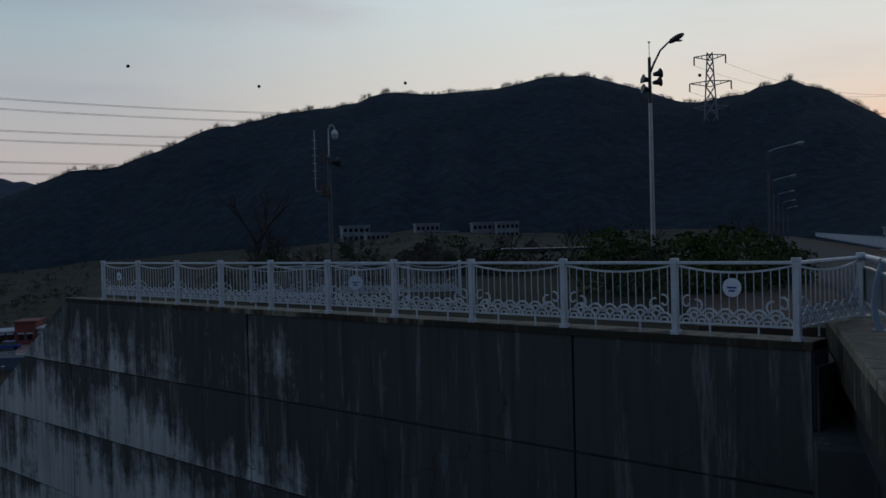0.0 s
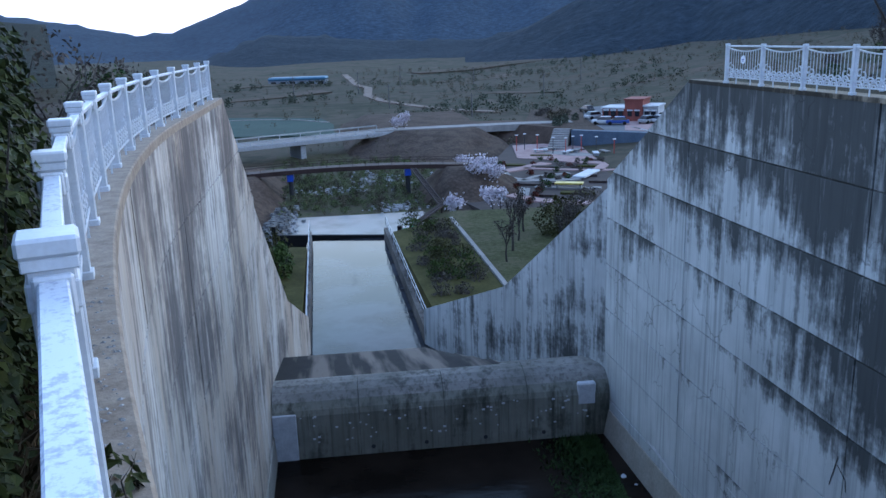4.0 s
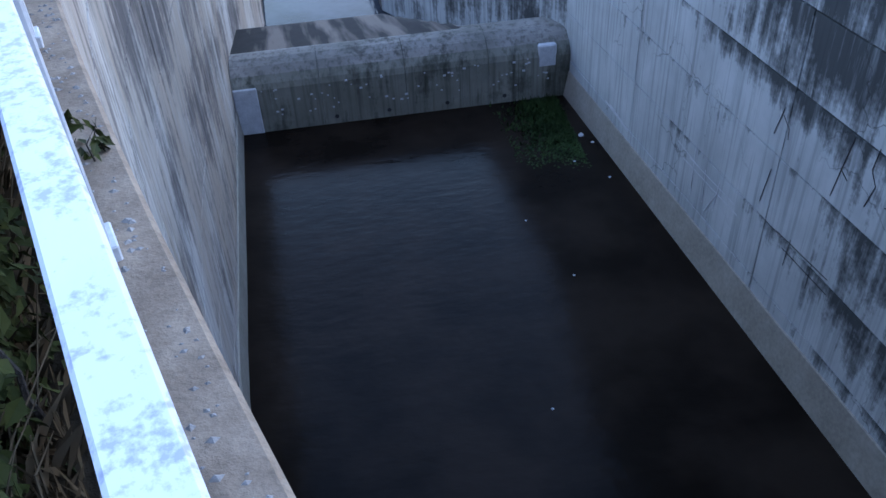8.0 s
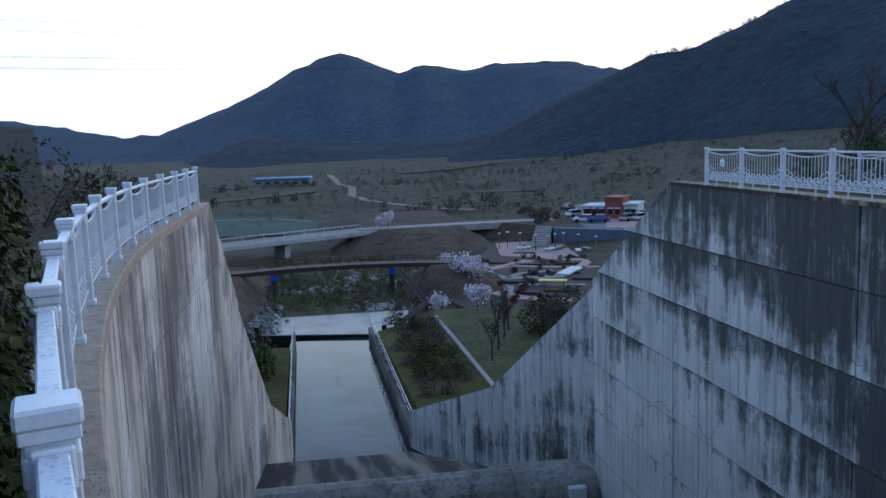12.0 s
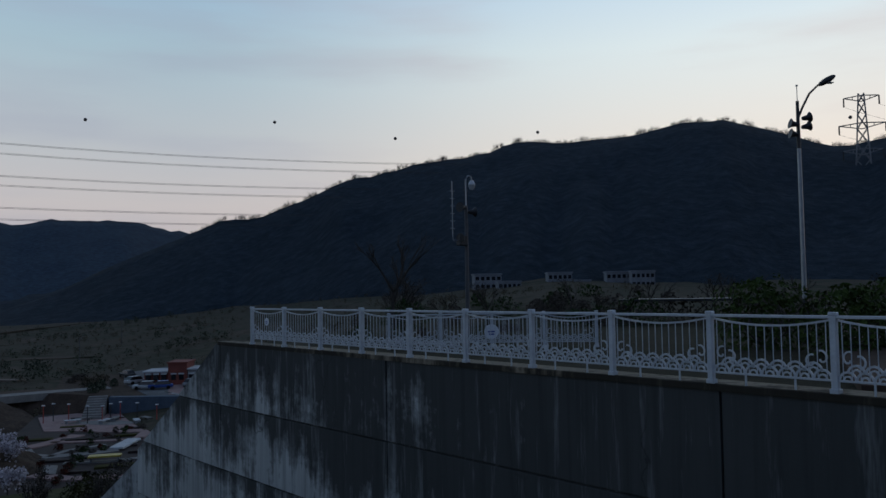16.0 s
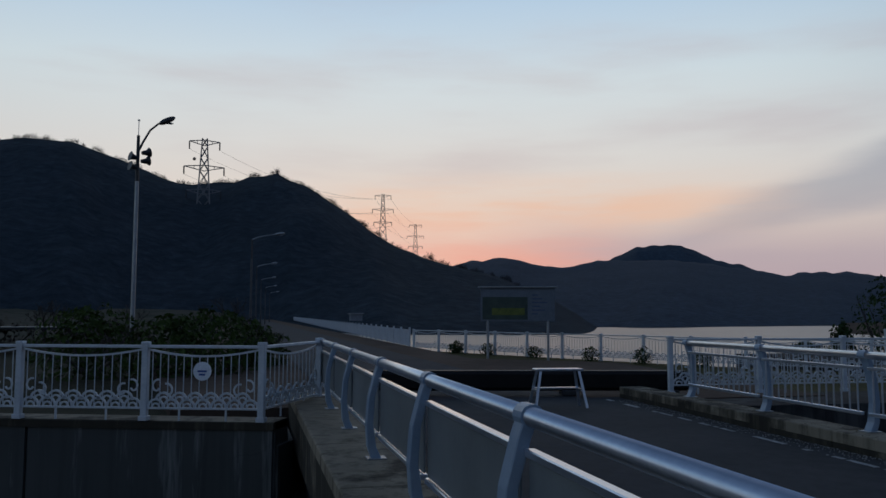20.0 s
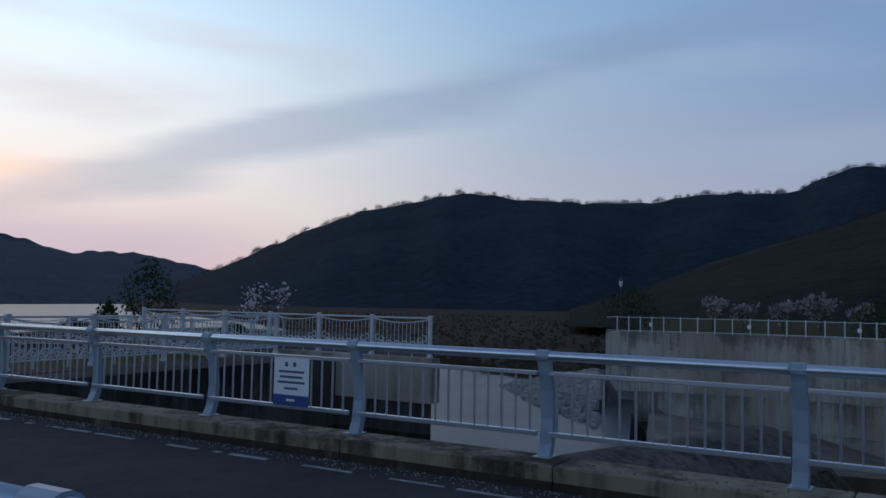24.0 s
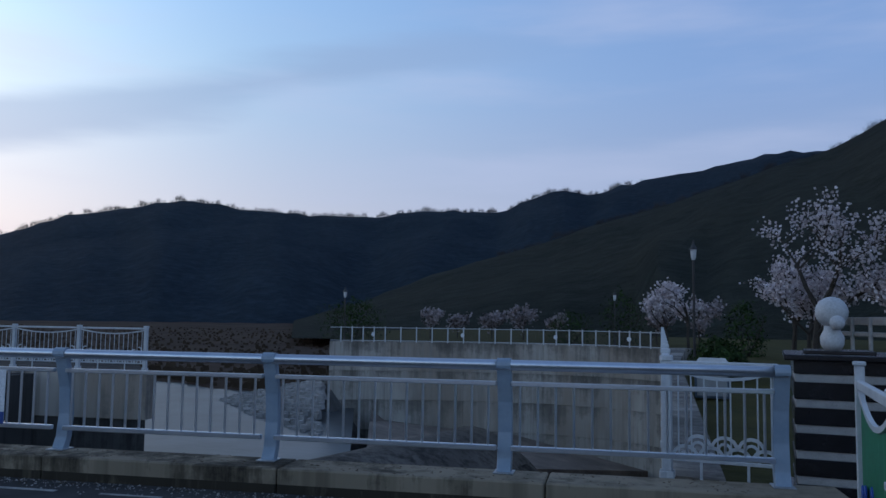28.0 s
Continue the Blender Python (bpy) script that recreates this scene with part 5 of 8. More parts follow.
prof = [(-7.8, -8.0), (-7.0, -7.7), (-5.5, -6.55), (-4.0, -5.3), (-2.6, -4.1), (-1.9, -3.65), (-1.2, -3.27), (-0.5, -3.05), (0.0, -3.0), (0.5, -3.05), (0.9, -3.3), (1.2, -3.8), (1.35, -4.6), (1.4, -8.0)]
path = [(17.3, -16.0), (17.45, -19.0), (17.6, -23.0), (17.8, -27.0), (18.0, -30.2)]
for x, y in path:
    for d, z in prof:
        verts.append((x + d, y, z))
k = len(prof)
faces = [(i * k + j, i * k + j + 1, (i + 1) * k + j + 1, (i + 1) * k + j) for i in range(len(path) - 1) for j in range(k - 1)]
faces += [tuple(range(k)), tuple(reversed(range((len(path) - 1) * k, len(path) * k)))]
tagged(raw("weir_crest", verts, faces, DARK_APRON, smooth=True), "rounded concrete weir crest with dark stains", "weir", "", "structure")
# worn concrete apron between the water and the foot of the curved wall
rim = [(19.2, -24.6, -3.97), (23.0, -29.4, -3.97), (27.0, -34.5, -3.97), (30.6, -39.1, -3.97)]
foot = [(15.5, -44.2, -6.6), (23.6, -43.9, -5.35), (26.45, -42.72, -5.2), (30.4, -40.15, -4.7)]
low = [(x, y, -9.0) for x, y, z in rim + foot]
faces = [(i, i + 1, i + 5, i + 4) for i in range(3)] + [(i + 9, i + 8, i + 12, i + 13) for i in range(3)] + [(0, 4, 12, 8), (7, 3, 11, 15)] + [(i + 1, i, i + 8, i + 9) for i in (0, 1, 2)] + [(i, i + 1, i + 9, i + 8) for i in (4, 5, 6)]
tagged(raw("apron_upstream", rim + foot + low, faces, WORN_APRON), "worn brownish concrete apron at the foot of the curved wall", "apron", "", "structure")
# far pier; its near-black colour stands in for the unlit opening below the band
block("wall_pier", uv((13.3, -12.2), (34, -12.2), (34, -24), (21.8, -24)), -9, -0.02, CONCRETE_D, "stained concrete pier beside the reservoir, coloured near black for its dark opening")
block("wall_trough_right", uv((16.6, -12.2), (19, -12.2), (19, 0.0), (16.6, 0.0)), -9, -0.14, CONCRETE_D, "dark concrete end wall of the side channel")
fence_line([tuple(bridge(13.5 + 2.0 * k, -12.4, 0).xy) for k in range(7)], 0.0, "fence on the pier", FL)
fence_line([tuple(bridge(17.6, -0.6 - 2.0 * k, 0).xy) for k in range(6)], 0.0, "fence on the pier", FL)
block("wall_pier_band", uv((13.28, -12.14), (26.3, -12.14), (26.3, -12.6), (13.28, -12.6)), -1.25, -0.01, CONCRETE_U, "pale concrete band along the top of the pier")
lad = thing("pier_ladder", *bridge(19.6, -12.28, -0.01), 22.16, "white steel ladder with two arched handrails on the pier", "ladder")
for sx in (-0.3, 0.3):
    part("hoop", tube(bmesh.new(), [(sx, -0.55, 0.0), (sx, -0.55, 0.75)] + [(sx, -0.2 - 0.35 * math.cos(a), 0.75 + 0.3 * math.sin(a)) for a in span(0.3, 2.84, 7)] + [(sx, 0.17, 0.7), (sx, 0.17, -3.2)], 0.03, 7), WHITE, lad, smooth=True)
for k in range(9):
    part("rung", tube(bmesh.new(), [(-0.3, 0.17, -0.3 - 0.32 * k), (0.3, 0.17, -0.3 - 0.32 * k)], 0.018, 6), WHITE, lad)
# fence along the training wall
a, b = Vector((2.47, -8.55)), Vector((14.5, -43.8))
n = round((b - a).length / 2.0)
fence_line([tuple(a + (b - a) * k / n) for k in range(n + 1)], 0.0, "fence on the training wall", FL)
fence_line([(2.47, -8.55), (1.42, -8.72)], 0.0, "fence on the training wall", FL, last=False)


def low_fence(pts, z, group, label):
    """Plain low fence: thin posts, two bars and a dark mesh of wires."""
    for (x0, y0), (x1, y1) in zip(pts, pts[1:]):
        w = math.hypot(x1 - x0, y1 - y0)
        f = thing("low_fence", x0, y0, z, math.degrees(math.atan2(y1 - y0, x1 - x0)), label, "fence", group)
        part("post", boxed(-0.035, 0.035, -0.035, 0.035, 0, 0.95, 0.005), WHITE, f)
        part("top_rail", boxed(0.035, w - 0.035, -0.02, 0.02, 0.86, 0.90, 0.004), WHITE, f)
        part("bottom_rail", boxed(0.035, w - 0.035, -0.02, 0.02, 0.08, 0.11, 0.004), WHITE, f)
        bm = bmesh.new()
        for q in range(1, 12):
            box(bm, w * q / 12 - 0.008, w * q / 12 + 0.008, -0.008, 0.008, 0.11, 0.86)
        tagged(part("wire_infill", bm, DARK_STEEL, f), kind="stuff")


pts = []
for (x0, y0), (x1, y1) in zip(TW2, TW2[1:]):
    for q in range(5):
        pts.append((x0 + (x1 - x0) * q / 5, y0 + (y1 - y0) * q / 5))
low_fence(pts + [TW2[-1]], -0.03, "fence on the curved wall", "pale low fence on the curved concrete wall")
bm = bmesh.new()
for q, (x, y) in enumerate(pts[3::6]):
    d = thing("fence_disc", x, y + 0.05, 0.45, 0, "small round white notice on the fence", "sign", "notices on the curved wall fence")
    part("disc", tube(bmesh.new(), [(0, 0.05, 0), (0, 0.065, 0)], 0.13, 14), SIGN_WHITE, d)
bm.free()
# riprap between the wall's end and the water
rng = random.Random(51)
verts, faces = [], []
for k in range(1500):
    t, q0 = rng.random(), rng.random()
    shore = Vector((42.0, -37.4)).lerp(Vector((28.4, -29.6)), q0) if q0 < 0.8 else Vector((31.1, -31.2)).lerp(Vector((25.0, -28.6)), q0 * 5 - 4)
    a = shore.lerp(Vector((34.5, -39.0)), t * 0.95)
    drop = -4.1 + 1.5 * t + rng.uniform(-0.1, 0.1)
    s = rng.uniform(0.12, 0.40)
    b = len(verts)
    for zz in (-1, 1):
        for q in range(5):
            an = q * 1.257 + rng.uniform(-0.3, 0.3)
            rr = s * rng.uniform(0.6, 1.0) * (1.0 if zz < 0 else 0.7)
            verts.append((a.x + rr * math.cos(an), a.y + rr * math.sin(an), drop + zz * s * 0.45))
    faces += [(b + q, b + (q + 1) % 5, b + 5 + (q + 1) % 5, b + 5 + q) for q in range(5)] + [tuple(b + 5 + q for q in range(5))]
tagged(raw("riprap", verts, faces, ROCK), "pale broken rock on the shore", "rocks", "", "stuff")
block("ground_riprap", [(43.0, -37.4), (38.0, -43.0), (30.0, -42.0), (24.6, -28.4)], -9, -2.65, ROCK_DARK, "stony shore under the riprap", "ground", [(36.5, -39.6), (36.0, -41.0), (33.0, -41.0), (33.3, -38.6)])

# ---------- pillar, statue and gate at the bridge's left end ----------
pil = thing("gate_pillar", 0.84, -9.25, -0.19, 12, "black stone gate pillar with grey bands and a flat cap", "pillar")
part("base", boxed(-0.66, 0.66, -0.66, 0.66, 0, 0.12, 0.01), BLACK_STONE, pil)
z = 0.12
for k in range(5):
    part("black_course", boxed(-0.6, 0.6, -0.6, 0.6, z, z + 0.15, 0.006), BLACK_STONE, pil)
    part("grey_course", boxed(-0.585, 0.585, -0.585, 0.585, z + 0.15, z + 0.225, 0.004), GREY_STONE, pil, "flamed grey stone band")
    z += 0.225
part("top_course", boxed(-0.6, 0.6, -0.6, 0.6, z, z + 0.12, 0.006), BLACK_STONE, pil)
part("cap", boxed(-0.68, 0.68, -0.68, 0.68, z + 0.12, z + 0.17, 0.01), BLACK_STONE, pil)
part("statue_base", boxed(-0.1, 0.5, -0.3, 0.3, z + 0.17, z + 0.20, 0.006), BLACK_STONE, pil)
bm = bmesh.new()
tube(bm, [(0, 0, 0), (0, 0, 0.05), (0, 0, 0.12), (0, 0, 0.19), (0, 0, 0.24)], [0.075, 0.105, 0.11, 0.075, 0.07], 16)
bmesh.ops.create_uvsphere(bm, u_segments=24, v_segments=14, radius=0.148, matrix=Matrix.Translation((0, 0, 0.36)))
bmesh.ops.create_uvsphere(bm, u_segments=12, v_segments=8, radius=0.07, matrix=Matrix.Translation((-0.02, 0.13, 0.26)))
st = part("statue", bm, STATUE, None, smooth=True)
st.matrix_basis = pose(1.08, -9.22, -0.19 + z + 0.20, 0, 0, 20)
tagged(st, "pale stone ball statue on a small foot standing on the pillar", "statue")

G0, G1 = Vector((0.58, -6.95, 0)), Vector((-0.12, -3.95, 0))
ga = math.degrees(math.atan2(G1.y - G0.y, G1.x - G0.x))
gw = (G1 - G0).length
gate = thing("barrier_gate", G0.x, G0.y, ROAD_Z, ga, "white metal gate with green sheeting and a blue painted motif", "gate")
for k, x in enumerate((0.0, 1.46, 1.56, gw)):
    p = part("post", boxed(x - 0.03, x + 0.03, -0.03, 0.03, 0.02, 1.30 if k == 0 else 1.22, 0.004), WHITE, gate)
    part("post_cap", boxed(x - 0.04, x + 0.04, -0.04, 0.04, 1.22 + (0.08 if k == 0 else 0), 1.25 + (0.08 if k == 0 else 0), 0.008), WHITE, p)
for a, b in ((0.03, 1.43), (1.59, gw - 0.03)):
    part("top_rail", boxed(a, b, -0.022, 0.022, 1.14, 1.20, 0.005), WHITE, gate)
    part("bottom_rail", boxed(a, b, -0.02, 0.02, 0.10, 0.15, 0.005), WHITE, gate)
    pts = [(a + (b - a) * q / 10, 0, 1.12 - 0.16 * (1 - (2 * q / 10 - 1) ** 2)) for q in range(11)]
    part("curved_rail", ribbon(bmesh.new(), pts, 0.035, 0.03), WHITE, gate)
    sh = bmesh.new()
    cols = 14
    top = [sh.verts.new((a + (b - a) * q / cols, 0.012 * (q % 2), 1.10 - 0.16 * (1 - (2 * q / cols - 1) ** 2))) for q in range(cols + 1)]
    bot = [sh.verts.new((a + (b - a) * q / cols, 0.012 * (q % 2), 0.15)) for q in range(cols + 1)]
    for q in range(cols):
        sh.faces.new((bot[q], bot[q + 1], top[q + 1], top[q]))
    sheetp = part("sheet", sh, GREEN_SHEET, gate, "green ribbed sheeting")
    mo = bmesh.new()
    rg = random.Random(int(a * 100))
    for q in range(9):
        cx, cz, r = a + (b - a) * (q + 0.5) / 9, 0.16 + 0.06 * rg.random(), 0.12 + 0.3 * rg.random()
        box(mo, cx - 0.05, cx + 0.05, -0.016, -0.008, 0.15, cz + r)
        tube(mo, [(cx, -0.016, cz + r), (cx, -0.008, cz + r)], 0.055, 8)
        box(mo, cx - 0.05, cx + 0.05, 0.02, 0.026, 0.15, cz + r)
        tube(mo, [(cx, 0.02, cz + r), (cx, 0.026, cz + r)], 0.055, 8)
    tagged(part("painted_motif", mo, BLUE_PAINT, sheetp, "blue painted wave motif"))
for x in (0.5, 1.5, 2.5):
    part("wheel_foot", boxed(x - 0.05, x + 0.05, -0.02, 0.02, 0.0, 0.1, 0.004), STEEL, gate)
part("latch", boxed(1.38, 1.5, -0.05, -0.03, 0.72, 0.76, 0.004), WHITE, gate)


# ---------- street furniture on the left bank ----------
def garden_lamp(x, y, z, h, label):
    l = thing("garden_lamp", x, y, z, 0, label, "lamp", "garden lamps")
    part("base", tube(bmesh.new(), [(0, 0, 0), (0, 0, 0.25), (0, 0, 0.5)], [0.11, 0.10, 0.06], 10), DARK_STEEL, l)
    part("pole", tube(bmesh.new(), [(0, 0, 0.5), (0, 0, h - 0.5)], [0.05, 0.035], 10), DARK_STEEL, l)
    part("lantern", tube(bmesh.new(), [(0, 0, h - 0.5), (0, 0, h - 0.42), (0, 0, h - 0.14)], [0.05, 0.09, 0.115], 8), PALE_GLASS, l, "pale glass lantern")
    part("hood", tube(bmesh.new(), [(0, 0, h - 0.14), (0, 0, h - 0.08), (0, 0, h + 0.05), (0, 0, h + 0.2)], [0.15, 0.13, 0.04, 0.015], 8), DARK_STEEL, l)
    return l


garden_lamp(8.4, -29.2, -0.35, 4.5, "black garden lamp with a pale lantern")
garden_lamp(34.1, -40.6, -0.3, 3.5, "black garden lamp beside the curved wall")
garden_lamp(20.5, -52.0, -0.3, 3.6, "black garden lamp among the cherry trees")
kiosk = thing("meter_cabinet", 5.4, -20.6, -0.3, 15, "dark meter cabinet with a white pitched roof on the grass", "cabinet")
part("body", boxed(-0.40, 0.40, -0.25, 0.25, 0, 0.72, 0.02), BLUE_GREY_WALL, kiosk)
bm = bmesh.new()
prism(bm, [(-0.46, -0.3), (0.46, -0.3), (0.46, 0.3), (-0.46, 0.3)], 0.70, 0.94, [(-0.30, -0.04), (0.30, -0.04), (0.30, 0.04), (-0.30, 0.04)])
part("roof", bm, WALL_WHITE, kiosk, "white pitched roof")
part("door", boxed(-0.34, 0.34, 0.25, 0.262, 0.06, 0.66, 0.004), WALL_GREY, kiosk)

# roadside guard rail on the left bank
GA, GB = polar(-172.4, 33, 0.78), polar(-179.5, 25, 0.5)
gr = thing("guard_rail", *GA, math.degrees(math.atan2(GB.y - GA.y, GB.x - GA.x)), "galvanised roadside guard rail", "guard rail")
part("rail", boxed(0, 9, -0.03, 0.03, 0.68, 0.94, 0.02), STEEL, gr)
part("rail", boxed(0, 9, -0.03, 0.03, 0.30, 0.46, 0.02), STEEL, gr)
for k in range(7):
    part("post", boxed(1.45 * k, 1.45 * k + 0.12, -0.12, -0.03, -1.2, 0.9, 0.005), STEEL, gr)
block("ground_verge", [tuple(polar(a, d, 0).xy) for a, d in ((-171, 34), (-171.5, 60), (-190, 60), (-190, 22), (-179.5, 24))], -2, 0.45, GRASS, "grassy verge under the guard rail", "ground", [tuple(polar(a, d, 0).xy) for a, d in ((-172.4, 36), (-172.5, 60), (-190, 60), (-190, 25), (-179.5, 26.5))])

# low far shore between the pier and the training wall
SHORE = [(-146, 72), (-140, 60), (-136, 56), (-132, 60), (-127, 71), (-122, 92), (-117, 140), (-112, 210), (-106, 300)]
sheet("ground_shore", lambda u, f: tuple(polar(u, along(SHORE, u) + (420 - along(SHORE, u)) * f, -4.35 + (0.5 if f > 0 else 0) + 2.6 * f + 0.35 * noise.noise((u * 0.7, f * 9, 0)))), span(-146, -106, 40), [0, 0.012, 0.04, 0.1, 0.2, 0.35, 0.6, 1.0], SHORE_MUD,
      "brown muddy shore with dry reeds beyond the water", category="ground")
rng = random.Random(55)
verts, faces = [], []
for k in range(2600):
    u = rng.uniform(-141, -113)
    r0 = along(SHORE, u)
    f = rng.random() ** 2 * 0.5 + 0.01
    p = polar(u, r0 + (420 - r0) * f, -3.9 + 2.6 * f)
    side = Vector((math.cos(radians(u)), math.sin(radians(u)), 0))
    h = rng.uniform(0.2, 0.6)
    b = len(verts)
    verts += [tuple(p - side * h * 0.5), tuple(p + side * h * 0.5), tuple(p + side * h * 0.35 + Vector((0, 0, h * rng.uniform(0.5, 1)))), tuple(p - side * h * 0.35 + Vector((0, 0, h * rng.uniform(0.5, 1))))]
    faces.append((b, b + 1, b + 2, b + 3))
tagged(raw("reeds", verts, faces, STRAW_DARK), "dry brown reeds and scrub along the far shore", "reeds", "", "stuff")


# ---------- trees and shrubs ----------
def limbs(rng, h, spread, levels=4, fork=3, lean=0.0):
    """Branching lines: (start, end, r0, r1, level)."""
    out = []

    def grow(p, d, length, r, lev):
        q = p + d * length
        mid = p + d * length * 0.5 + Vector((rng.uniform(-1, 1), rng.uniform(-1, 1), 0)) * length * 0.06
        out.append((p, mid, r, r * 0.82, lev))
        out.append((mid, q, r * 0.82, r * 0.62, lev))
        if lev >= levels:
            return
        for k in range(fork + (1 if lev == 0 else 0)):
            a = rng.uniform(0, 6.283)
            side = Vector((math.cos(a), math.sin(a), 0))
            nd = (d * rng.uniform(0.5, 0.9) + side * spread * rng.uniform(0.5, 1.0) + Vector((0, 0, 0.12))).normalized()
            start = q if k else p.lerp(q, rng.uniform(0.6, 0.95))
            grow(start, nd, length * rng.uniform(0.55, 0.78), r * 0.58, lev + 1)

    grow(Vector((0, 0, 0)), Vector((lean, 0, 1)).normalized(), h * 0.34, h * 0.022 + 0.02, 0)
    return out


def bark_mesh(bm, lines, minr=0.004, maxlev=9):
    for p, q, r0, r1, lev in lines:
        if lev <= maxlev:
            tube(bm, [p, q], [max(r0, minr), max(r1, minr)], 6 if lev < 2 else 4 if lev < 3 else 3, caps=False)
    return bm


def tufts(rng, lines, per, size, spread, minlev=2):
    """Small crossed petals or leaves scattered round the outer limbs."""
    verts, faces = [], []
    for p, q, r0, r1, lev in lines:
        if lev < minlev:
            continue
        for _ in range(per):
            c = p.lerp(q, rng.random()) + Vector([rng.gauss(0, spread) for _ in range(3)])
            for _ in range(2):
                n = Vector([rng.uniform(-1, 1) for _ in range(3)]).normalized()
                a = n.orthogonal().normalized()
                b = n.cross(a)
                s = size * rng.uniform(0.6, 1.3)
                i = len(verts)
                verts += [tuple(c + a * s), tuple(c + b * s * 0.8), tuple(c - a * s), tuple(c - b * s * 0.8)]
                faces.append((i, i + 1, i + 2, i + 3))
    return verts, faces


def tree(name, x, y, z, h, leaf, label, seed, per=6, size=0.07, spread=0.16, wide=0.75, levels=4, fork=3, group="", category="tree", minlev=2):
    rng = random.Random(seed)
    t = thing(name, x, y, z, rng.uniform(0, 360), label, category, group)
    lines = limbs(rng, h, wide, levels, fork)
    top = max(max(p.z, q.z) for p, q, *_ in lines)
    k = h / top
    lines = [(p * k, q * k, r0, r1, lev) for p, q, r0, r1, lev in lines]
    part("trunk", bark_mesh(bmesh.new(), [l for l in lines if l[4] <= 1]), BARK, t)
    tagged(part("branch_work", bark_mesh(bmesh.new(), [l for l in lines if l[4] > 1]), BARK, t), kind="stuff")
    if leaf:
        v, f = tufts(rng, lines, per, size, spread, minlev)
        raw("crown", v, f, leaf, t)
    return t


def bush(name, x, y, z, w, h, leaf, label, seed, n=900, size=0.06, group="", category="bush"):
    """A dense shrub: stems, and leaves thick towards an uneven outer shell."""
    rng = random.Random(seed)
    t = thing(name, x, y, z, 0, label, category, group)
    bm = bmesh.new()
    for k in range(9):
        a = rng.uniform(0, 6.283)
        tube(bm, [(0.1 * math.cos(a), 0.1 * math.sin(a), 0), (w * 0.3 * math.cos(a), w * 0.3 * math.sin(a), h * 0.5), (w * 0.42 * math.cos(a + 0.3), w * 0.42 * math.sin(a + 0.3), h * 0.85)], [0.03 * min(1, w / 1.5), 0.02 * min(1, w / 1.5), 0.008 * min(1, w / 1.5)], 5, caps=False)
    tagged(part("woody_core", bm, BARK, t), kind="stuff")
    verts, faces = [], []
    for _ in range(n):
        a, b = rng.uniform(0, 6.283), rng.random()
        r = (rng.random() ** 0.35)
        zz = b * h
        prof = math.sqrt(max(0.02, 1 - (2 * b - 0.85) ** 2 / 1.35))
        lump = 1 + 0.28 * noise.noise((math.cos(a) * 1.7 + seed, math.sin(a) * 1.7, b * 3))
        c = Vector((math.cos(a) * r * w / 2 * prof * lump, math.sin(a) * r * w / 2 * prof * lump, zz * lump))
        n1 = (Vector((math.cos(a), math.sin(a), 0.6)) + Vector([rng.uniform(-0.8, 0.8) for _ in range(3)])).normalized()
        u = n1.orthogonal().normalized()
        v = n1.cross(u)
        th = rng.uniform(0, 6.283)
        u, v = u * math.cos(th) + v * math.sin(th), v * math.cos(th) - u * math.sin(th)
        s = size * rng.uniform(0.6, 1.35)
        i = len(verts)
        verts += [tuple(c - u * s), tuple(c + v * s * 0.5 + n1 * s * 0.15), tuple(c + u * s), tuple(c - v * s * 0.5 + n1 * s * 0.15)]
        faces += [(i, i + 1, i + 2), (i, i + 2, i + 3)]
    raw("foliage", verts, faces, leaf, t)
    return t


# cherry trees in bloom on the left bank upstream
CH = "cherry tree in full pale pink blossom"
for x, y, h, s in ((4.6, -30.5, 6.2, 1), (5.9, -33.5, 4.4, 2), (5.1, -31.5, 3.6, 3), (1.8, -31.0, 4.8, 4), (15.0, -50.0, 4.2, 5), (17.4, -53.0, 3.6, 6)):
    tree("cherry_tree", x, y, -0.35, h, BLOSSOM, CH, 100 + s, per=5 if s < 5 else 4, size=0.060 if s < 5 else 0.085, spread=0.14, wide=0.85, group="cherry trees on the left bank")
for k, (az, d, h) in enumerate(((-163.9, 62, 4.6), (-161.2, 66, 3.4), (-152.2, 72, 3.7), (-150.0, 74, 2.9), (-147.6, 76, 2.6), (-145.8, 70, 3.2), (-154.5, 78, 2.8), (-172, 45, 5.0), (-176, 40, 5.2))):
    p = polar(az, d, 0)
    tree("cherry_tree", p.x, p.y, -0.4, h * 0.8, BLOSSOM_FAR, "distant cherry tree in pale blossom", 140 + k, per=5, size=0.12, spread=0.2, wide=0.9, levels=3, group="cherry trees on the left bank", minlev=1)
for k, (x, y, w, h) in enumerate(((21.5, -56.0, 3.5, 3.8), (10.8, -46.5, 2.4, 2.8), (26.5, -58.0, 4.0, 2.4), (3.2, -22.0, 1.4, 0.9), (7.0, -27.5, 1.8, 1.0), (9.5, -36.0, 2.2, 1.2), (37.5, -45.5, 4.0, 3.0), (42.0, -51.0, 6.0, 3.2))):
    bush("evergreen_bush", x, y, -0.4, w, h, LEAF_BUSH, "dark evergreen bush on the bank", 160 + k, n=900, size=0.10, group="bushes on the left bank")
# dark conifers behind the pier and by the lake fence
for k, (az, d, w, h) in enumerate(((-108.6, 36, 2.6, 3.4), (-106.0, 37, 1.1, 1.8), (-114.0, 36, 1.8, 1.0), (-104.0, 40, 2.4, 1.0))):
    p = polar(az, d, 0)
    bush("evergreen_bush", p.x, p.y, -0.6, w, h, LEAF_BUSH, "dark evergreen bush by the reservoir", 180 + k, n=1000, size=0.09, group="bushes by the reservoir")
p = polar(-116.6, 31, 0)
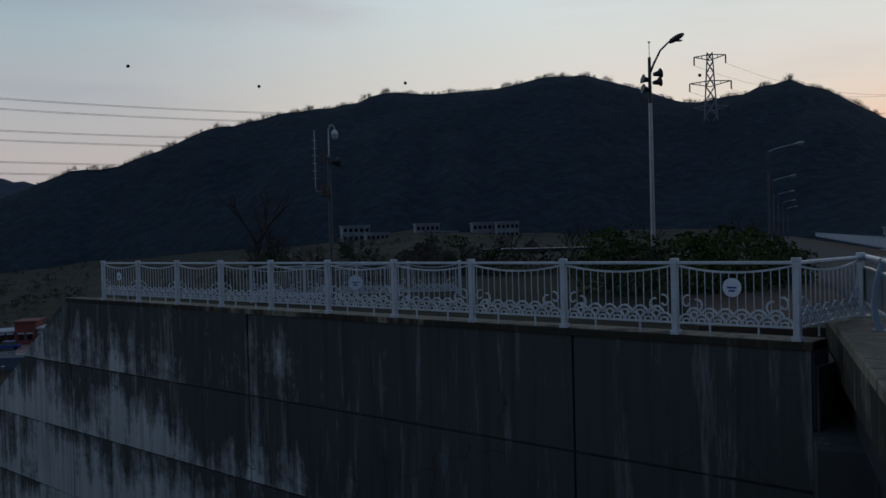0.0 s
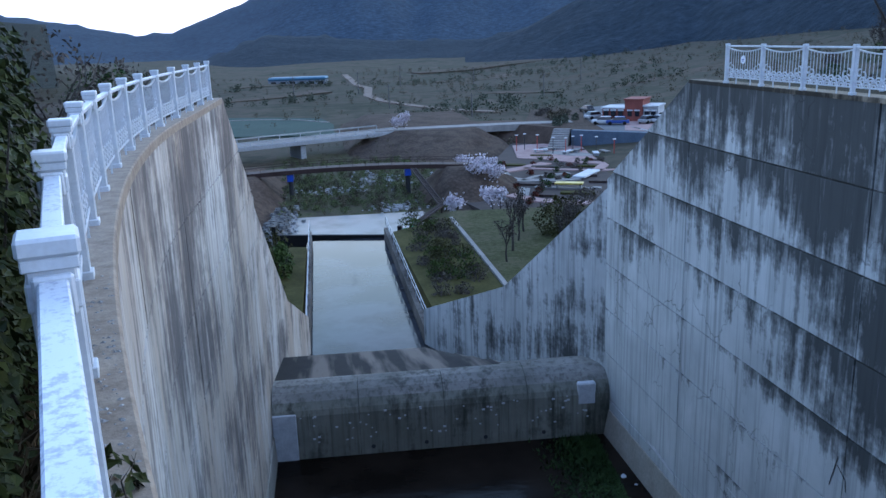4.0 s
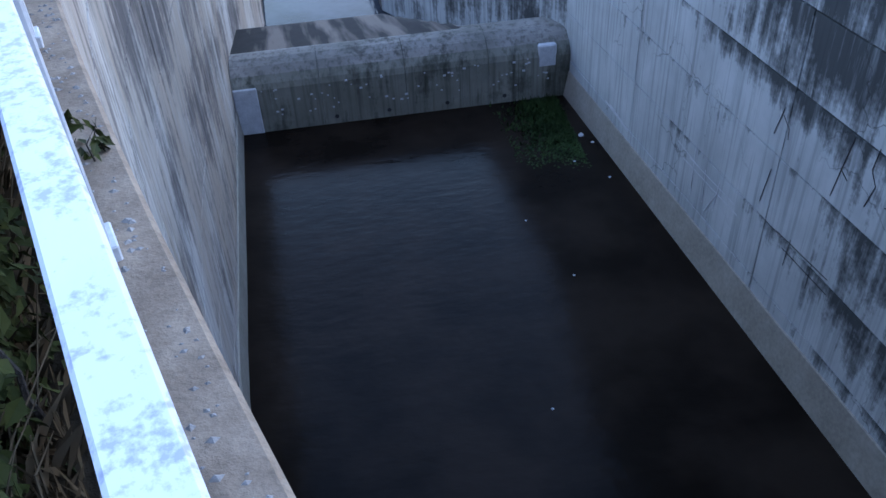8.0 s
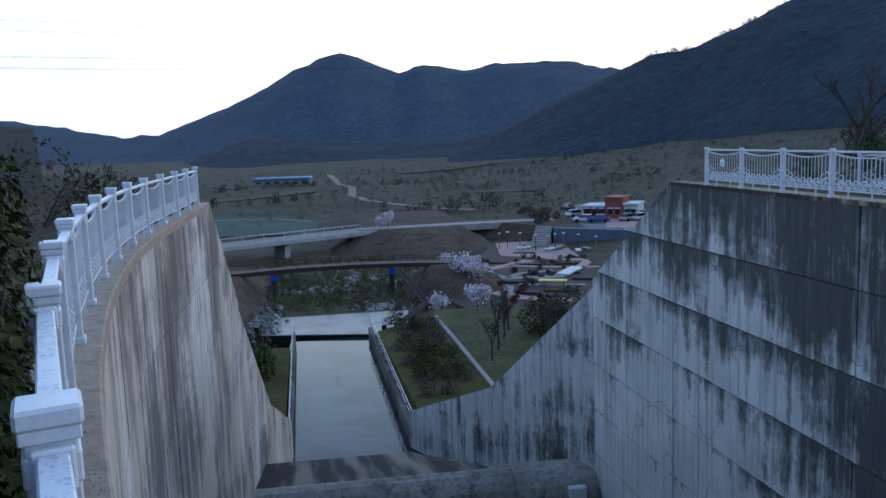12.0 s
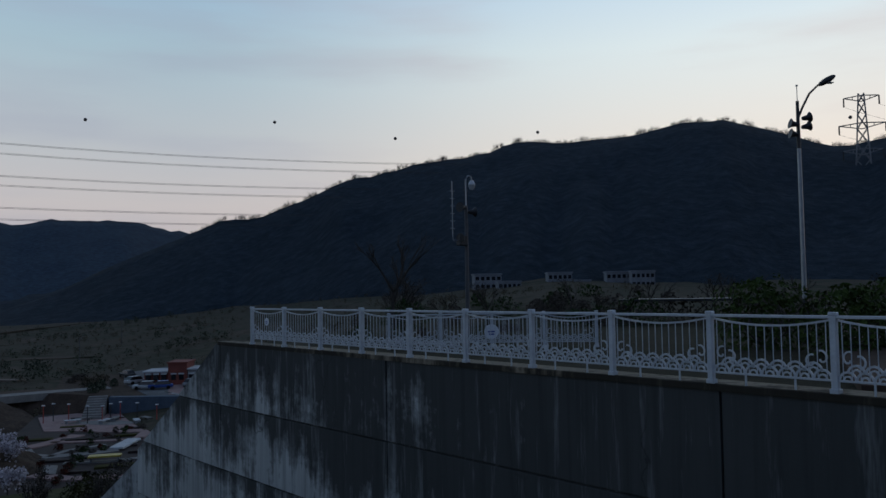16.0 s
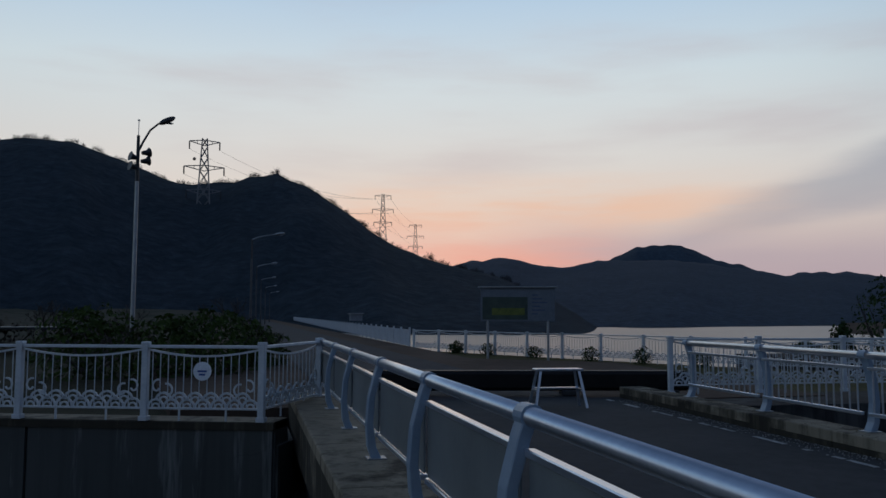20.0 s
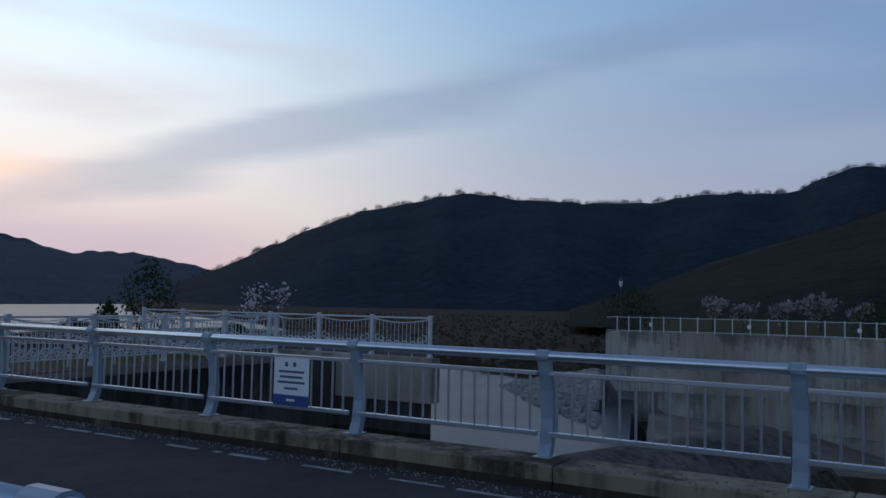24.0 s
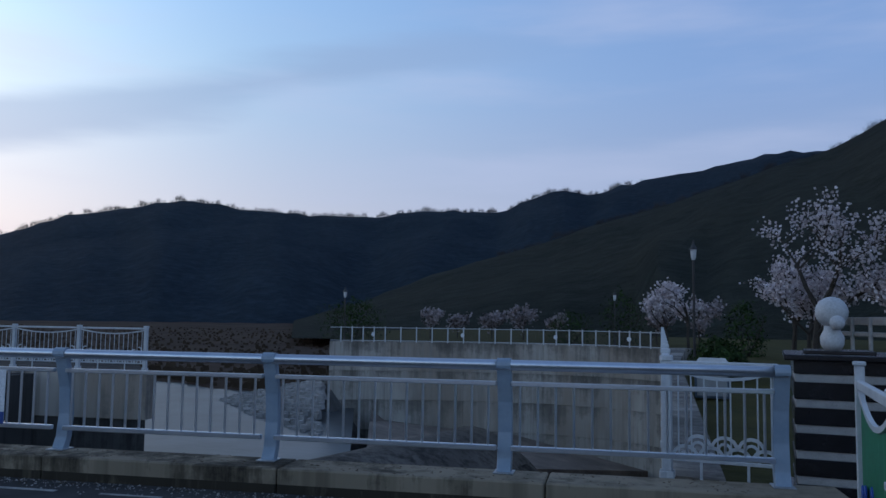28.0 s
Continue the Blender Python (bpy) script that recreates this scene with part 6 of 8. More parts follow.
tree("magnolia_tree", p.x, p.y, -0.3, 2.5, BLOSSOM, "small tree with sparse white blossom", 190, per=2, size=0.06, spread=0.1, levels=3)

turn_upstream([ob for ob in bpy.data.objects if ob not in built])

# bushes and bare tree behind the right fence
for k, (az, d, w, h) in enumerate(((-58.6, 27, 3.6, 1.95), (-63.5, 25, 3.0, 1.75), (-66.2, 26, 3.6, 1.85), (-68.6, 29, 2.4, 1.5))):
    p = polar(az, d, 0)
    bush("evergreen_bush", p.x, p.y, -0.3, w, h, LEAF_PARK, "rounded dark green bush in the park", 200 + k, n=1500, size=0.09, group="bushes in the park")
p = polar(-34.0, 44, 0)
tree("bare_tree", p.x, p.y, -0.4, 5.2, None, "leafless tree with upright limbs", 210, wide=0.45, levels=4)
rng = random.Random(5)
for k in range(26):
    az, d = rng.uniform(-68, -33), rng.uniform(48, 75)
    p = polar(az, d, 0)
    tree("bare_tree", p.x, p.y, -1.2, rng.uniform(2.2, 4.2), TWIG if k % 2 else None, "leafless brown scrub tree", 220 + k, per=2, size=0.05, wide=0.8, levels=3, group="scrub behind the park")
for k in range(16):
    az, d = rng.uniform(-62, -34), rng.uniform(36, 60)
    p = polar(az, d, 0)
    bush("scrub_bush", p.x, p.y, -0.6, rng.uniform(2, 4), rng.uniform(0.9, 1.8), TWIG if k % 3 else LEAF_BUSH, "low brown scrub bush", 260 + k, n=420, size=0.10, group="scrub behind the park")

# ivy-covered shrub beside the left fence, close to the bridge's end
def ivy(x, y, z, w, d, h, seed, n, label):
    rng = random.Random(seed)
    t = thing("ivy_bush", x, y, z, 19, label, "bush", "ivy beside the fence")
    bm = bmesh.new()
    for k in range(26):
        px, py = rng.uniform(-w / 2, w / 2) * 0.8, rng.uniform(-d / 2, d / 2) * 0.9
        pts = [Vector((px, py, 0))]
        for q in range(6):
            pts.append(pts[-1] + Vector((rng.uniform(-0.05, 0.06), rng.uniform(-0.06, 0.06), h / 8.5)))
        tube(bm, pts, [0.014, 0.012, 0.01, 0.008, 0.006, 0.005, 0.003], 5, caps=False)
    tagged(part("woody_core", bm, BARK, t), kind="stuff")
    verts, faces = [], []
    for k in range(n):
        px, py, pz = rng.uniform(-w / 2, w / 2), rng.uniform(-d / 2, d / 2), h * rng.random() ** 0.8
        lump = 0.5 + 0.5 * noise.noise((px * 1.6 + seed, py * 1.6, pz * 1.6))
        if rng.random() < 0.55 and abs(px) < w * 0.3 and pz < h * 0.85:
            px = math.copysign(w * rng.uniform(0.32, 0.5), px)
        px *= 0.72 + 0.45 * lump
        pz *= 0.75 + 0.3 * lump
        c = Vector((px, py, pz))
        nrm = (Vector((0.9 if px > 0 else -0.5, 0, 0.75)) + Vector([rng.uniform(-0.7, 0.7) for _ in range(3)])).normalized()
        u = nrm.orthogonal().normalized()
        v = nrm.cross(u)
        a = rng.uniform(0, 6.283)
        u, v = u * math.cos(a) + v * math.sin(a), v * math.cos(a) - u * math.sin(a)
        s = rng.uniform(0.017, 0.038)
        i = len(verts)
        dip = nrm * s * 0.22
        verts += [tuple(c - u * s), tuple(c - u * s * 0.2 + v * s * 0.72 + dip), tuple(c + u * s * 1.15), tuple(c - u * s * 0.2 - v * s * 0.72 + dip), tuple(c - u * s * 0.1 - dip * 0.4)]
        faces += [(i, i + 4, i + 1), (i + 1, i + 4, i + 2), (i + 2, i + 4, i + 3), (i + 3, i + 4, i)]
    raw("foliage", verts, faces, LEAF, t)
    return t


ivy(-2.12, 2.5, -0.03, 1.3, 2.6, 1.62, 7, 14000, "dense green ivy bush growing against the white fence")
ivy(-2.75, 4.2, -0.03, 1.6, 2.6, 2.0, 8, 11000, "tall dense ivy bush growing behind the white fence")
ivy(-1.55, 0.95, -0.03, 0.95, 1.5, 0.7, 9, 4200, "low ivy and weeds on the dry bank")

ivy(-1.68, 1.85, -0.03, 0.75, 1.5, 0.85, 10, 5200, "ivy creeping up to the foot of the white fence")
ivy(-1.36, 0.55, -0.03, 0.6, 1.1, 0.4, 12, 1700, "low ivy and weeds on the dry bank")

# dry grass and litter on the bank under the fence
rng = random.Random(71)
verts, faces = [], []
for k in range(9500):
    y = rng.uniform(-0.6, 5.0)
    x = left_edge(y) - 0.44 - abs(rng.gauss(0, 0.7))
    h, a = rng.uniform(0.04, 0.20), rng.uniform(0, 6.283)
    bend = Vector((math.cos(a), math.sin(a), 0)) * h * rng.uniform(0.3, 1.1)
    w = Vector((-math.sin(a), math.cos(a), 0)) * 0.004
    p = Vector((x, y, -0.02))
    i = len(verts)
    verts += [tuple(p - w), tuple(p + w), tuple(p + bend * 0.5 + w + Vector((0, 0, h * 0.7))), tuple(p + bend + Vector((0, 0, h)))]
    faces += [(i, i + 1, i + 2), (i, i + 2, i + 3)]
tagged(raw("dry_grass", verts, faces, STRAW), "dry straw-coloured grass on the bank", "grass", "", "stuff")
verts, faces = [], []
for k in range(420):
    y = rng.uniform(-0.6, 6.0)
    x = left_edge(y) - rng.uniform(0.03, 0.38)
    s, a = rng.uniform(0.004, 0.016), rng.uniform(0, 6.283)
    i = len(verts)
    for q in range(4):
        verts.append((x + s * math.cos(a + q * 1.57) * (1.6 if q % 2 else 1), y + s * math.sin(a + q * 1.57), 0.012))
    verts.append((x, y, 0.012 + s * 0.7))
    faces += [(i + q, i + (q + 1) % 4, i + 4) for q in range(4)]
tagged(raw("coping_grit", verts, faces, ROCK), "grit and crumbs lying on the coping", "gravel", "", "stuff")
bush("weed", left_edge(2.83) - 0.16, 2.83, 0.0, 0.26, 0.16, LEAF, "small green weed growing on the coping", 75, n=60, size=0.04, category="weed")
# growth and pebbles at the corner of the pool
rng = random.Random(81)
verts, faces = [], []
for k in range(3800):
    t, s2 = rng.random() ** 0.7, rng.gauss(0, 1)
    x = right_edge(32) - 0.8 - abs(s2) * 1.3 * (1 - 0.3 * t) - (1 - t) * 0.2
    y = SILL_Y - 0.1 - (1 - t) * 5.5 - abs(rng.gauss(0, 0.4))
    if x < 6.8:
        continue
    h, a = rng.uniform(0.05, 0.32) * t, rng.uniform(0, 6.283)
    p = Vector((x, y, POOL_Z))
    w = Vector((-math.sin(a), math.cos(a), 0)) * 0.05
    i = len(verts)
    verts += [tuple(p - w), tuple(p + w), tuple(p + Vector((math.cos(a) * 0.12, math.sin(a) * 0.12, h + 0.03)))]
    faces.append((i, i + 1, i + 2))
tagged(raw("water_weed", verts, faces, LEAF_BUSH), "dark green weed growing in the corner of the pool", "weed", "", "stuff")
for k, (x, y, s) in enumerate(((10.1, 29.6, 0.16), (10.4, 28.9, 0.09), (9.2, 27.6, 0.07), (4.64, 14.9, 0.05), (7.0, 20.5, 0.05), (8.6, 30.5, 0.08), (10.2, 26.1, 0.06), (6.2, 24.0, 0.05))):
    bm = bmesh.new()
    bmesh.ops.create_icosphere(bm, subdivisions=1, radius=s)
    for v in bm.verts:
        v.co *= rng.uniform(0.75, 1.2)
        v.co.z *= 0.5
    ob = part("floating_litter", bm, PATCH)
    ob.matrix_basis = pose(x, y, POOL_Z + 0.01)
    tagged(ob, "small pale piece of litter on the dark water", "litter", "litter in the pool")

# dead brown stalks tangled on the bank below the fence
rng = random.Random(77)
bm = bmesh.new()
for k in range(900):
    y = rng.uniform(-0.6, 2.6)
    x = left_edge(y) - 0.50 - abs(rng.gauss(0, 0.45))
    a, l = rng.uniform(1.2, 5.0), rng.uniform(0.2, 0.6)
    d = Vector((math.cos(a), math.sin(a), 0))
    p = Vector((x, y, -0.02))
    tube(bm, [p, p + d * l * 0.4 + Vector((0, 0, rng.uniform(0.08, 0.3))), p + d * l + Vector((0, 0, rng.uniform(-0.02, 0.35)))], [0.0045, 0.0035, 0.0015], 4, caps=False)
tagged(part("dead_stalks", bm, STRAW), "tangle of dead brown stalks on the bank", "stalks", "", "stuff")
# brown scrub on the left bank behind the fence
for k in range(12):
    x, y = rng.uniform(-15, -6.4), rng.uniform(13, 27)
    bush("scrub_bush", x, y, -0.15, rng.uniform(2, 3.6), rng.uniform(1.0, 2.1), TWIG if k % 4 else LEAF_BUSH, "brown winter scrub on the bank", 600 + k, n=520, size=0.07, group="scrub on the left bank")

# ---------- right bank: park, lamps, masts ----------
pts = [polar(-31.5 - 3.9 * k, 24.6 + 0.0 * k, 0) for k in range(5)]
fence_line([(p.x + 2.2, p.y + 1.5) for p in pts], -0.3, "fence behind the park path", FL)


def notice_disc(x, y, z, rz, r=0.14):
    d = thing("fence_disc", x, y, z, rz, "round white notice disc with dark bars on the fence", "sign", "round notices")
    part("disc", tube(bmesh.new(), [(0, -0.012, 0), (0, 0, 0)], r, 20), SIGN_WHITE, d)
    bm = bmesh.new()
    box(bm, -r * 0.5, r * 0.5, -0.016, -0.012, -r * 0.1, r * 0.1)
    box(bm, -r * 0.35, r * 0.35, -0.016, -0.012, -r * 0.45, -r * 0.25)
    part("print", bm, SIGN_BLUE, d)
    return d


(xa, ya), (xb, yb) = R_PTS[0], R_PTS[1]
notice_disc(xa * 0.5 + xb * 0.5 - 0.03, (ya + yb) / 2, 0.74, -87)
(xa, ya), (xb, yb) = R_PTS[9], R_PTS[10]
notice_disc(xa * 0.5 + xb * 0.5 - 0.03, (ya + yb) / 2, 0.72, -87, 0.12)
notice_disc(14.9, 17.2, 0.45, -45, 0.2)


def street_lamp(x, y, z, h, rz, label, bits=True, group=""):
    arm_mat = DARK_STEEL if bits else STEEL
    l = thing("street_lamp", x, y, z, rz, label, "street lamp", group)
    part("base", tube(bmesh.new(), [(0, 0, 0), (0, 0, 0.9), (0, 0, 1.5)], [0.13, 0.12, 0.085], 12), DARK_STEEL, l)
    part("pole", tube(bmesh.new(), [(0, 0, 1.5), (0, 0, h * 0.78)], [0.075, 0.06], 12), STEEL if bits else DULL_STEEL, l)
    part("upper_pole", tube(bmesh.new(), [(0, 0, h * 0.78), (0, 0, h * 0.97)], [0.062, 0.05], 12), DARK_STEEL, l)
    pp = [(0.0, 0, h * 0.90), (0.16, 0, h * 0.945), (0.40, 0, h * 1.0), (0.70, 0, h * 1.035)] if bits else [(0.0, 0, h * 0.965), (0.3, 0, h * 0.985), (0.70, 0, h * 1.0), (1.5, 0, h * 1.02)]
    hx = 0.98 if bits else 1.75
    part("arm", tube(bmesh.new(), pp, [0.04, 0.038, 0.034, 0.03], 8), arm_mat, l)
    bm = bmesh.new()
    bmesh.ops.create_uvsphere(bm, u_segments=16, v_segments=10, radius=1.0, matrix=Matrix.Translation((hx, 0, h * (1.052 if bits else 1.025))) @ Matrix.Rotation(radians(-30 if bits else -10), 4, "Y") @ Matrix.Diagonal((0.33, 0.16, 0.10, 1)))
    head = part("lamp_head", bm, arm_mat, l, smooth=True)
    part("diffuser", boxed(hx - 0.2, hx + 0.2, -0.1, 0.1, -0.095, -0.07, 0.02, Matrix.Translation((0, 0, h * (1.052 if bits else 1.025)))), PALE_GLASS, head)
    if bits:
        part("antenna", tube(bmesh.new(), [(0, 0, h * 0.97), (0, 0, h * 1.03)], 0.012, 6), STEEL, l)
        part("antenna_tip", tube(bmesh.new(), [(0, 0, h * 1.03), (0, 0, h * 1.036)], 0.04, 8), STEEL, l)
        for k, (dx, dz, s) in enumerate(((0.3, 0.90, 1), (0.28, 0.865, 1), (-0.16, 0.875, -1), (-0.16, 0.835, -1))):
            bm = bmesh.new()
            tube(bm, [(dx - s * 0.16, 0, h * dz), (dx + s * 0.02, 0, h * dz + 0.03), (dx + s * 0.1, 0, h * dz + 0.05)], [0.06, 0.10, 0.17], 10)
            part("horn_speaker", bm, DARK_STEEL, l, "grey horn loudspeaker")
    return l


street_lamp(25.4, 14.1, -0.35, 8.1, -37, "tall steel street lamp with horn loudspeakers and an antenna")
for k, d in enumerate((55, 86, 118, 152, 190)):
    p = polar(-68.2 - 0.28 * k, d, 0)
    street_lamp(p.x, p.y, -0.1, 6.8, -75, "street lamp along the dam crest road", False, "street lamps on the dam crest")

mast = thing("camera_mast", 15.7, 19.2, -0.3, 0, "slim steel mast with a dome camera and loudspeakers", "mast")
part("pole", tube(bmesh.new(), [(0, 0, 0), (0, 0, 4.4)], [0.07, 0.05], 10), DULL_STEEL, mast)
part("collar", tube(bmesh.new(), [(0, 0, 1.15), (0, 0, 1.3)], 0.11, 10), DARK_STEEL, mast)
pp = [(0, 0, 4.4), (0, 0, 5.15)] + [(0.11 - 0.11 * math.cos(a), -0.02, 5.15 + 0.16 * math.sin(a)) for a in span(0.3, 3.14, 7)]
part("crook", tube(bmesh.new(), pp, 0.022, 8), STEEL, mast)
bm = bmesh.new()
tube(bm, [(0.22, -0.02, 5.17), (0.22, -0.02, 5.08), (0.22, -0.02, 4.98)], [0.05, 0.10, 0.10], 12)
bmesh.ops.create_uvsphere(bm, u_segments=12, v_segments=8, radius=0.08, matrix=Matrix.Translation((0.22, -0.02, 4.96)))
part("dome_camera", bm, WHITE, mast, "white dome camera", smooth=True)
for s, zz in ((-1, 4.34), (1, 4.22), (-1, 3.42)):
    bm = bmesh.new()
    tube(bm, [(s * 0.06, 0, zz), (s * 0.2, -0.05, zz), (s * 0.3, -0.08, zz)], [0.05, 0.08, 0.15], 10)
    part("horn_speaker", bm, DARK_STEEL, mast, "dark horn loudspeaker")
part("equipment_box", boxed(-0.32, -0.02, -0.1, 0.1, 3.2, 3.5, 0.02), DARK_STEEL, mast)
aerial = part("aerial", tube(bmesh.new(), [(0, 0, 3.35), (-0.5, 0, 3.35), (-0.52, 0, 3.45), (-0.52, 0, 5.1)], 0.014, 6), STEEL, mast, "thin side aerial")
for k in range(6):
    part("dipole", boxed(-0.60, -0.44, -0.008, 0.008, 3.7 + 0.22 * k, 3.715 + 0.22 * k), STEEL, aerial)

# low dark shelter roof behind the bushes
sh = thing("park_shelter", *polar(-53.5, 46, -0.4), -55, "low shelter with a flat dark roof", "shelter")
part("roof", boxed(-3.2, 3.2, -1.6, 1.6, 1.25, 1.37, 0.02), DARK_STEEL, sh)
for sx in (-2.8, 2.8):
    for sy in (-1.3, 1.3):
        part("post", boxed(sx - 0.06, sx + 0.06, sy - 0.06, sy + 0.06, 0, 1.25, 0.01), DARK_STEEL, sh)


def house(name, x, y, z, rz, w, d, storeys, mat, label, flat=True, roof=None, cols=5, group=""):
    t = thing(name, x, y, z, rz, label, "house", group)
    h = 2.9 * storeys
    part("wall", boxed(-w / 2, w / 2, -d / 2, d / 2, -1.5, h, 0.03), mat, t)
    part("roof", boxed(-w / 2 - 0.3, w / 2 + 0.3, -d / 2 - 0.3, d / 2 + 0.3, h, h + (0.45 if flat else 0.3), 0.05), roof or mat, t)
    for s in range(storeys):
        for k in range(cols):
            cx = -w / 2 + w * (k + 0.5) / cols
            win = part("window", boxed(cx - w / cols * 0.32, cx + w / cols * 0.32, -d / 2 - 0.04, -d / 2 + 0.1, s * 2.9 + 0.9, s * 2.9 + 2.2, 0.01), DARK_GLASS, t)
            part("sill", boxed(cx - w / cols * 0.36, cx + w / cols * 0.36, -d / 2 - 0.14, -d / 2 + 0.05, s * 2.9 + 0.8, s * 2.9 + 0.9), WALL_GREY, win)
    part("door", boxed(-w / 2 + 0.6, -w / 2 + 1.5, -d / 2 - 0.05, -d / 2 + 0.1, 0, 2.0), DARK_STEEL, t)
    return t


for k, (az, d, w, s, z) in enumerate(((-40.3, 215, 10, 2, 0.4), (-41.8, 205, 8, 1, 0.8), (-45.3, 210, 8.5, 2, 1.2), (-46.8, 208, 6, 1, 0.6), (-49.3, 215, 9, 2, 1.4), (-50.9, 210, 8, 2, 1.0))):
    p = polar(az, d * 1.42, max(z, 1.4))
    house("village_house", *p, az + 8, w, 8, s, HOUSE_WALL, "pale flat-roofed village house", cols=5, group="village houses")
# tree belt before the village
for k in range(34):
    az, d = rng.uniform(-60, -30), rng.uniform(120, 190)
    p = polar(az, d, 0)
    bush("orchard_bush", p.x, p.y, land(p.x, p.y) - 0.3, rng.uniform(3, 7), rng.uniform(2, 4), LEAF_BUSH if k % 2 else TWIG, "dark shrub below the village", 300 + k, n=170, size=0.4, group="shrubs below the village")

# ---------- end of the bridge: barrier, step, billboard, lake fence ----------
bar = thing("black_barrier", *bridge(18.3, -1.3, -0.1), 100.5, "long low black rubber-covered barrier across the road's end", "barrier")
part("body", boxed(-0.2, 7.2, -0.18, 0.18, 0.10, 0.52, 0.07), BLACK_RUBBER, bar)
for x in (0.2, 2.4, 4.6, 6.8):
    part("foot", boxed(x - 0.15, x + 0.15, -0.22, 0.22, 0, 0.12, 0.02), DARK_STEEL, bar)
st = thing("step_stool", 15.75, 0.25, ROAD_Z, 108, "aluminium step stool standing on the asphalt", "stool")
part("tread", boxed(-0.44, 0.44, -0.16, 0.16, 0.66, 0.70, 0.01), ALU, st)
for sx in (-1, 1):
    for sy in (-1, 1):
        bm = bmesh.new()
        ribbon(bm, [(sx * 0.36, sy * 0.12, 0.66), (sx * 0.48, sy * 0.22, 0.0)], 0.045, 0.03)
        part("leg", bm, ALU, st)
    part("side_brace", boxed(sx * 0.43 - 0.015, sx * 0.43 + 0.015, -0.17, 0.17, 0.30, 0.335), ALU, st)
part("lower_tread", boxed(-0.40, 0.40, -0.19, -0.05, 0.32, 0.35, 0.006), ALU, st)

bb = thing("billboard", 35.6, 2.2, -0.35, -85.8, "information billboard with a landscape picture on two posts", "billboard")
for s in (-1, 1):
    part("post", tube(bmesh.new(), [(s * 1.28, 0, 0), (s * 1.28, 0, 1.75)], 0.055, 10), STEEL, bb)
part("board", boxed(-1.58, 1.58, -0.05, 0.05, 1.68, 3.12, 0.015), SIGN_GREY, bb)
part("hood", boxed(-1.7, 1.7, -0.16, 0.12, 3.12, 3.17, 0.01), STEEL, bb)
pic = part("picture", boxed(-1.5, 0.42, -0.062, -0.05, 1.76, 3.02), PICTURE_DARK, bb, "dark landscape picture")
part("lawn", boxed(-1.1, 0.3, -0.068, -0.062, 1.95, 2.25), PICTURE_GREEN, pic)
part("picture_sky", boxed(-1.5, 0.42, -0.068, -0.062, 2.72, 3.02), SIGN_GREY, pic)
bm = bmesh.new()
for k in range(6):
    box(bm, 0.6, 0.85 + 0.5 * ((k * 7) % 5) / 5, -0.06, -0.05, 2.78 - 0.16 * k, 2.83 - 0.16 * k)
part("print", bm, INK, bb)
L0, L1 = Vector((45.5, 8.6)), Vector((33.3, -4.6))
n = round((L1 - L0).length / 2.2)
LP = [tuple(L0 + (L1 - L0) * k / n) for k in range(n + 1)]
fence_line(LP, -0.35, "fence along the reservoir", FL)
L2 = Vector((27.5, -13.5))
n = round((L2 - L1).length / 2.2)
fence_line([tuple(L1 + (L2 - L1) * k / n) for k in range(n + 1)], -0.35, "fence along the reservoir", FL)
bm = bmesh.new()
prism(bm, [(30, 9), (46.3, 9.2), (34.2, -4.6), (28.3, -14.2), (22, -13), (20, -3)], -9, -0.36)
tagged(part("ground_shore", bm, GRASS), "rough grass along the reservoir fence", "ground", "", "structure")
for k in range(7):
    q = L0.lerp(L1, rng.random())
    bush("shore_bush", q.x - 0.6, q.y - 0.3, -0.36, 0.9, rng.uniform(0.35, 0.7), LEAF_BUSH, "low bush along the reservoir fence", 330 + k, n=220, size=0.06, group="bushes along the reservoir fence")
# pale parapet of the dam crest, panel by panel
par = tagged(new("parapet"), "long pale parapet fence of the dam crest", "parapet", "", "structure")
d = Vector((math.cos(radians(20.6)), math.sin(radians(20.6)), 0))
me_p, me_r = mesh_of("post", boxed(-0.05, 0.05, -0.05, 0.05, 0, 1.15, 0.01), WHITE), None
bm = boxed(0.05, 2.95, -0.03, 0.03, 0.95, 1.02)
box(bm, 0.05, 2.95, -0.015, 0.015, 0.12, 0.95)
me_r = mesh_of("panel", bm, PALE_PANEL)
for k in range(110):
    p = Vector((45.8, 8.9, -0.25)) + d * 3.0 * k
    share("post", me_p, par, pose(*p, 0, 0, 20.6))
    share("panel", me_r, par, pose(*p, 0, 0, 20.6))
hut = thing("gate_house", *polar(-69.9, 330, 0), 20, "small pale control house on the dam crest", "house")
part("wall", boxed(-3, 3, -2, 2, -1, 3.0, 0.05), WALL_WHITE, hut)
part("roof", boxed(-3.4, 3.4, -2.4, 2.4, 3.0, 3.4, 0.05), WALL_GREY, hut)
part("window", boxed(-1, 1, -2.05, -1.95, 1.0, 2.2), DARK_GLASS, hut)
tower = thing("valve_house", *polar(-75.2, 255, -0.15), 20, "small pale valve house on the dam crest", "house")
part("wall", boxed(-2.6, 2.6, -1.8, 1.8, 0, 2.0, 0.05), HOUSE_WALL, tower)
part("roof", boxed(-3.0, 3.0, -2.2, 2.2, 2.0, 2.3, 0.05), WALL_GREY, tower)
for x in (-1.5, 0.0, 1.5):
    part("window", boxed(x - 0.5, x + 0.5, -1.86, -1.75, 0.8, 1.7), DARK_GLASS, tower)


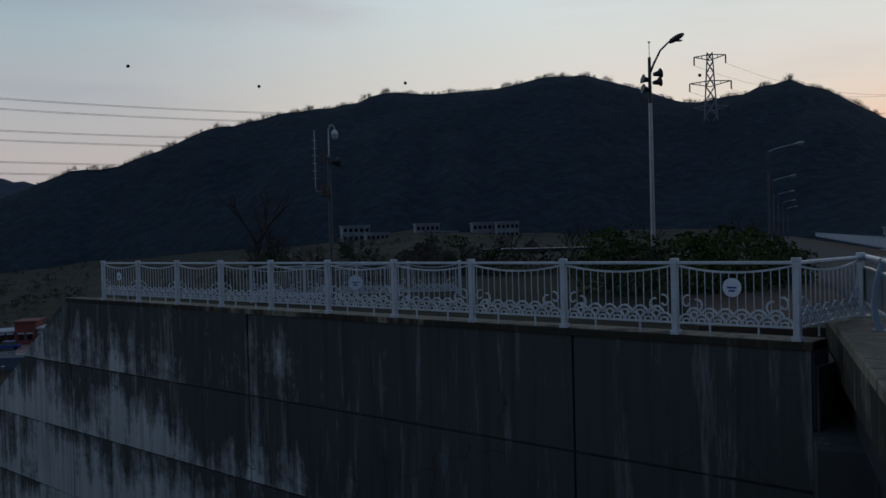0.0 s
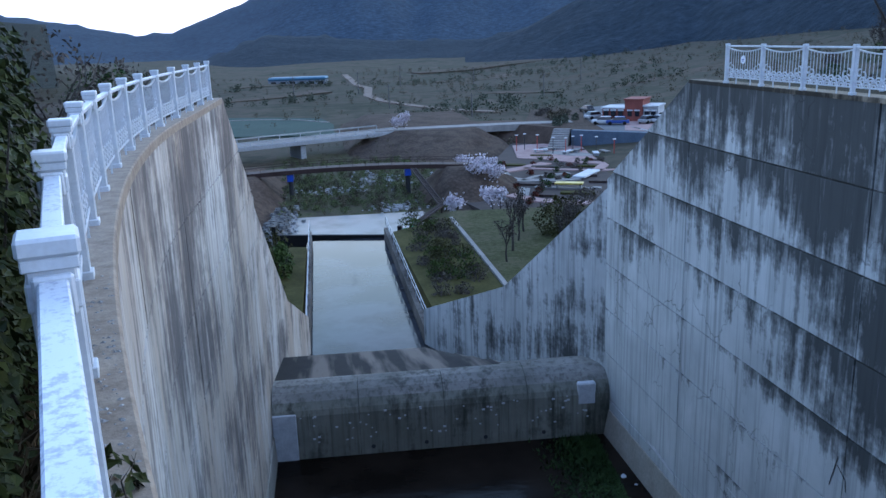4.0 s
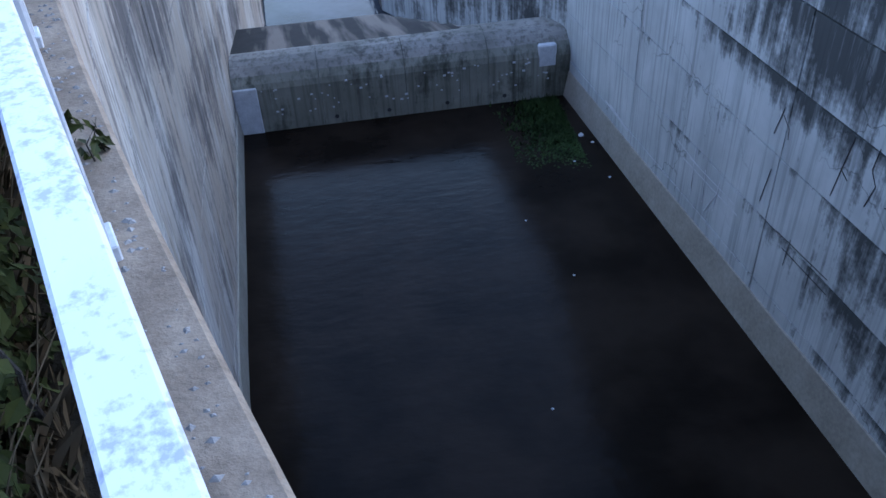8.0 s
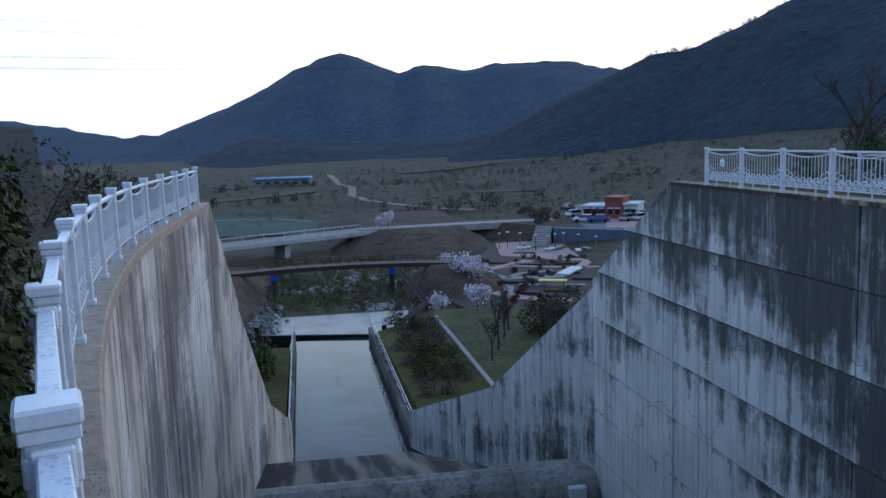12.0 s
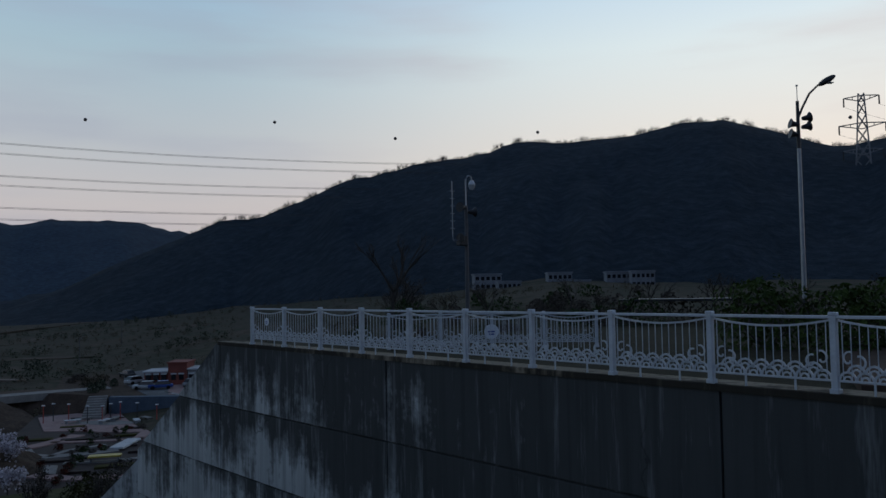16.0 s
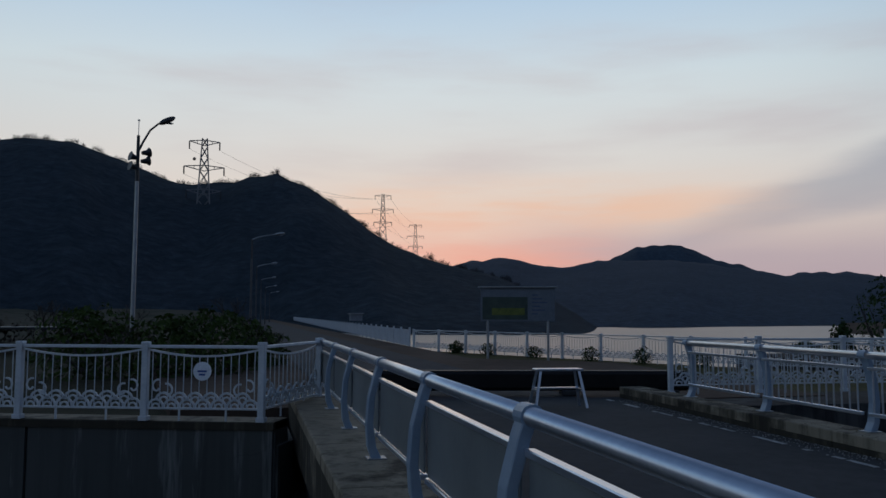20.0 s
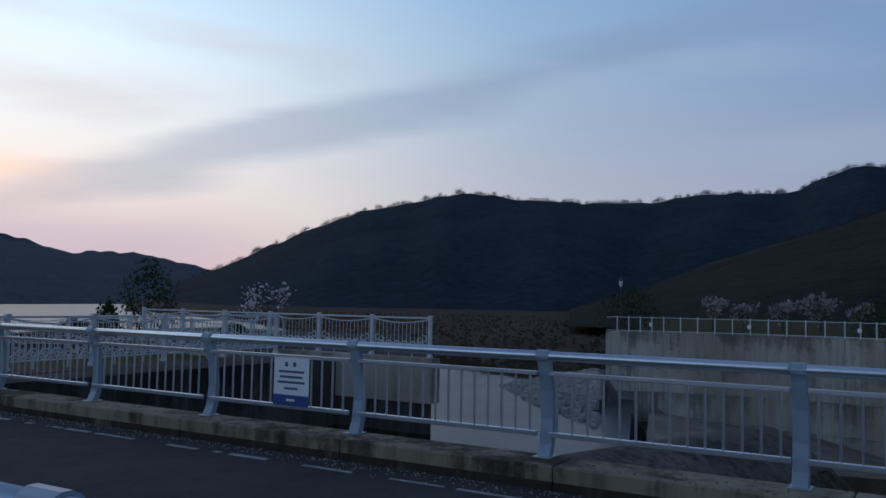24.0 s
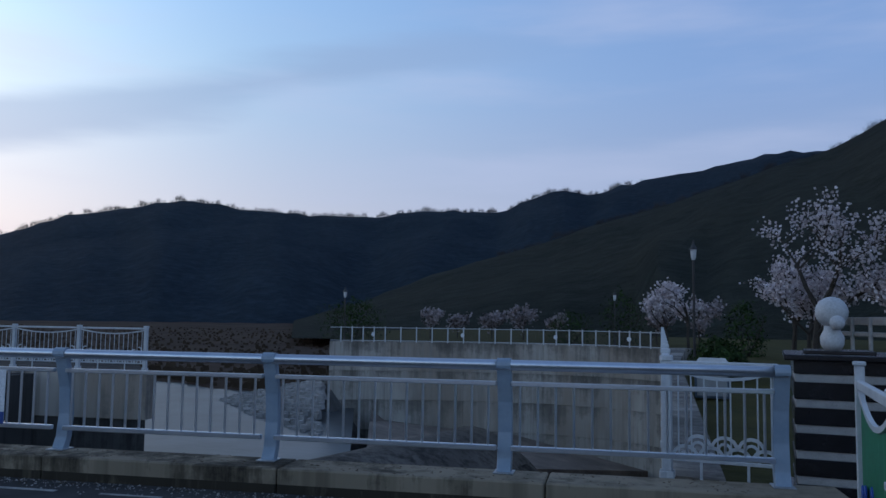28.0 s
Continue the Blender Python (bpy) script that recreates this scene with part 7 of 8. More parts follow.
# ---------- pylons and wires ----------
def pylon(az, dist, ztop, h, k, label):
    base = polar(az, dist, ztop - h)
    levels = [(1 - d / h, a / h) for d, a in ((1.0 * k, 9.7 * k), (18.0 * k, 12.8 * k), (34.0 * k, 11.0 * k))]
    t = thing("pylon", *base, az, label, "pylon", "power line pylons")
    bm = bmesh.new()
    w0, w1, n = h * 0.075, h * 0.018, 9
    r = h * 0.0030
    lv = [(h * (1 - (1 - k / n) ** 1.25), w0 + (w1 - w0) * (1 - (1 - k / n) ** 1.25)) for k in range(n + 1)]
    for sx, sy in ((-1, -1), (1, -1), (1, 1), (-1, 1)):
        tube(bm, [(sx * w, sy * w, z) for z, w in lv], r * 1.5, 4, caps=False)
    for (z0, a), (z1, b) in zip(lv, lv[1:]):
        for s in (-1, 1):
            tube(bm, [(-a, s * a, z0), (b, s * b, z1)], r, 3, caps=False)
            tube(bm, [(a, s * a, z0), (-b, s * b, z1)], r, 3, caps=False)
            tube(bm, [(s * a, -a, z0), (s * b, b, z1)], r, 3, caps=False)
            tube(bm, [(s * a, a, z0), (s * b, -b, z1)], r, 3, caps=False)
    part("lattice", bm, PYLON_STEEL, t)
    for zf, arm in levels:
        for s in (-1, 1):
            bm = bmesh.new()
            tube(bm, [(0, 0, h * zf), (s * h * arm, 0, h * (zf - 0.012))], r * 1.3, 4)
            tube(bm, [(0, 0, h * (zf - 0.045)), (s * h * arm, 0, h * (zf - 0.012))], r * 1.2, 4)
            tube(bm, [(s * h * arm * 0.5, 0, h * (zf - 0.006)), (s * h * arm * 0.5, 0, h * (zf - 0.03))], r, 3)
            cross = part("cross_arm", bm, PYLON_STEEL, t)
            part("insulator", tube(bmesh.new(), [(s * h * arm, 0, h * (zf - 0.012)), (s * h * arm, 0, h * (zf - 0.075))], r * 1.8, 5), DARK_STEEL, cross)
    return [base + Vector((0, 0, h * (zf - 0.075))) + s * h * arm * Vector((math.cos(radians(az)), math.sin(radians(az)), 0)) for zf, arm in levels for s in (-1, 1)]


A1 = pylon(-64.75, 560, 1.6 + 0.209 * 560, 86, 1.0, "steel lattice pylon on the mountain ridge")
A2 = pylon(-77.0, 620, 1.6 + 0.1487 * 620, 44, 0.62, "steel lattice pylon on the falling ridge")
A3 = pylon(-79.3, 760, 1.6 + 0.1119 * 760, 38, 0.6, "steel lattice pylon on the falling ridge")


def wire(name, a, b, sag, r, label):
    bm = bmesh.new()
    pts = [a.lerp(b, k / 24) - Vector((0, 0, sag * 4 * (k / 24) * (1 - k / 24))) for k in range(25)]
    tube(bm, pts, r, 4)
    ob = part(name, bm, WIRE)
    return tagged(ob, label, "power line", "power lines")


for a, b in zip(A1, A2):
    wire("power_line", a, b, 9, 0.07, "thin power line between the pylons")
for a, b in zip(A2, A3):
    wire("power_line", a, b, 4, 0.07, "thin power line between the pylons")
# long span over the valley, ending behind the mountain: slope up to each wire by bearing
for c2, c1, c0 in ((-2.1e-06, 0.0003148, 0.1697366), (-5e-07, 0.0003695, 0.159041), (6e-07, 0.0002753, 0.1336124), (3e-07, 0.0002714, 0.1232919), (-4e-07, 0.0001703, 0.0982134), (9e-07, 0.0001857, 0.0856361)):
    for e in (0.0, 0.0012):
        bm = bmesh.new()
        tube(bm, [polar(u, 520 + (24 - u) * 1.2, 1.6 + (c2 * u * u + c1 * u + c0 + e) * (520 + (24 - u) * 1.2)) for u in span(24, -42, 22)], 0.10, 4)
        tagged(part("power_line", bm, WIRE), "thin power line spanning the valley", "power line", "power lines")
top = []
for az, sl in ((0.43, 0.2243), (-13.53, 0.2), (-25.65, 0.2072), (-34.02, 0.1884), (-44.06, 0.1924), (-64.1, 0.184)):
    p = polar(az, 520, 1.6 + sl * 520)
    bm = bmesh.new()
    bmesh.ops.create_icosphere(bm, subdivisions=2, radius=1.05)
    ob = part("marker_ball", bm, DARK_STEEL, smooth=True)
    ob.matrix_basis = Matrix.Translation(p)
    tagged(ob, "dark marker ball on the overhead earth wire", "marker ball", "marker balls")
    top.append(p)

# ---------- valley below the spillway ----------
def drape(name, outline, lift, mat, label, category="ground", depth=0.5):
    """A flat-topped patch of ground that lies on the valley floor."""
    z = max(land(x, y) for x, y in outline) + lift
    bm = bmesh.new()
    prism(bm, outline, z - depth - 1.5, z)
    bmesh.ops.recalc_face_normals(bm, faces=bm.faces[:])
    return tagged(part(name, bm, mat), label, category, "", "structure")


def path_ribbon(name, pts, w, z_of, mat, label, h=0.2):
    bm = bmesh.new()
    rings = []
    for i, (x, y) in enumerate(pts):
        a = Vector(pts[min(i + 1, len(pts) - 1)]) - Vector(pts[max(i - 1, 0)])
        n = Vector((-a.y, a.x)).normalized() * w / 2
        z = z_of(x, y)
        rings.append([bm.verts.new(p) for p in ((x - n.x, y - n.y, z - 1), (x - n.x, y - n.y, z + h), (x + n.x, y + n.y, z + h), (x + n.x, y + n.y, z - 1))])
    for A, B in zip(rings, rings[1:]):
        for k in range(4):
            bm.faces.new((A[k], A[(k + 1) % 4], B[(k + 1) % 4], B[k]))
    bm.faces.new(rings[0])
    bm.faces.new(rings[-1][::-1])
    bmesh.ops.recalc_face_normals(bm, faces=bm.faces[:])
    return tagged(part(name, bm, mat), label, "path", "", "structure")


# banks of the outlet channel
block("bank_channel_right", [(chan_x(47, 1) + 0.3, 46.5), (chan_x(76.4, 1) + 0.3, 76.4), (9.2, 78.4), (8.9, 75), (9.9, 54.7), (10.8, 40), (8.2, 40.2)], -20, -15.3, GRASS,
      "green slope between the outlet channel and the lawn", "ground", [(chan_x(47, 1) + 0.4, 47), (chan_x(72, 1) + 0.4, 72), (8.4, 77.0), (8.4, 75), (9.4, 54.7), (10.0, 42.5), (7.8, 42.8)])
block("lawn", [(8.4, 75), (9.4, 54.7), (10.8, 40), (34, 50), (26, 79), (9.0, 80)], -20, -15.36, LAWN, "dry winter lawn beside the channel", "ground")
path_ribbon("kerb_lawn", [(8.7, 76.5), (9.2, 66), (9.75, 53.5), (10.2, 45)], 0.35, lambda x, y: -15.4, PALE_PAVE, "pale kerb between slope and lawn", 0.22)
block("bank_channel_left", [(chan_x(47, -1) - 0.3, 46.5), (chan_x(76.4, -1) - 0.3, 76.4), (-22, 78), (-22, 44), (-5, 44)], -20, -15.5, GRASS, "green bank beside the outlet channel", "ground",
      [(chan_x(47, -1) - 0.4, 47), (chan_x(69, -1) - 0.4, 69), (-22, 73), (-22, 44), (-5.4, 44)])
# railing posts along the channel
for s in (-1, 1):
    r = thing("channel_railing", chan_x(48, s) + s * 0.15, 48, -15.6, math.degrees(math.atan2(chan_x(79, s) - chan_x(48, s), -31)) - 90 + 180, "thin grey railing along the outlet channel", "railing")
    r.matrix_basis = Matrix.Translation((chan_x(48, s) + s * 0.15, 48, -15.6)) @ Matrix.Rotation(math.atan2(31, chan_x(79, s) - chan_x(48, s)), 4, "Z")
    for k in range(12):
        part("post", boxed(2.55 * k - 0.03, 2.55 * k + 0.03, -0.03, 0.03, 0, 0.95), STEEL, r)
    for z in (0.5, 0.92):
        part("rail", boxed(-0.03, 28.1, -0.02, 0.02, z, z + 0.04), STEEL, r)
# weir beam, river and its stony bed
beam = thing("weir_beam", -2.3, 78.2, -17.0, -12.9, "dark concrete weir beam across the outlet", "beam")
part("beam", boxed(-6.4, 6.4, -0.2, 0.2, -1.6, 0.30, 0.06), BLACK_RUBBER, beam)
for x in (-6.3, 6.2):
    part("pier", boxed(x - 0.2, x + 0.2, -0.4, 0.4, -1.6, 1.2, 0.03), BLACK_RUBBER, beam)
sheet("water_river", lambda u, v: (u * (1 + 0.012 * (v - 79)) + 0.2, v, -18.2), span(-7.3, 6.2, 2), span(79, 94.2, 2), RIVER, "pale river water reflecting the sky", category="water")
net = thing("green_netting", 4.7, 77.9, -17.2, 10, "bright green netting fence by the weir", "netting")
rg = random.Random(91)
for k in range(7):
    part("net_panel", boxed(0.42 * k - 1.5, 0.42 * k - 1.08, -0.02 + 0.05 * (k % 2), 0.02 + 0.05 * (k % 2), -1.2, 0.5 + 0.5 * rg.random()), GREEN_NET, net)


def rocks(name, n, cx, cy, rx, ry, z, s0, s1, mat, label, seed):
    rng = random.Random(seed)
    verts, faces = [], []
    for _ in range(n):
        x, y, s = rng.gauss(cx, rx), rng.gauss(cy, ry), rng.uniform(s0, s1)
        b = len(verts)
        for zz in (0, 1):
            for q in range(5):
                a = q * 1.257 + rng.uniform(-0.35, 0.35)
                rr = s * rng.uniform(0.6, 1.1) * (1 if zz == 0 else 0.65)
                verts.append((x + rr * math.cos(a), y + rr * math.sin(a), z + zz * s * 0.8 - 0.1))
        faces += [(b + q, b + (q + 1) % 5, b + 5 + (q + 1) % 5, b + 5 + q) for q in range(5)] + [tuple(b + 5 + q for q in range(5))]
    return tagged(raw(name, verts, faces, mat), label, "rocks", "", "stuff")


rocks("river_rocks", 90, -3.5, 111, 2.5, 1.6, -18.3, 0.12, 0.5, ROCK, "pale river stones among scrub", 92)
rocks("river_rocks", 70, 4.5, 98, 1.6, 1.8, -18.3, 0.15, 0.5, ROCK, "pale boulders by the river", 93)
rocks("river_rocks", 90, 3.0, 119, 2.6, 3.4, -18.3, 0.15, 0.55, ROCK, "pale boulders by the river", 98)
block("ground_riverbed", [(-13, 78), (9, 78), (14, 92), (14, 150), (-14, 150)], -21, -18.3, RIVERBED, "overgrown gravel of the river bed below the weir", "ground")
rocks("bank_riprap", 170, -7.9, 87, 0.5, 4.5, -18.2, 0.2, 0.5, ROCK, "grey broken rock on the river bank", 94)
rocks("bank_riprap", 170, -9.0, 86, 0.6, 4.5, -17.5, 0.2, 0.5, ROCK_DARK, "grey broken rock on the river bank", 88)


def scrub(name, n, cx, cy, rx, ry, s0, s1, mat, label, seed, keep=None, base=None, leaves=64):
    """Shrubs and tall weeds as clumps of small leaves."""
    rng = random.Random(seed)
    verts, faces = [], []
    for _ in range(n):
        x, y = rng.uniform(cx - rx, cx + rx), rng.uniform(cy - ry, cy + ry)
        if keep and not keep(x, y):
            continue
        s = rng.uniform(s0, s1)
        z = land(x, y) if base is None else base(x, y)
        for q in range(leaves):
            a, e = rng.uniform(0, 6.283), rng.random()
            c = Vector((x + s * 0.5 * math.cos(a) * rng.random(), y + s * 0.5 * math.sin(a) * rng.random(), z + s * 0.75 * e))
            nrm = Vector([rng.uniform(-1, 1) for _ in range(3)]).normalized()
            u = nrm.orthogonal().normalized() * s * 0.085
            v = nrm.cross(u.normalized()) * s * 0.065
            b = len(verts)
            verts += [tuple(c - u), tuple(c + v), tuple(c + u), tuple(c - v)]
            faces.append((b, b + 1, b + 2, b + 3))
    return tagged(raw(name, verts, faces, mat), label, "scrub", "", "stuff")


def off_park(x, y):
    return not (14 < x < 62 and 84 < y < 200 and x > 0.22 * (y - 30)) and not (-8 < x < 9 and y < 95.5)


def bed(x, y):
    return -18.3


scrub("scrub_river", 520, 0, 115, 12, 22, 0.4, 1.3, LEAF_BED, "green scrub in the river bed", 95, off_park, bed)
scrub("scrub_river", 420, 0, 117, 12, 24, 0.4, 1.2, FIELD_SCRUB, "brown winter scrub in the river bed", 96, off_park, bed)
scrub("scrub_bank", 150, -10, 64, 5, 18, 0.8, 2.0, LEAF_PARK, "green scrub beside the outlet channel", 97, lambda x, y: x < -5.2)
scrub("scrub_fields", 900, 80, 290, 120, 150, 0.8, 2.6, FIELD_SCRUB, "brown hedges and trees among the valley fields", 99, lambda x, y: x > 4, None, 30)
scrub("scrub_fields", 700, 20, 310, 150, 140, 0.7, 2.2, FIELD_SCRUB, "bare brown trees among the valley fields", 100, None, None, 30)
for x0, y0, x1, y1, n in ((10, 205, 60, 222, 60), (14, 236, 110, 262, 90), (-50, 268, 0, 285, 50), (30, 285, 140, 318, 90), (6, 330, 100, 372, 90), (-60, 340, 10, 352, 60), (40, 400, 150, 430, 80)):
    scrub("hedge", n, (x0 + x1) / 2, (y0 + y1) / 2, (x1 - x0) / 2, abs(y1 - y0) / 2, 1.4, 4.2, LEAF_HEDGE, "dark green hedge and trees between the fields", 300 + n + x0,
          lambda x, y: abs(y - y0 - (y1 - y0) * (x - x0) / (x1 - x0)) < 5, None, 44)
for k in range(36):
    x, y = rg.uniform(4.4, 8.1), rg.uniform(50, 77)
    bush("slope_shrub", x, y, -15.35, rg.uniform(1.0, 2.4), rg.uniform(0.5, 1.3), (LEAF_SLOPE, LEAF_PARK, TWIG)[k % 3], "dark shrub on the slope by the channel", 400 + k, n=190, size=0.10, group="shrubs on the channel slope")
for k in range(16):
    x, y = rg.uniform(-9.0, -5.8), rg.uniform(46, 66)
    bush("bank_shrub", x, y, -15.5, rg.uniform(1.6, 3.0), rg.uniform(1.0, 2.4), LEAF_PARK if k % 2 else LEAF_SLOPE, "green shrub on the bank by the channel", 440 + k, n=170, size=0.18, group="shrubs on the channel bank")
for k in range(7):
    tree("young_tree", 11.0 + 1.25 * k * 0.9, 60 + 3.2 * ((k * 5) % 4), -15.36, rg.uniform(3.2, 4.4), TWIG, "slim young tree planted on the lawn", 460 + k, per=2, size=0.07, wide=0.4, levels=3, group="young trees on the lawn")
bush("evergreen_bush", 17.2, 68, -15.4, 4.6, 3.2, LEAF_SLOPE, "large olive shrub beside the lawn", 470, n=1500, size=0.14)
bush("evergreen_bush", 20.5, 72, -15.4, 5.0, 3.0, TWIG, "large bare shrub beside the lawn", 471, n=1500, size=0.13)

# footbridge
fb = thing("footbridge", -1.0, 107, 0, -0.5, "dark brown arched footbridge on blue piers", "footbridge")


def deck_z(x):
    return -14.5 - 0.0021 * (x - 1) ** 2


bm = bmesh.new()
rings = []
for k in range(21):
    x = -20 + 36 * k / 20
    z = deck_z(x)
    rings.append([bm.verts.new(p) for p in ((x, -1.1, z - 0.3), (x, -1.1, z + 0.25), (x, 1.1, z + 0.25), (x, 1.1, z - 0.3))])
for A, B in zip(rings, rings[1:]):
    for q in range(4):
        bm.faces.new((A[q], A[(q + 1) % 4], B[(q + 1) % 4], B[q]))
bm.faces.new(rings[0])
bm.faces.new(rings[-1][::-1])
bmesh.ops.recalc_face_normals(bm, faces=bm.faces[:])
part("deck", bm, BROWN_STEEL, fb)
for s in (-1.1, 1.1):
    part("handrail", tube(bmesh.new(), [(x, s, deck_z(x) + 0.95) for x in span(-20, 16, 21)], 0.03, 5), BROWN_STEEL, fb)
for k in range(22):
    x = -19.7 + 35.4 * k / 21
    part("rail_post", boxed(x - 0.02, x + 0.02, -1.12, -1.08, deck_z(x) + 0.2, deck_z(x) + 0.95), BROWN_STEEL, fb)
for x in (-7.6, 7.7):
    pr = part("pier", tube(bmesh.new(), [(x, 0, -19.2), (x, 0, deck_z(x) - 0.8)], 0.32, 12), DARK_STEEL, fb, "dark round pier")
    part("pier_head", boxed(x - 0.40, x + 0.40, -0.9, 0.9, deck_z(x) - 1.25, deck_z(x) - 0.3, 0.05), BLUE_PAINT, pr, "bright blue pier head")
# stair down from the footbridge
stair = thing("bank_stair", 7.3, 104.6, -14.7, 0, "dark steel stair running down the bank", "stair")
for (x0, y0, z0), (x1, y1, z1) in (((0, 0, 0), (2.3, -11.6, -2.6)), ((2.3, -11.6, -2.6), (-1.5, -18.0, -3.4))):
    for o in (-0.32, 0.32):
        part("stringer", tube(bmesh.new(), [(x0 + o, y0, z0), (x1 + o, y1, z1)], 0.12, 6), DARK_SOIL, stair)
    for k in range(26):
        t = (k + 0.5) / 26
        x, y, z = x0 + (x1 - x0) * t, y0 + (y1 - y0) * t, z0 + (z1 - z0) * t
        part("tread", boxed(x - 0.32, x + 0.32, y - 0.24, y + 0.24, z - 0.03, z + 0.04), DARK_SOIL, stair)
    part("prop", tube(bmesh.new(), [(x1, y1, -4.2), (x1, y1, z1)], 0.14, 6), DARK_SOIL, stair)
# earth embankments carrying the bridges' right ends
def knoll(name, foot, top, z0, z1, label, seed):
    """A smooth mound between a foot outline and a top outline with as many corners, its flanks gullied."""
    n, sub, rows = len(foot), 8, 12
    verts, faces = [], []
    for r in range(rows + 1):
        f = r / rows
        for i in range(n):
            for q in range(sub):
                t = q / sub
                a = Vector(foot[i]).lerp(Vector(foot[(i + 1) % n]), t)
                b = Vector(top[i]).lerp(Vector(top[(i + 1) % n]), t)
                p = a.lerp(b, f)
                d = noise.noise((p.x * 0.35, p.y * 0.35, seed)) * 0.7 * math.sin(3.14 * f)
                verts.append((p.x, p.y, z0 + (z1 - z0) * (0.6 * f + 0.4 * smooth01(f)) + d))
    m = n * sub
    for r in range(rows):
        faces += [(r * m + i, r * m + (i + 1) % m, (r + 1) * m + (i + 1) % m, (r + 1) * m + i) for i in range(m)]
    faces.append(tuple(rows * m + i for i in range(m)))
    return tagged(raw(name, verts, faces, BANK_EARTH, smooth=True), label, "ground", "", "structure")


knoll("embankment_foot", [(6.9, 101), (9, 93), (14, 91), (22, 97), (25, 110), (15, 119), (8, 116)], [(11.8, 106), (12.4, 104), (13.8, 103.2), (15.8, 104.2), (16.4, 106.5), (15, 108.5), (12.6, 108.5)], -18.9, -14.8, "bare brown embankment at the footbridge", 1)
knoll("embankment_road", [(-6, 192), (-2.5, 141), (6, 130), (17, 122), (30, 140), (30, 204)], [(3, 190), (5.0, 158), (8.5, 151.5), (17, 148), (23, 152), (23, 190)], -18.9, -15.0, "bare brown embankment at the road bridge", 2)
knoll("embankment_left", [(-38, 132), (-38, 80), (-10, 80), (-8.3, 99), (-9.5, 130)], [(-38, 116), (-38, 98), (-14.5, 100), (-13.0, 106), (-14.5, 114)], -18.9, -14.9, "brown scrubby embankment on the left bank", 3)
scrub("scrub_bank", 130, 4, 144, 12, 12, 0.3, 0.9, FIELD_SCRUB, "dry brush on the road embankment", 101, lambda x, y: y > 132 and y < 150, lambda x, y: -18.6 + 3.4 * min(1.0, max(0.0, (y - 132 - 0.3 * (10 - x)) / 18)), 30)
# road bridge
rb = thing("road_bridge", -22.4, 140.4, -15.95, 28, "pale concrete road bridge with steel guard rails", "road bridge")
part("deck", boxed(-32, 32, -3.2, 3.2, 0.15, 0.9, 0.05), WALL_GREY, rb)
part("carriageway", boxed(-32, 32, -2.8, 2.8, 0.9, 0.96), PALE_PAVE, rb)
for s in (-3.1, 3.1):
    part("guard_rail", boxed(-32, 32, s - 0.06, s + 0.06, 1.45, 1.65), STEEL, rb)
    for k in range(17):
        part("rail_post", boxed(-31.9 + 4 * k - 0.06, -31.9 + 4 * k + 0.06, s - 0.05, s + 0.05, 0.9, 1.5), STEEL, rb)
for x in (-12, 14):
    part("pier", boxed(x - 0.5, x + 0.5, -2.4, 2.4, -3, 0, 0.05), WALL_GREY, rb)
path_ribbon("road_valley", [(4.0, 154.5), (9, 155), (18, 155.5), (32, 156), (42, 155)], 4.0, lambda x, y: -15.06, PALE_PAVE, "pale road along the embankment")
path_ribbon("path_lane", [(-2, 420), (2, 380), (3, 345), (7, 318), (6, 292), (10, 268), (18, 246), (27, 226), (38, 214)], 3.0, land, PALE_EARTH, "pale winding lane through the fields", 0.35)
drape("field_cover", [(-46, 186), (-4, 178), (-4.5, 200), (-8, 218), (-20, 226), (-48, 236)], 0.25, GREEN_COURT, "dull green covered field", "field")
path_ribbon("field_edge", [(-36, 222), (-24, 221), (-14, 216), (-6, 206)], 0.9, land, PALE_PAVE, "pale edge of the covered field", 0.4)
for k, (x0, y0, x1, y1, w, m) in enumerate(((60, 300, 130, 330, 14, TILLED), (40, 350, 110, 400, 16, TILLED), (110, 260, 170, 290, 12, TILLED), (20, 300, 70, 270, 10, TILLED), (-60, 300, -10, 320, 18, TILLED), (-50, 360, 0, 380, 16, TILLED),
                                                   (75, 250, 120, 262, 8, TILLED), (30, 420, 120, 470, 20, TILLED))):
    path_ribbon("field_strip", [(x0 + (x1 - x0) * q / 6, y0 + (y1 - y0) * q / 6) for q in range(7)], w, land, m, "narrow tilled field strip in the valley", 0.1)
shed = thing("blue_shed", -22.7, 380, -17.2, -6, "long farm shed with a bright blue roof", "shed")
part("wall", boxed(-12.7, 12.7, -5, 5, -1, 2.2), HOUSE_WALL, shed)
part("roof", boxed(-13, 13, -5.4, 5.4, 2.2, 3.6, 0.6), BLUE_SHEET, shed)
for k in range(6):
    part("door", boxed(-11.5 + 4.2 * k, -9.2 + 4.2 * k, -5.08, -4.95, 0, 1.8), DARK_GLASS, shed)

# ---------- riverside park ----------
PZ = -17.6
CZ = -14.9
block("park_ground", [(12.5, 97), (15, 86), (27, 86), (38, 98), (52, 126), (49, 132.5), (38, 140.5), (29, 149), (20, 122), (16, 108)], -21, PZ - 0.12, DARK_SOIL, "dark brown planted ground of the riverside park", "ground")


def slab(name, pts, mat, label, lift=0.0, category="paving"):
    bm = bmesh.new()
    prism(bm, pts, PZ - 0.6, PZ + lift)
    bmesh.ops.recalc_face_normals(bm, faces=bm.faces[:])
    return tagged(part(name, bm, mat), label, category, "", "structure")


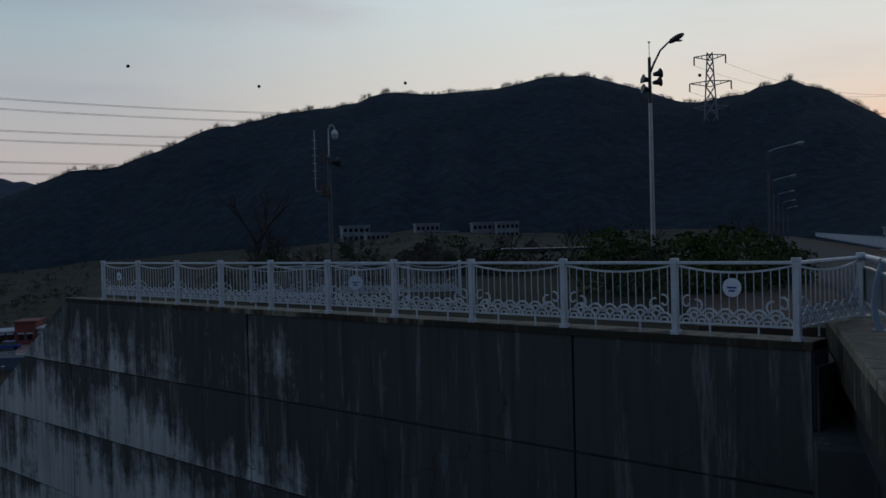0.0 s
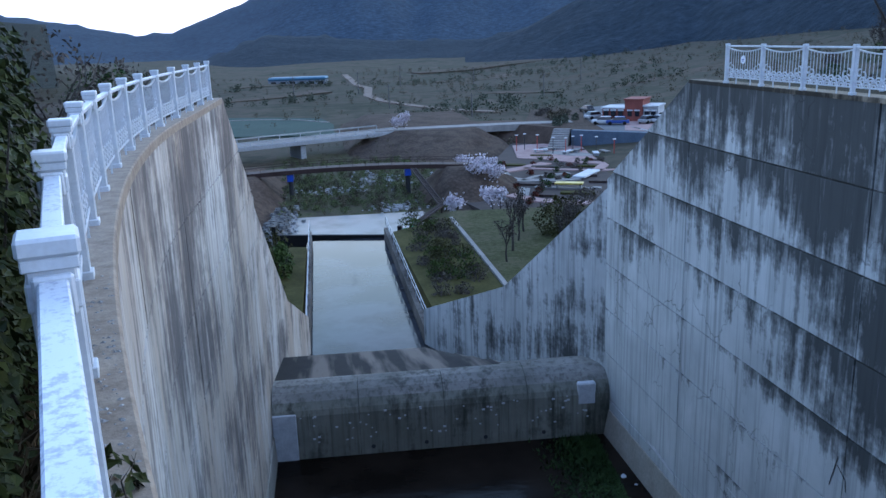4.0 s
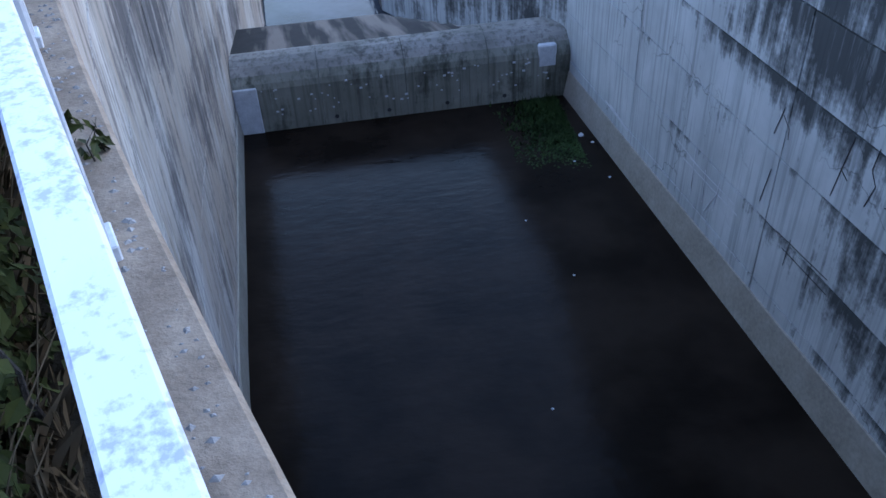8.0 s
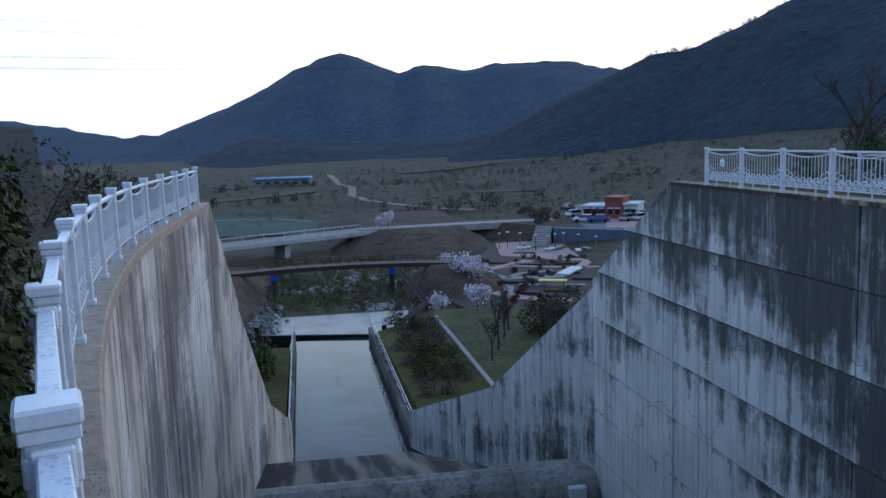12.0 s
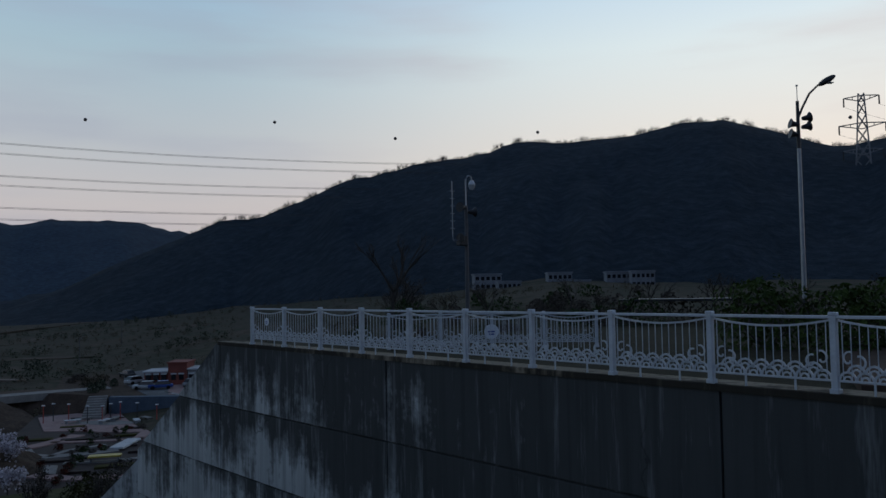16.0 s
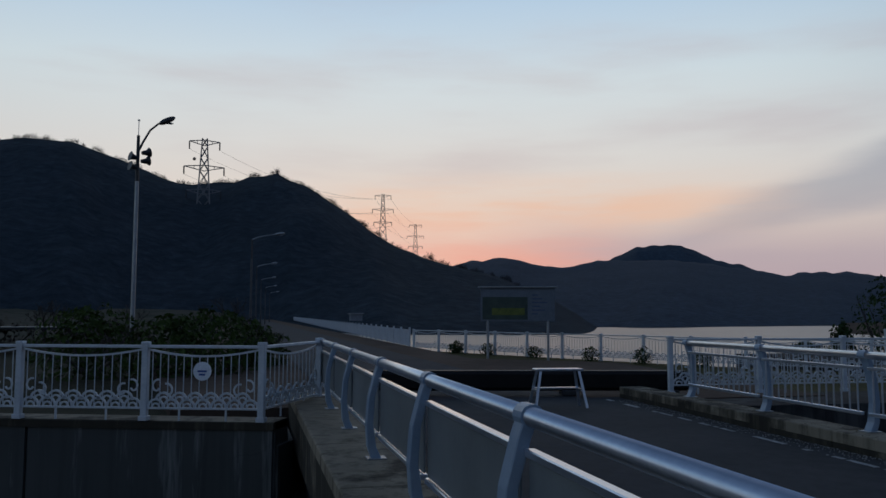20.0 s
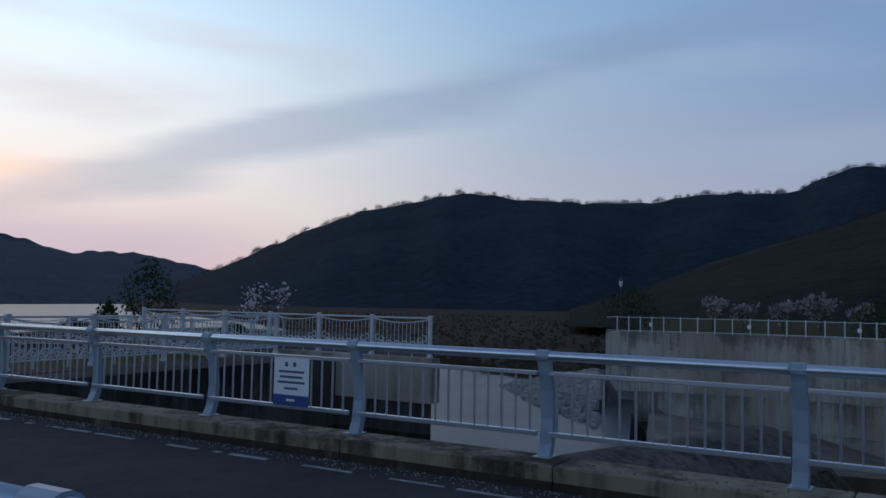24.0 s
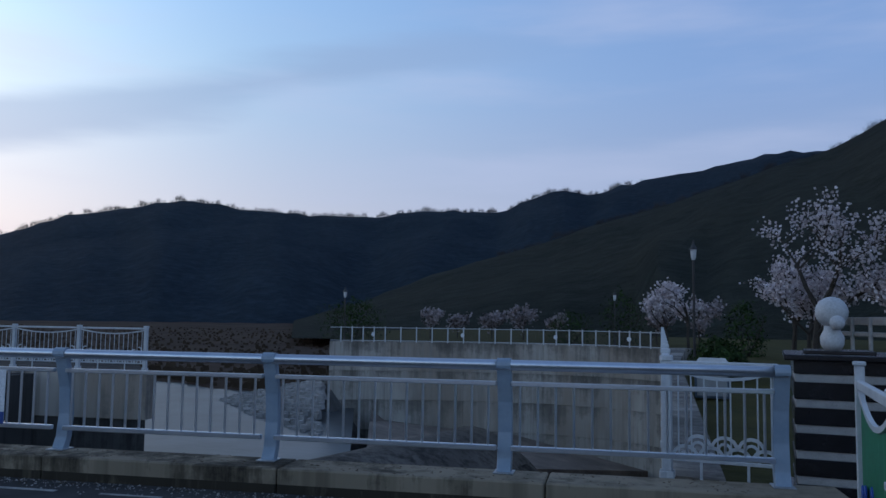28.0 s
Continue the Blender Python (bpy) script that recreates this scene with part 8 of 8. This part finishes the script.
slab("paving_plaza", [(26, 129), (30, 125.8), (34, 120.5), (38.5, 118), (44.2, 128.5), (39.5, 139), (34, 145), (28.2, 144.3)], PINK_PAVE, "pink paved plaza of the park")
slab("paving_band", [(29.5, 135), (35, 128), (39.5, 127), (36, 134)], PALE_PAVE, "pale band across the pink plaza", 0.03)
for k, (pts, w) in enumerate((([(18.6, 113), (21, 116.3), (24.7, 118.5), (29.1, 122.4)], 2.2), ([(20.9, 116.3), (20.6, 111), (22.4, 108.1), (26.9, 107.2), (30.1, 107.3)], 2.0), ([(18.1, 101.9), (18.6, 99), (19.4, 97.4), (21.4, 94.0), (25.6, 91.4), (29, 91)], 2.0),
                              ([(20.1, 97.1), (21.4, 101.8), (19.9, 103.3)], 1.4), ([(24.7, 118.5), (29, 116), (34, 113.5), (38, 113)], 1.2), ([(23, 103), (27, 101), (31, 100)], 1.0), ([(34.3, 113.1), (37, 118), (40, 122)], 1.6), ([(22.4, 108.1), (25, 111), (30, 112)], 0.9))):
    path_ribbon("park_path", pts, w, lambda x, y: PZ - 0.1, PINK_PAVE if k % 2 == 0 else PALE_PAVE, "pale pink path between the park beds", 0.14)
for k, (x, y, w, d) in enumerate(((24.2, 121.5, 3.2, 1.6), (28.0, 118.6, 4.0, 1.5), (31.5, 109.5, 3.6, 1.4), (22.9, 104.6, 3.0, 1.6), (27.1, 97.0, 4.4, 1.6), (23.2, 96.4, 2.2, 1.2), (32.3, 104.0, 3.4, 1.6), (26.2, 104.4, 2.4, 1.0), (30.2, 130.0, 3.6, 1.4), (36.8, 122.5, 4.0, 1.5),
                                  (40.6, 130.0, 2.8, 1.6), (33.2, 138.0, 3.0, 1.2), (34.0, 117.0, 3.0, 1.0), (20.8, 106.0, 1.6, 0.9), (37.6, 134.6, 2.4, 1.0))):
    slab("planting_bed", [(x - w / 2, y + 0.35), (x + w * 0.42, y - d * 0.6), (x + w / 2, y + d * 0.3), (x - w * 0.4, y + d)], DARK_SOIL if k % 4 else GRASS, "dark planting bed in the park", 0.10 + 0.01 * (k % 7), "bed")
for k in range(44):
    x, y = rg.uniform(19, 40), rg.uniform(92, 126)
    if x > 19 + (y - 84) * 0.5:
        x = 19 + (y - 90) * 0.4
    bush("park_shrub", x, y, PZ, rg.uniform(0.6, 1.4), rg.uniform(0.3, 0.8), (TWIG, LEAF_BUSH, RED_LEAF)[k % 3], "small clipped shrub in the park", 500 + k, n=60, size=0.16, group="shrubs in the park beds")
for k in range(9):
    x, y = 27.5 + 1.7 * k, 137 - 1.1 * k + 2.6 * math.sin(k * 1.3)
    lp = thing("park_pole", x, y, PZ, 0, "slim pole in the park plaza", "pole", "park poles")
    part("pole", tube(bmesh.new(), [(0, 0, 0), (0, 0, 2.6)], 0.07, 6), DARK_STEEL if k % 2 else RED_PAINT, lp)
    part("head", boxed(-0.25, 0.25, -0.12, 0.12, 2.6, 2.75, 0.02), PALE_GLASS, lp)
for k in range(6):
    bn = thing("park_bench", 31 + 1.9 * k, 134 - 1.6 * k + (k % 2) * 3.0, PZ, 20 * k, "pale park bench in the plaza", "bench", "park benches")
    part("seat", boxed(-1.2, 1.2, -0.45, 0.45, 0.42, 0.55, 0.03), PALE_PAVE if k % 2 else WALL_WHITE, bn)
    for sx in (-0.9, 0.9):
        part("leg", boxed(sx - 0.1, sx + 0.1, -0.35, 0.35, 0, 0.42), STEEL, bn)
yel = thing("play_deck", 27.0, 101.0, PZ, -22, "yellow play deck in the park", "playground")
part("deck", boxed(-1.8, 1.8, -0.7, 0.7, 0.5, 0.7, 0.03), YELLOW, yel)
for sx in (-1.5, 1.5):
    part("leg", boxed(sx - 0.1, sx + 0.1, -0.5, 0.5, 0, 0.5), STEEL, yel)
ramp = thing("white_ramp", 31.9, 110, PZ, -36, "white concrete ramp in the park", "ramp")
part("ramp", boxed(-0.9, 0.9, -3.2, 3.2, 0.0, 0.3, 0.05), WALL_WHITE, ramp)
# retaining wall with steps below the car park
block("wall_retaining", [(38.0, 140.6), (49.2, 131.6), (56, 126), (57, 127), (38.8, 141.8)], -21, CZ, BLUE_GREY_WALL, "blue-grey retaining wall below the car park")
block("road_embankment", [(16, 158), (29, 150), (38, 141.8), (41, 150), (32.5, 164), (18, 168)], -21, CZ - 0.05, EARTH, "bare brown bank between the park and the road", "ground", [(17.7, 160), (31, 155), (38.6, 143.5), (41, 150), (32.5, 162), (18, 166)])
steps = thing("park_steps", 34.2, 136.2, PZ, -22, "broad pale steps up to the car park", "steps")
for k in range(9):
    part("step", boxed(-1.5, 1.5, 0.9 * k, 0.9 * k + 0.95, -0.5, 0.3 * (k + 1), 0.02), PALE_PAVE, steps)
block("car_park", [(43.5, 138.2), (57, 127), (66, 150), (64, 190), (52, 182), (46, 160)], -21, CZ, CAR_PARK, "grey concrete car park", "ground")
block("ground_terrace", [(38.8, 141.8), (43.4, 138.2), (45.9, 160), (51.9, 182), (40, 182), (34, 160)], -21, CZ - 0.02, BANK_EARTH, "brown planted terrace beside the car park", "ground")
for k in range(14):
    bush("terrace_shrub", 37.5 + 0.45 * k + rg.uniform(-1, 1), 149 + 2.2 * ((k * 5) % 14) * 0.9, CZ - 0.02, rg.uniform(1.4, 2.8), rg.uniform(0.8, 1.8), (LEAF_HEDGE, FIELD_SCRUB, TWIG)[k % 3], "low shrub on the terrace by the car park", 600 + k, n=110, size=0.22, group="shrubs on the terrace")
block("car_park_pink", [(46.5, 136.8), (51.6, 133.2), (62, 158), (50.5, 149)], -16, CZ + 0.04, PINK_PAVE, "pink paved edge of the car park", "paving")


def car(x, y, z, rz, mat, label):
    c = thing("parked_car", x, y, z, rz, label, "car", "parked cars")
    bm = boxed(-2.1, 2.1, -0.85, 0.85, 0.3, 0.85, 0.12)
    part("body", bm, mat, c)
    bm = bmesh.new()
    prism(bm, [(-1.7, -0.78), (1.1, -0.78), (1.1, 0.78), (-1.7, 0.78)], 0.84, 1.42, [(-1.35, -0.66), (0.55, -0.66), (0.55, 0.66), (-1.35, 0.66)])
    part("cabin", bm, DARK_GLASS, c)
    part("roof", boxed(-1.3, 0.5, -0.64, 0.64, 1.42, 1.46, 0.01), mat, c)
    for sx in (-1.3, 1.3):
        for sy in (-0.86, 0.86):
            part("wheel", tube(bmesh.new(), [(sx, sy - 0.1, 0.32), (sx, sy + 0.1, 0.32)], 0.32, 12), BLACK_RUBBER, c)
    return c


for k, (x, y, r) in enumerate(((47.5, 158, 20), (50.0, 172.0, 100), (46.0, 147.5, 150), (48.2, 146.0, 160), (54.0, 146, 35), (56.5, 146.0, 30), (58.5, 150.0, 60))):
    car(x, y, CZ, r, (WALL_WHITE, DARK_STEEL, WALL_WHITE, SIGN_BLUE, WALL_GREY)[k % 5], ("white", "black", "white", "blue", "grey")[k % 5] + " car standing in the car park")
rd = thing("visitor_building", 53.8, 153.4, CZ, -33, "red-brown brick visitor building with white panels", "building")
part("wing", boxed(-5.4, -1.0, -2.6, 3, -0.2, 2.3, 0.03), RED_ROOF, rd)
part("tower", boxed(-1.0, 2.4, -3.0, 3, -0.2, 3.9, 0.03), RED_ROOF, rd)
part("porch", boxed(2.4, 5.2, -2.4, 3, -0.2, 2.7, 0.03), WALL_WHITE, rd)
for x in (-4.6, -3.2, -1.8, 0.0, 1.4, 3.2, 4.4):
    w = part("window", boxed(x - 0.42, x + 0.42, -3.08, -2.2, 0.9, 1.9), DARK_GLASS, rd)
    part("lintel", boxed(x - 0.52, x + 0.52, -3.12, -2.2, 1.9, 2.15), WALL_WHITE, w)
for z, x0, x1 in ((2.3, -5.6, -1.0), (3.9, -1.2, 2.6), (2.7, 2.4, 5.4)):
    part("roof_edge", boxed(x0, x1, -3.15, 3.2, z, z + 0.25), RED_ROOF if z > 3.5 else WALL_WHITE, rd)
# blossom along the park and the road
for k, (x, y, h) in enumerate(((15.8, 102, 4.4), (17.0, 101.0, 3.6), (14.4, 86, 2.7), (15.6, 87.5, 2.2), (9.9, 85, 2.0), (9.6, 156, 3.2), (8.2, 155, 2.6), (15.0, 113.5, 3.0))):
    z = PZ if y < 150 else -15.4
    if y < 90:
        z = -17.1
    tree("cherry_tree", x, y, z, h, BLOSSOM, "cherry tree in pale blossom by the park", 560 + k, per=5, size=0.13, spread=0.26, wide=0.9, levels=3, group="cherry trees in the valley", minlev=1)
for k, (x, y, h) in enumerate(((11, 240, 7), (30, 205, 6), (3, 300, 8), (45, 300, 8), (62, 262, 7), (20, 330, 8), (-20, 300, 8), (85, 300, 9))):
    up = thing("utility_pole", x, y, land(x, y), 0, "grey concrete utility pole in the fields", "pole", "utility poles")
    part("pole", tube(bmesh.new(), [(0, 0, -0.5), (0, 0, h)], [0.16, 0.10], 7), ROCK_DARK, up)
    part("cross_arm", boxed(-0.9, 0.9, -0.06, 0.06, h - 0.7, h - 0.6), ROCK_DARK, up)
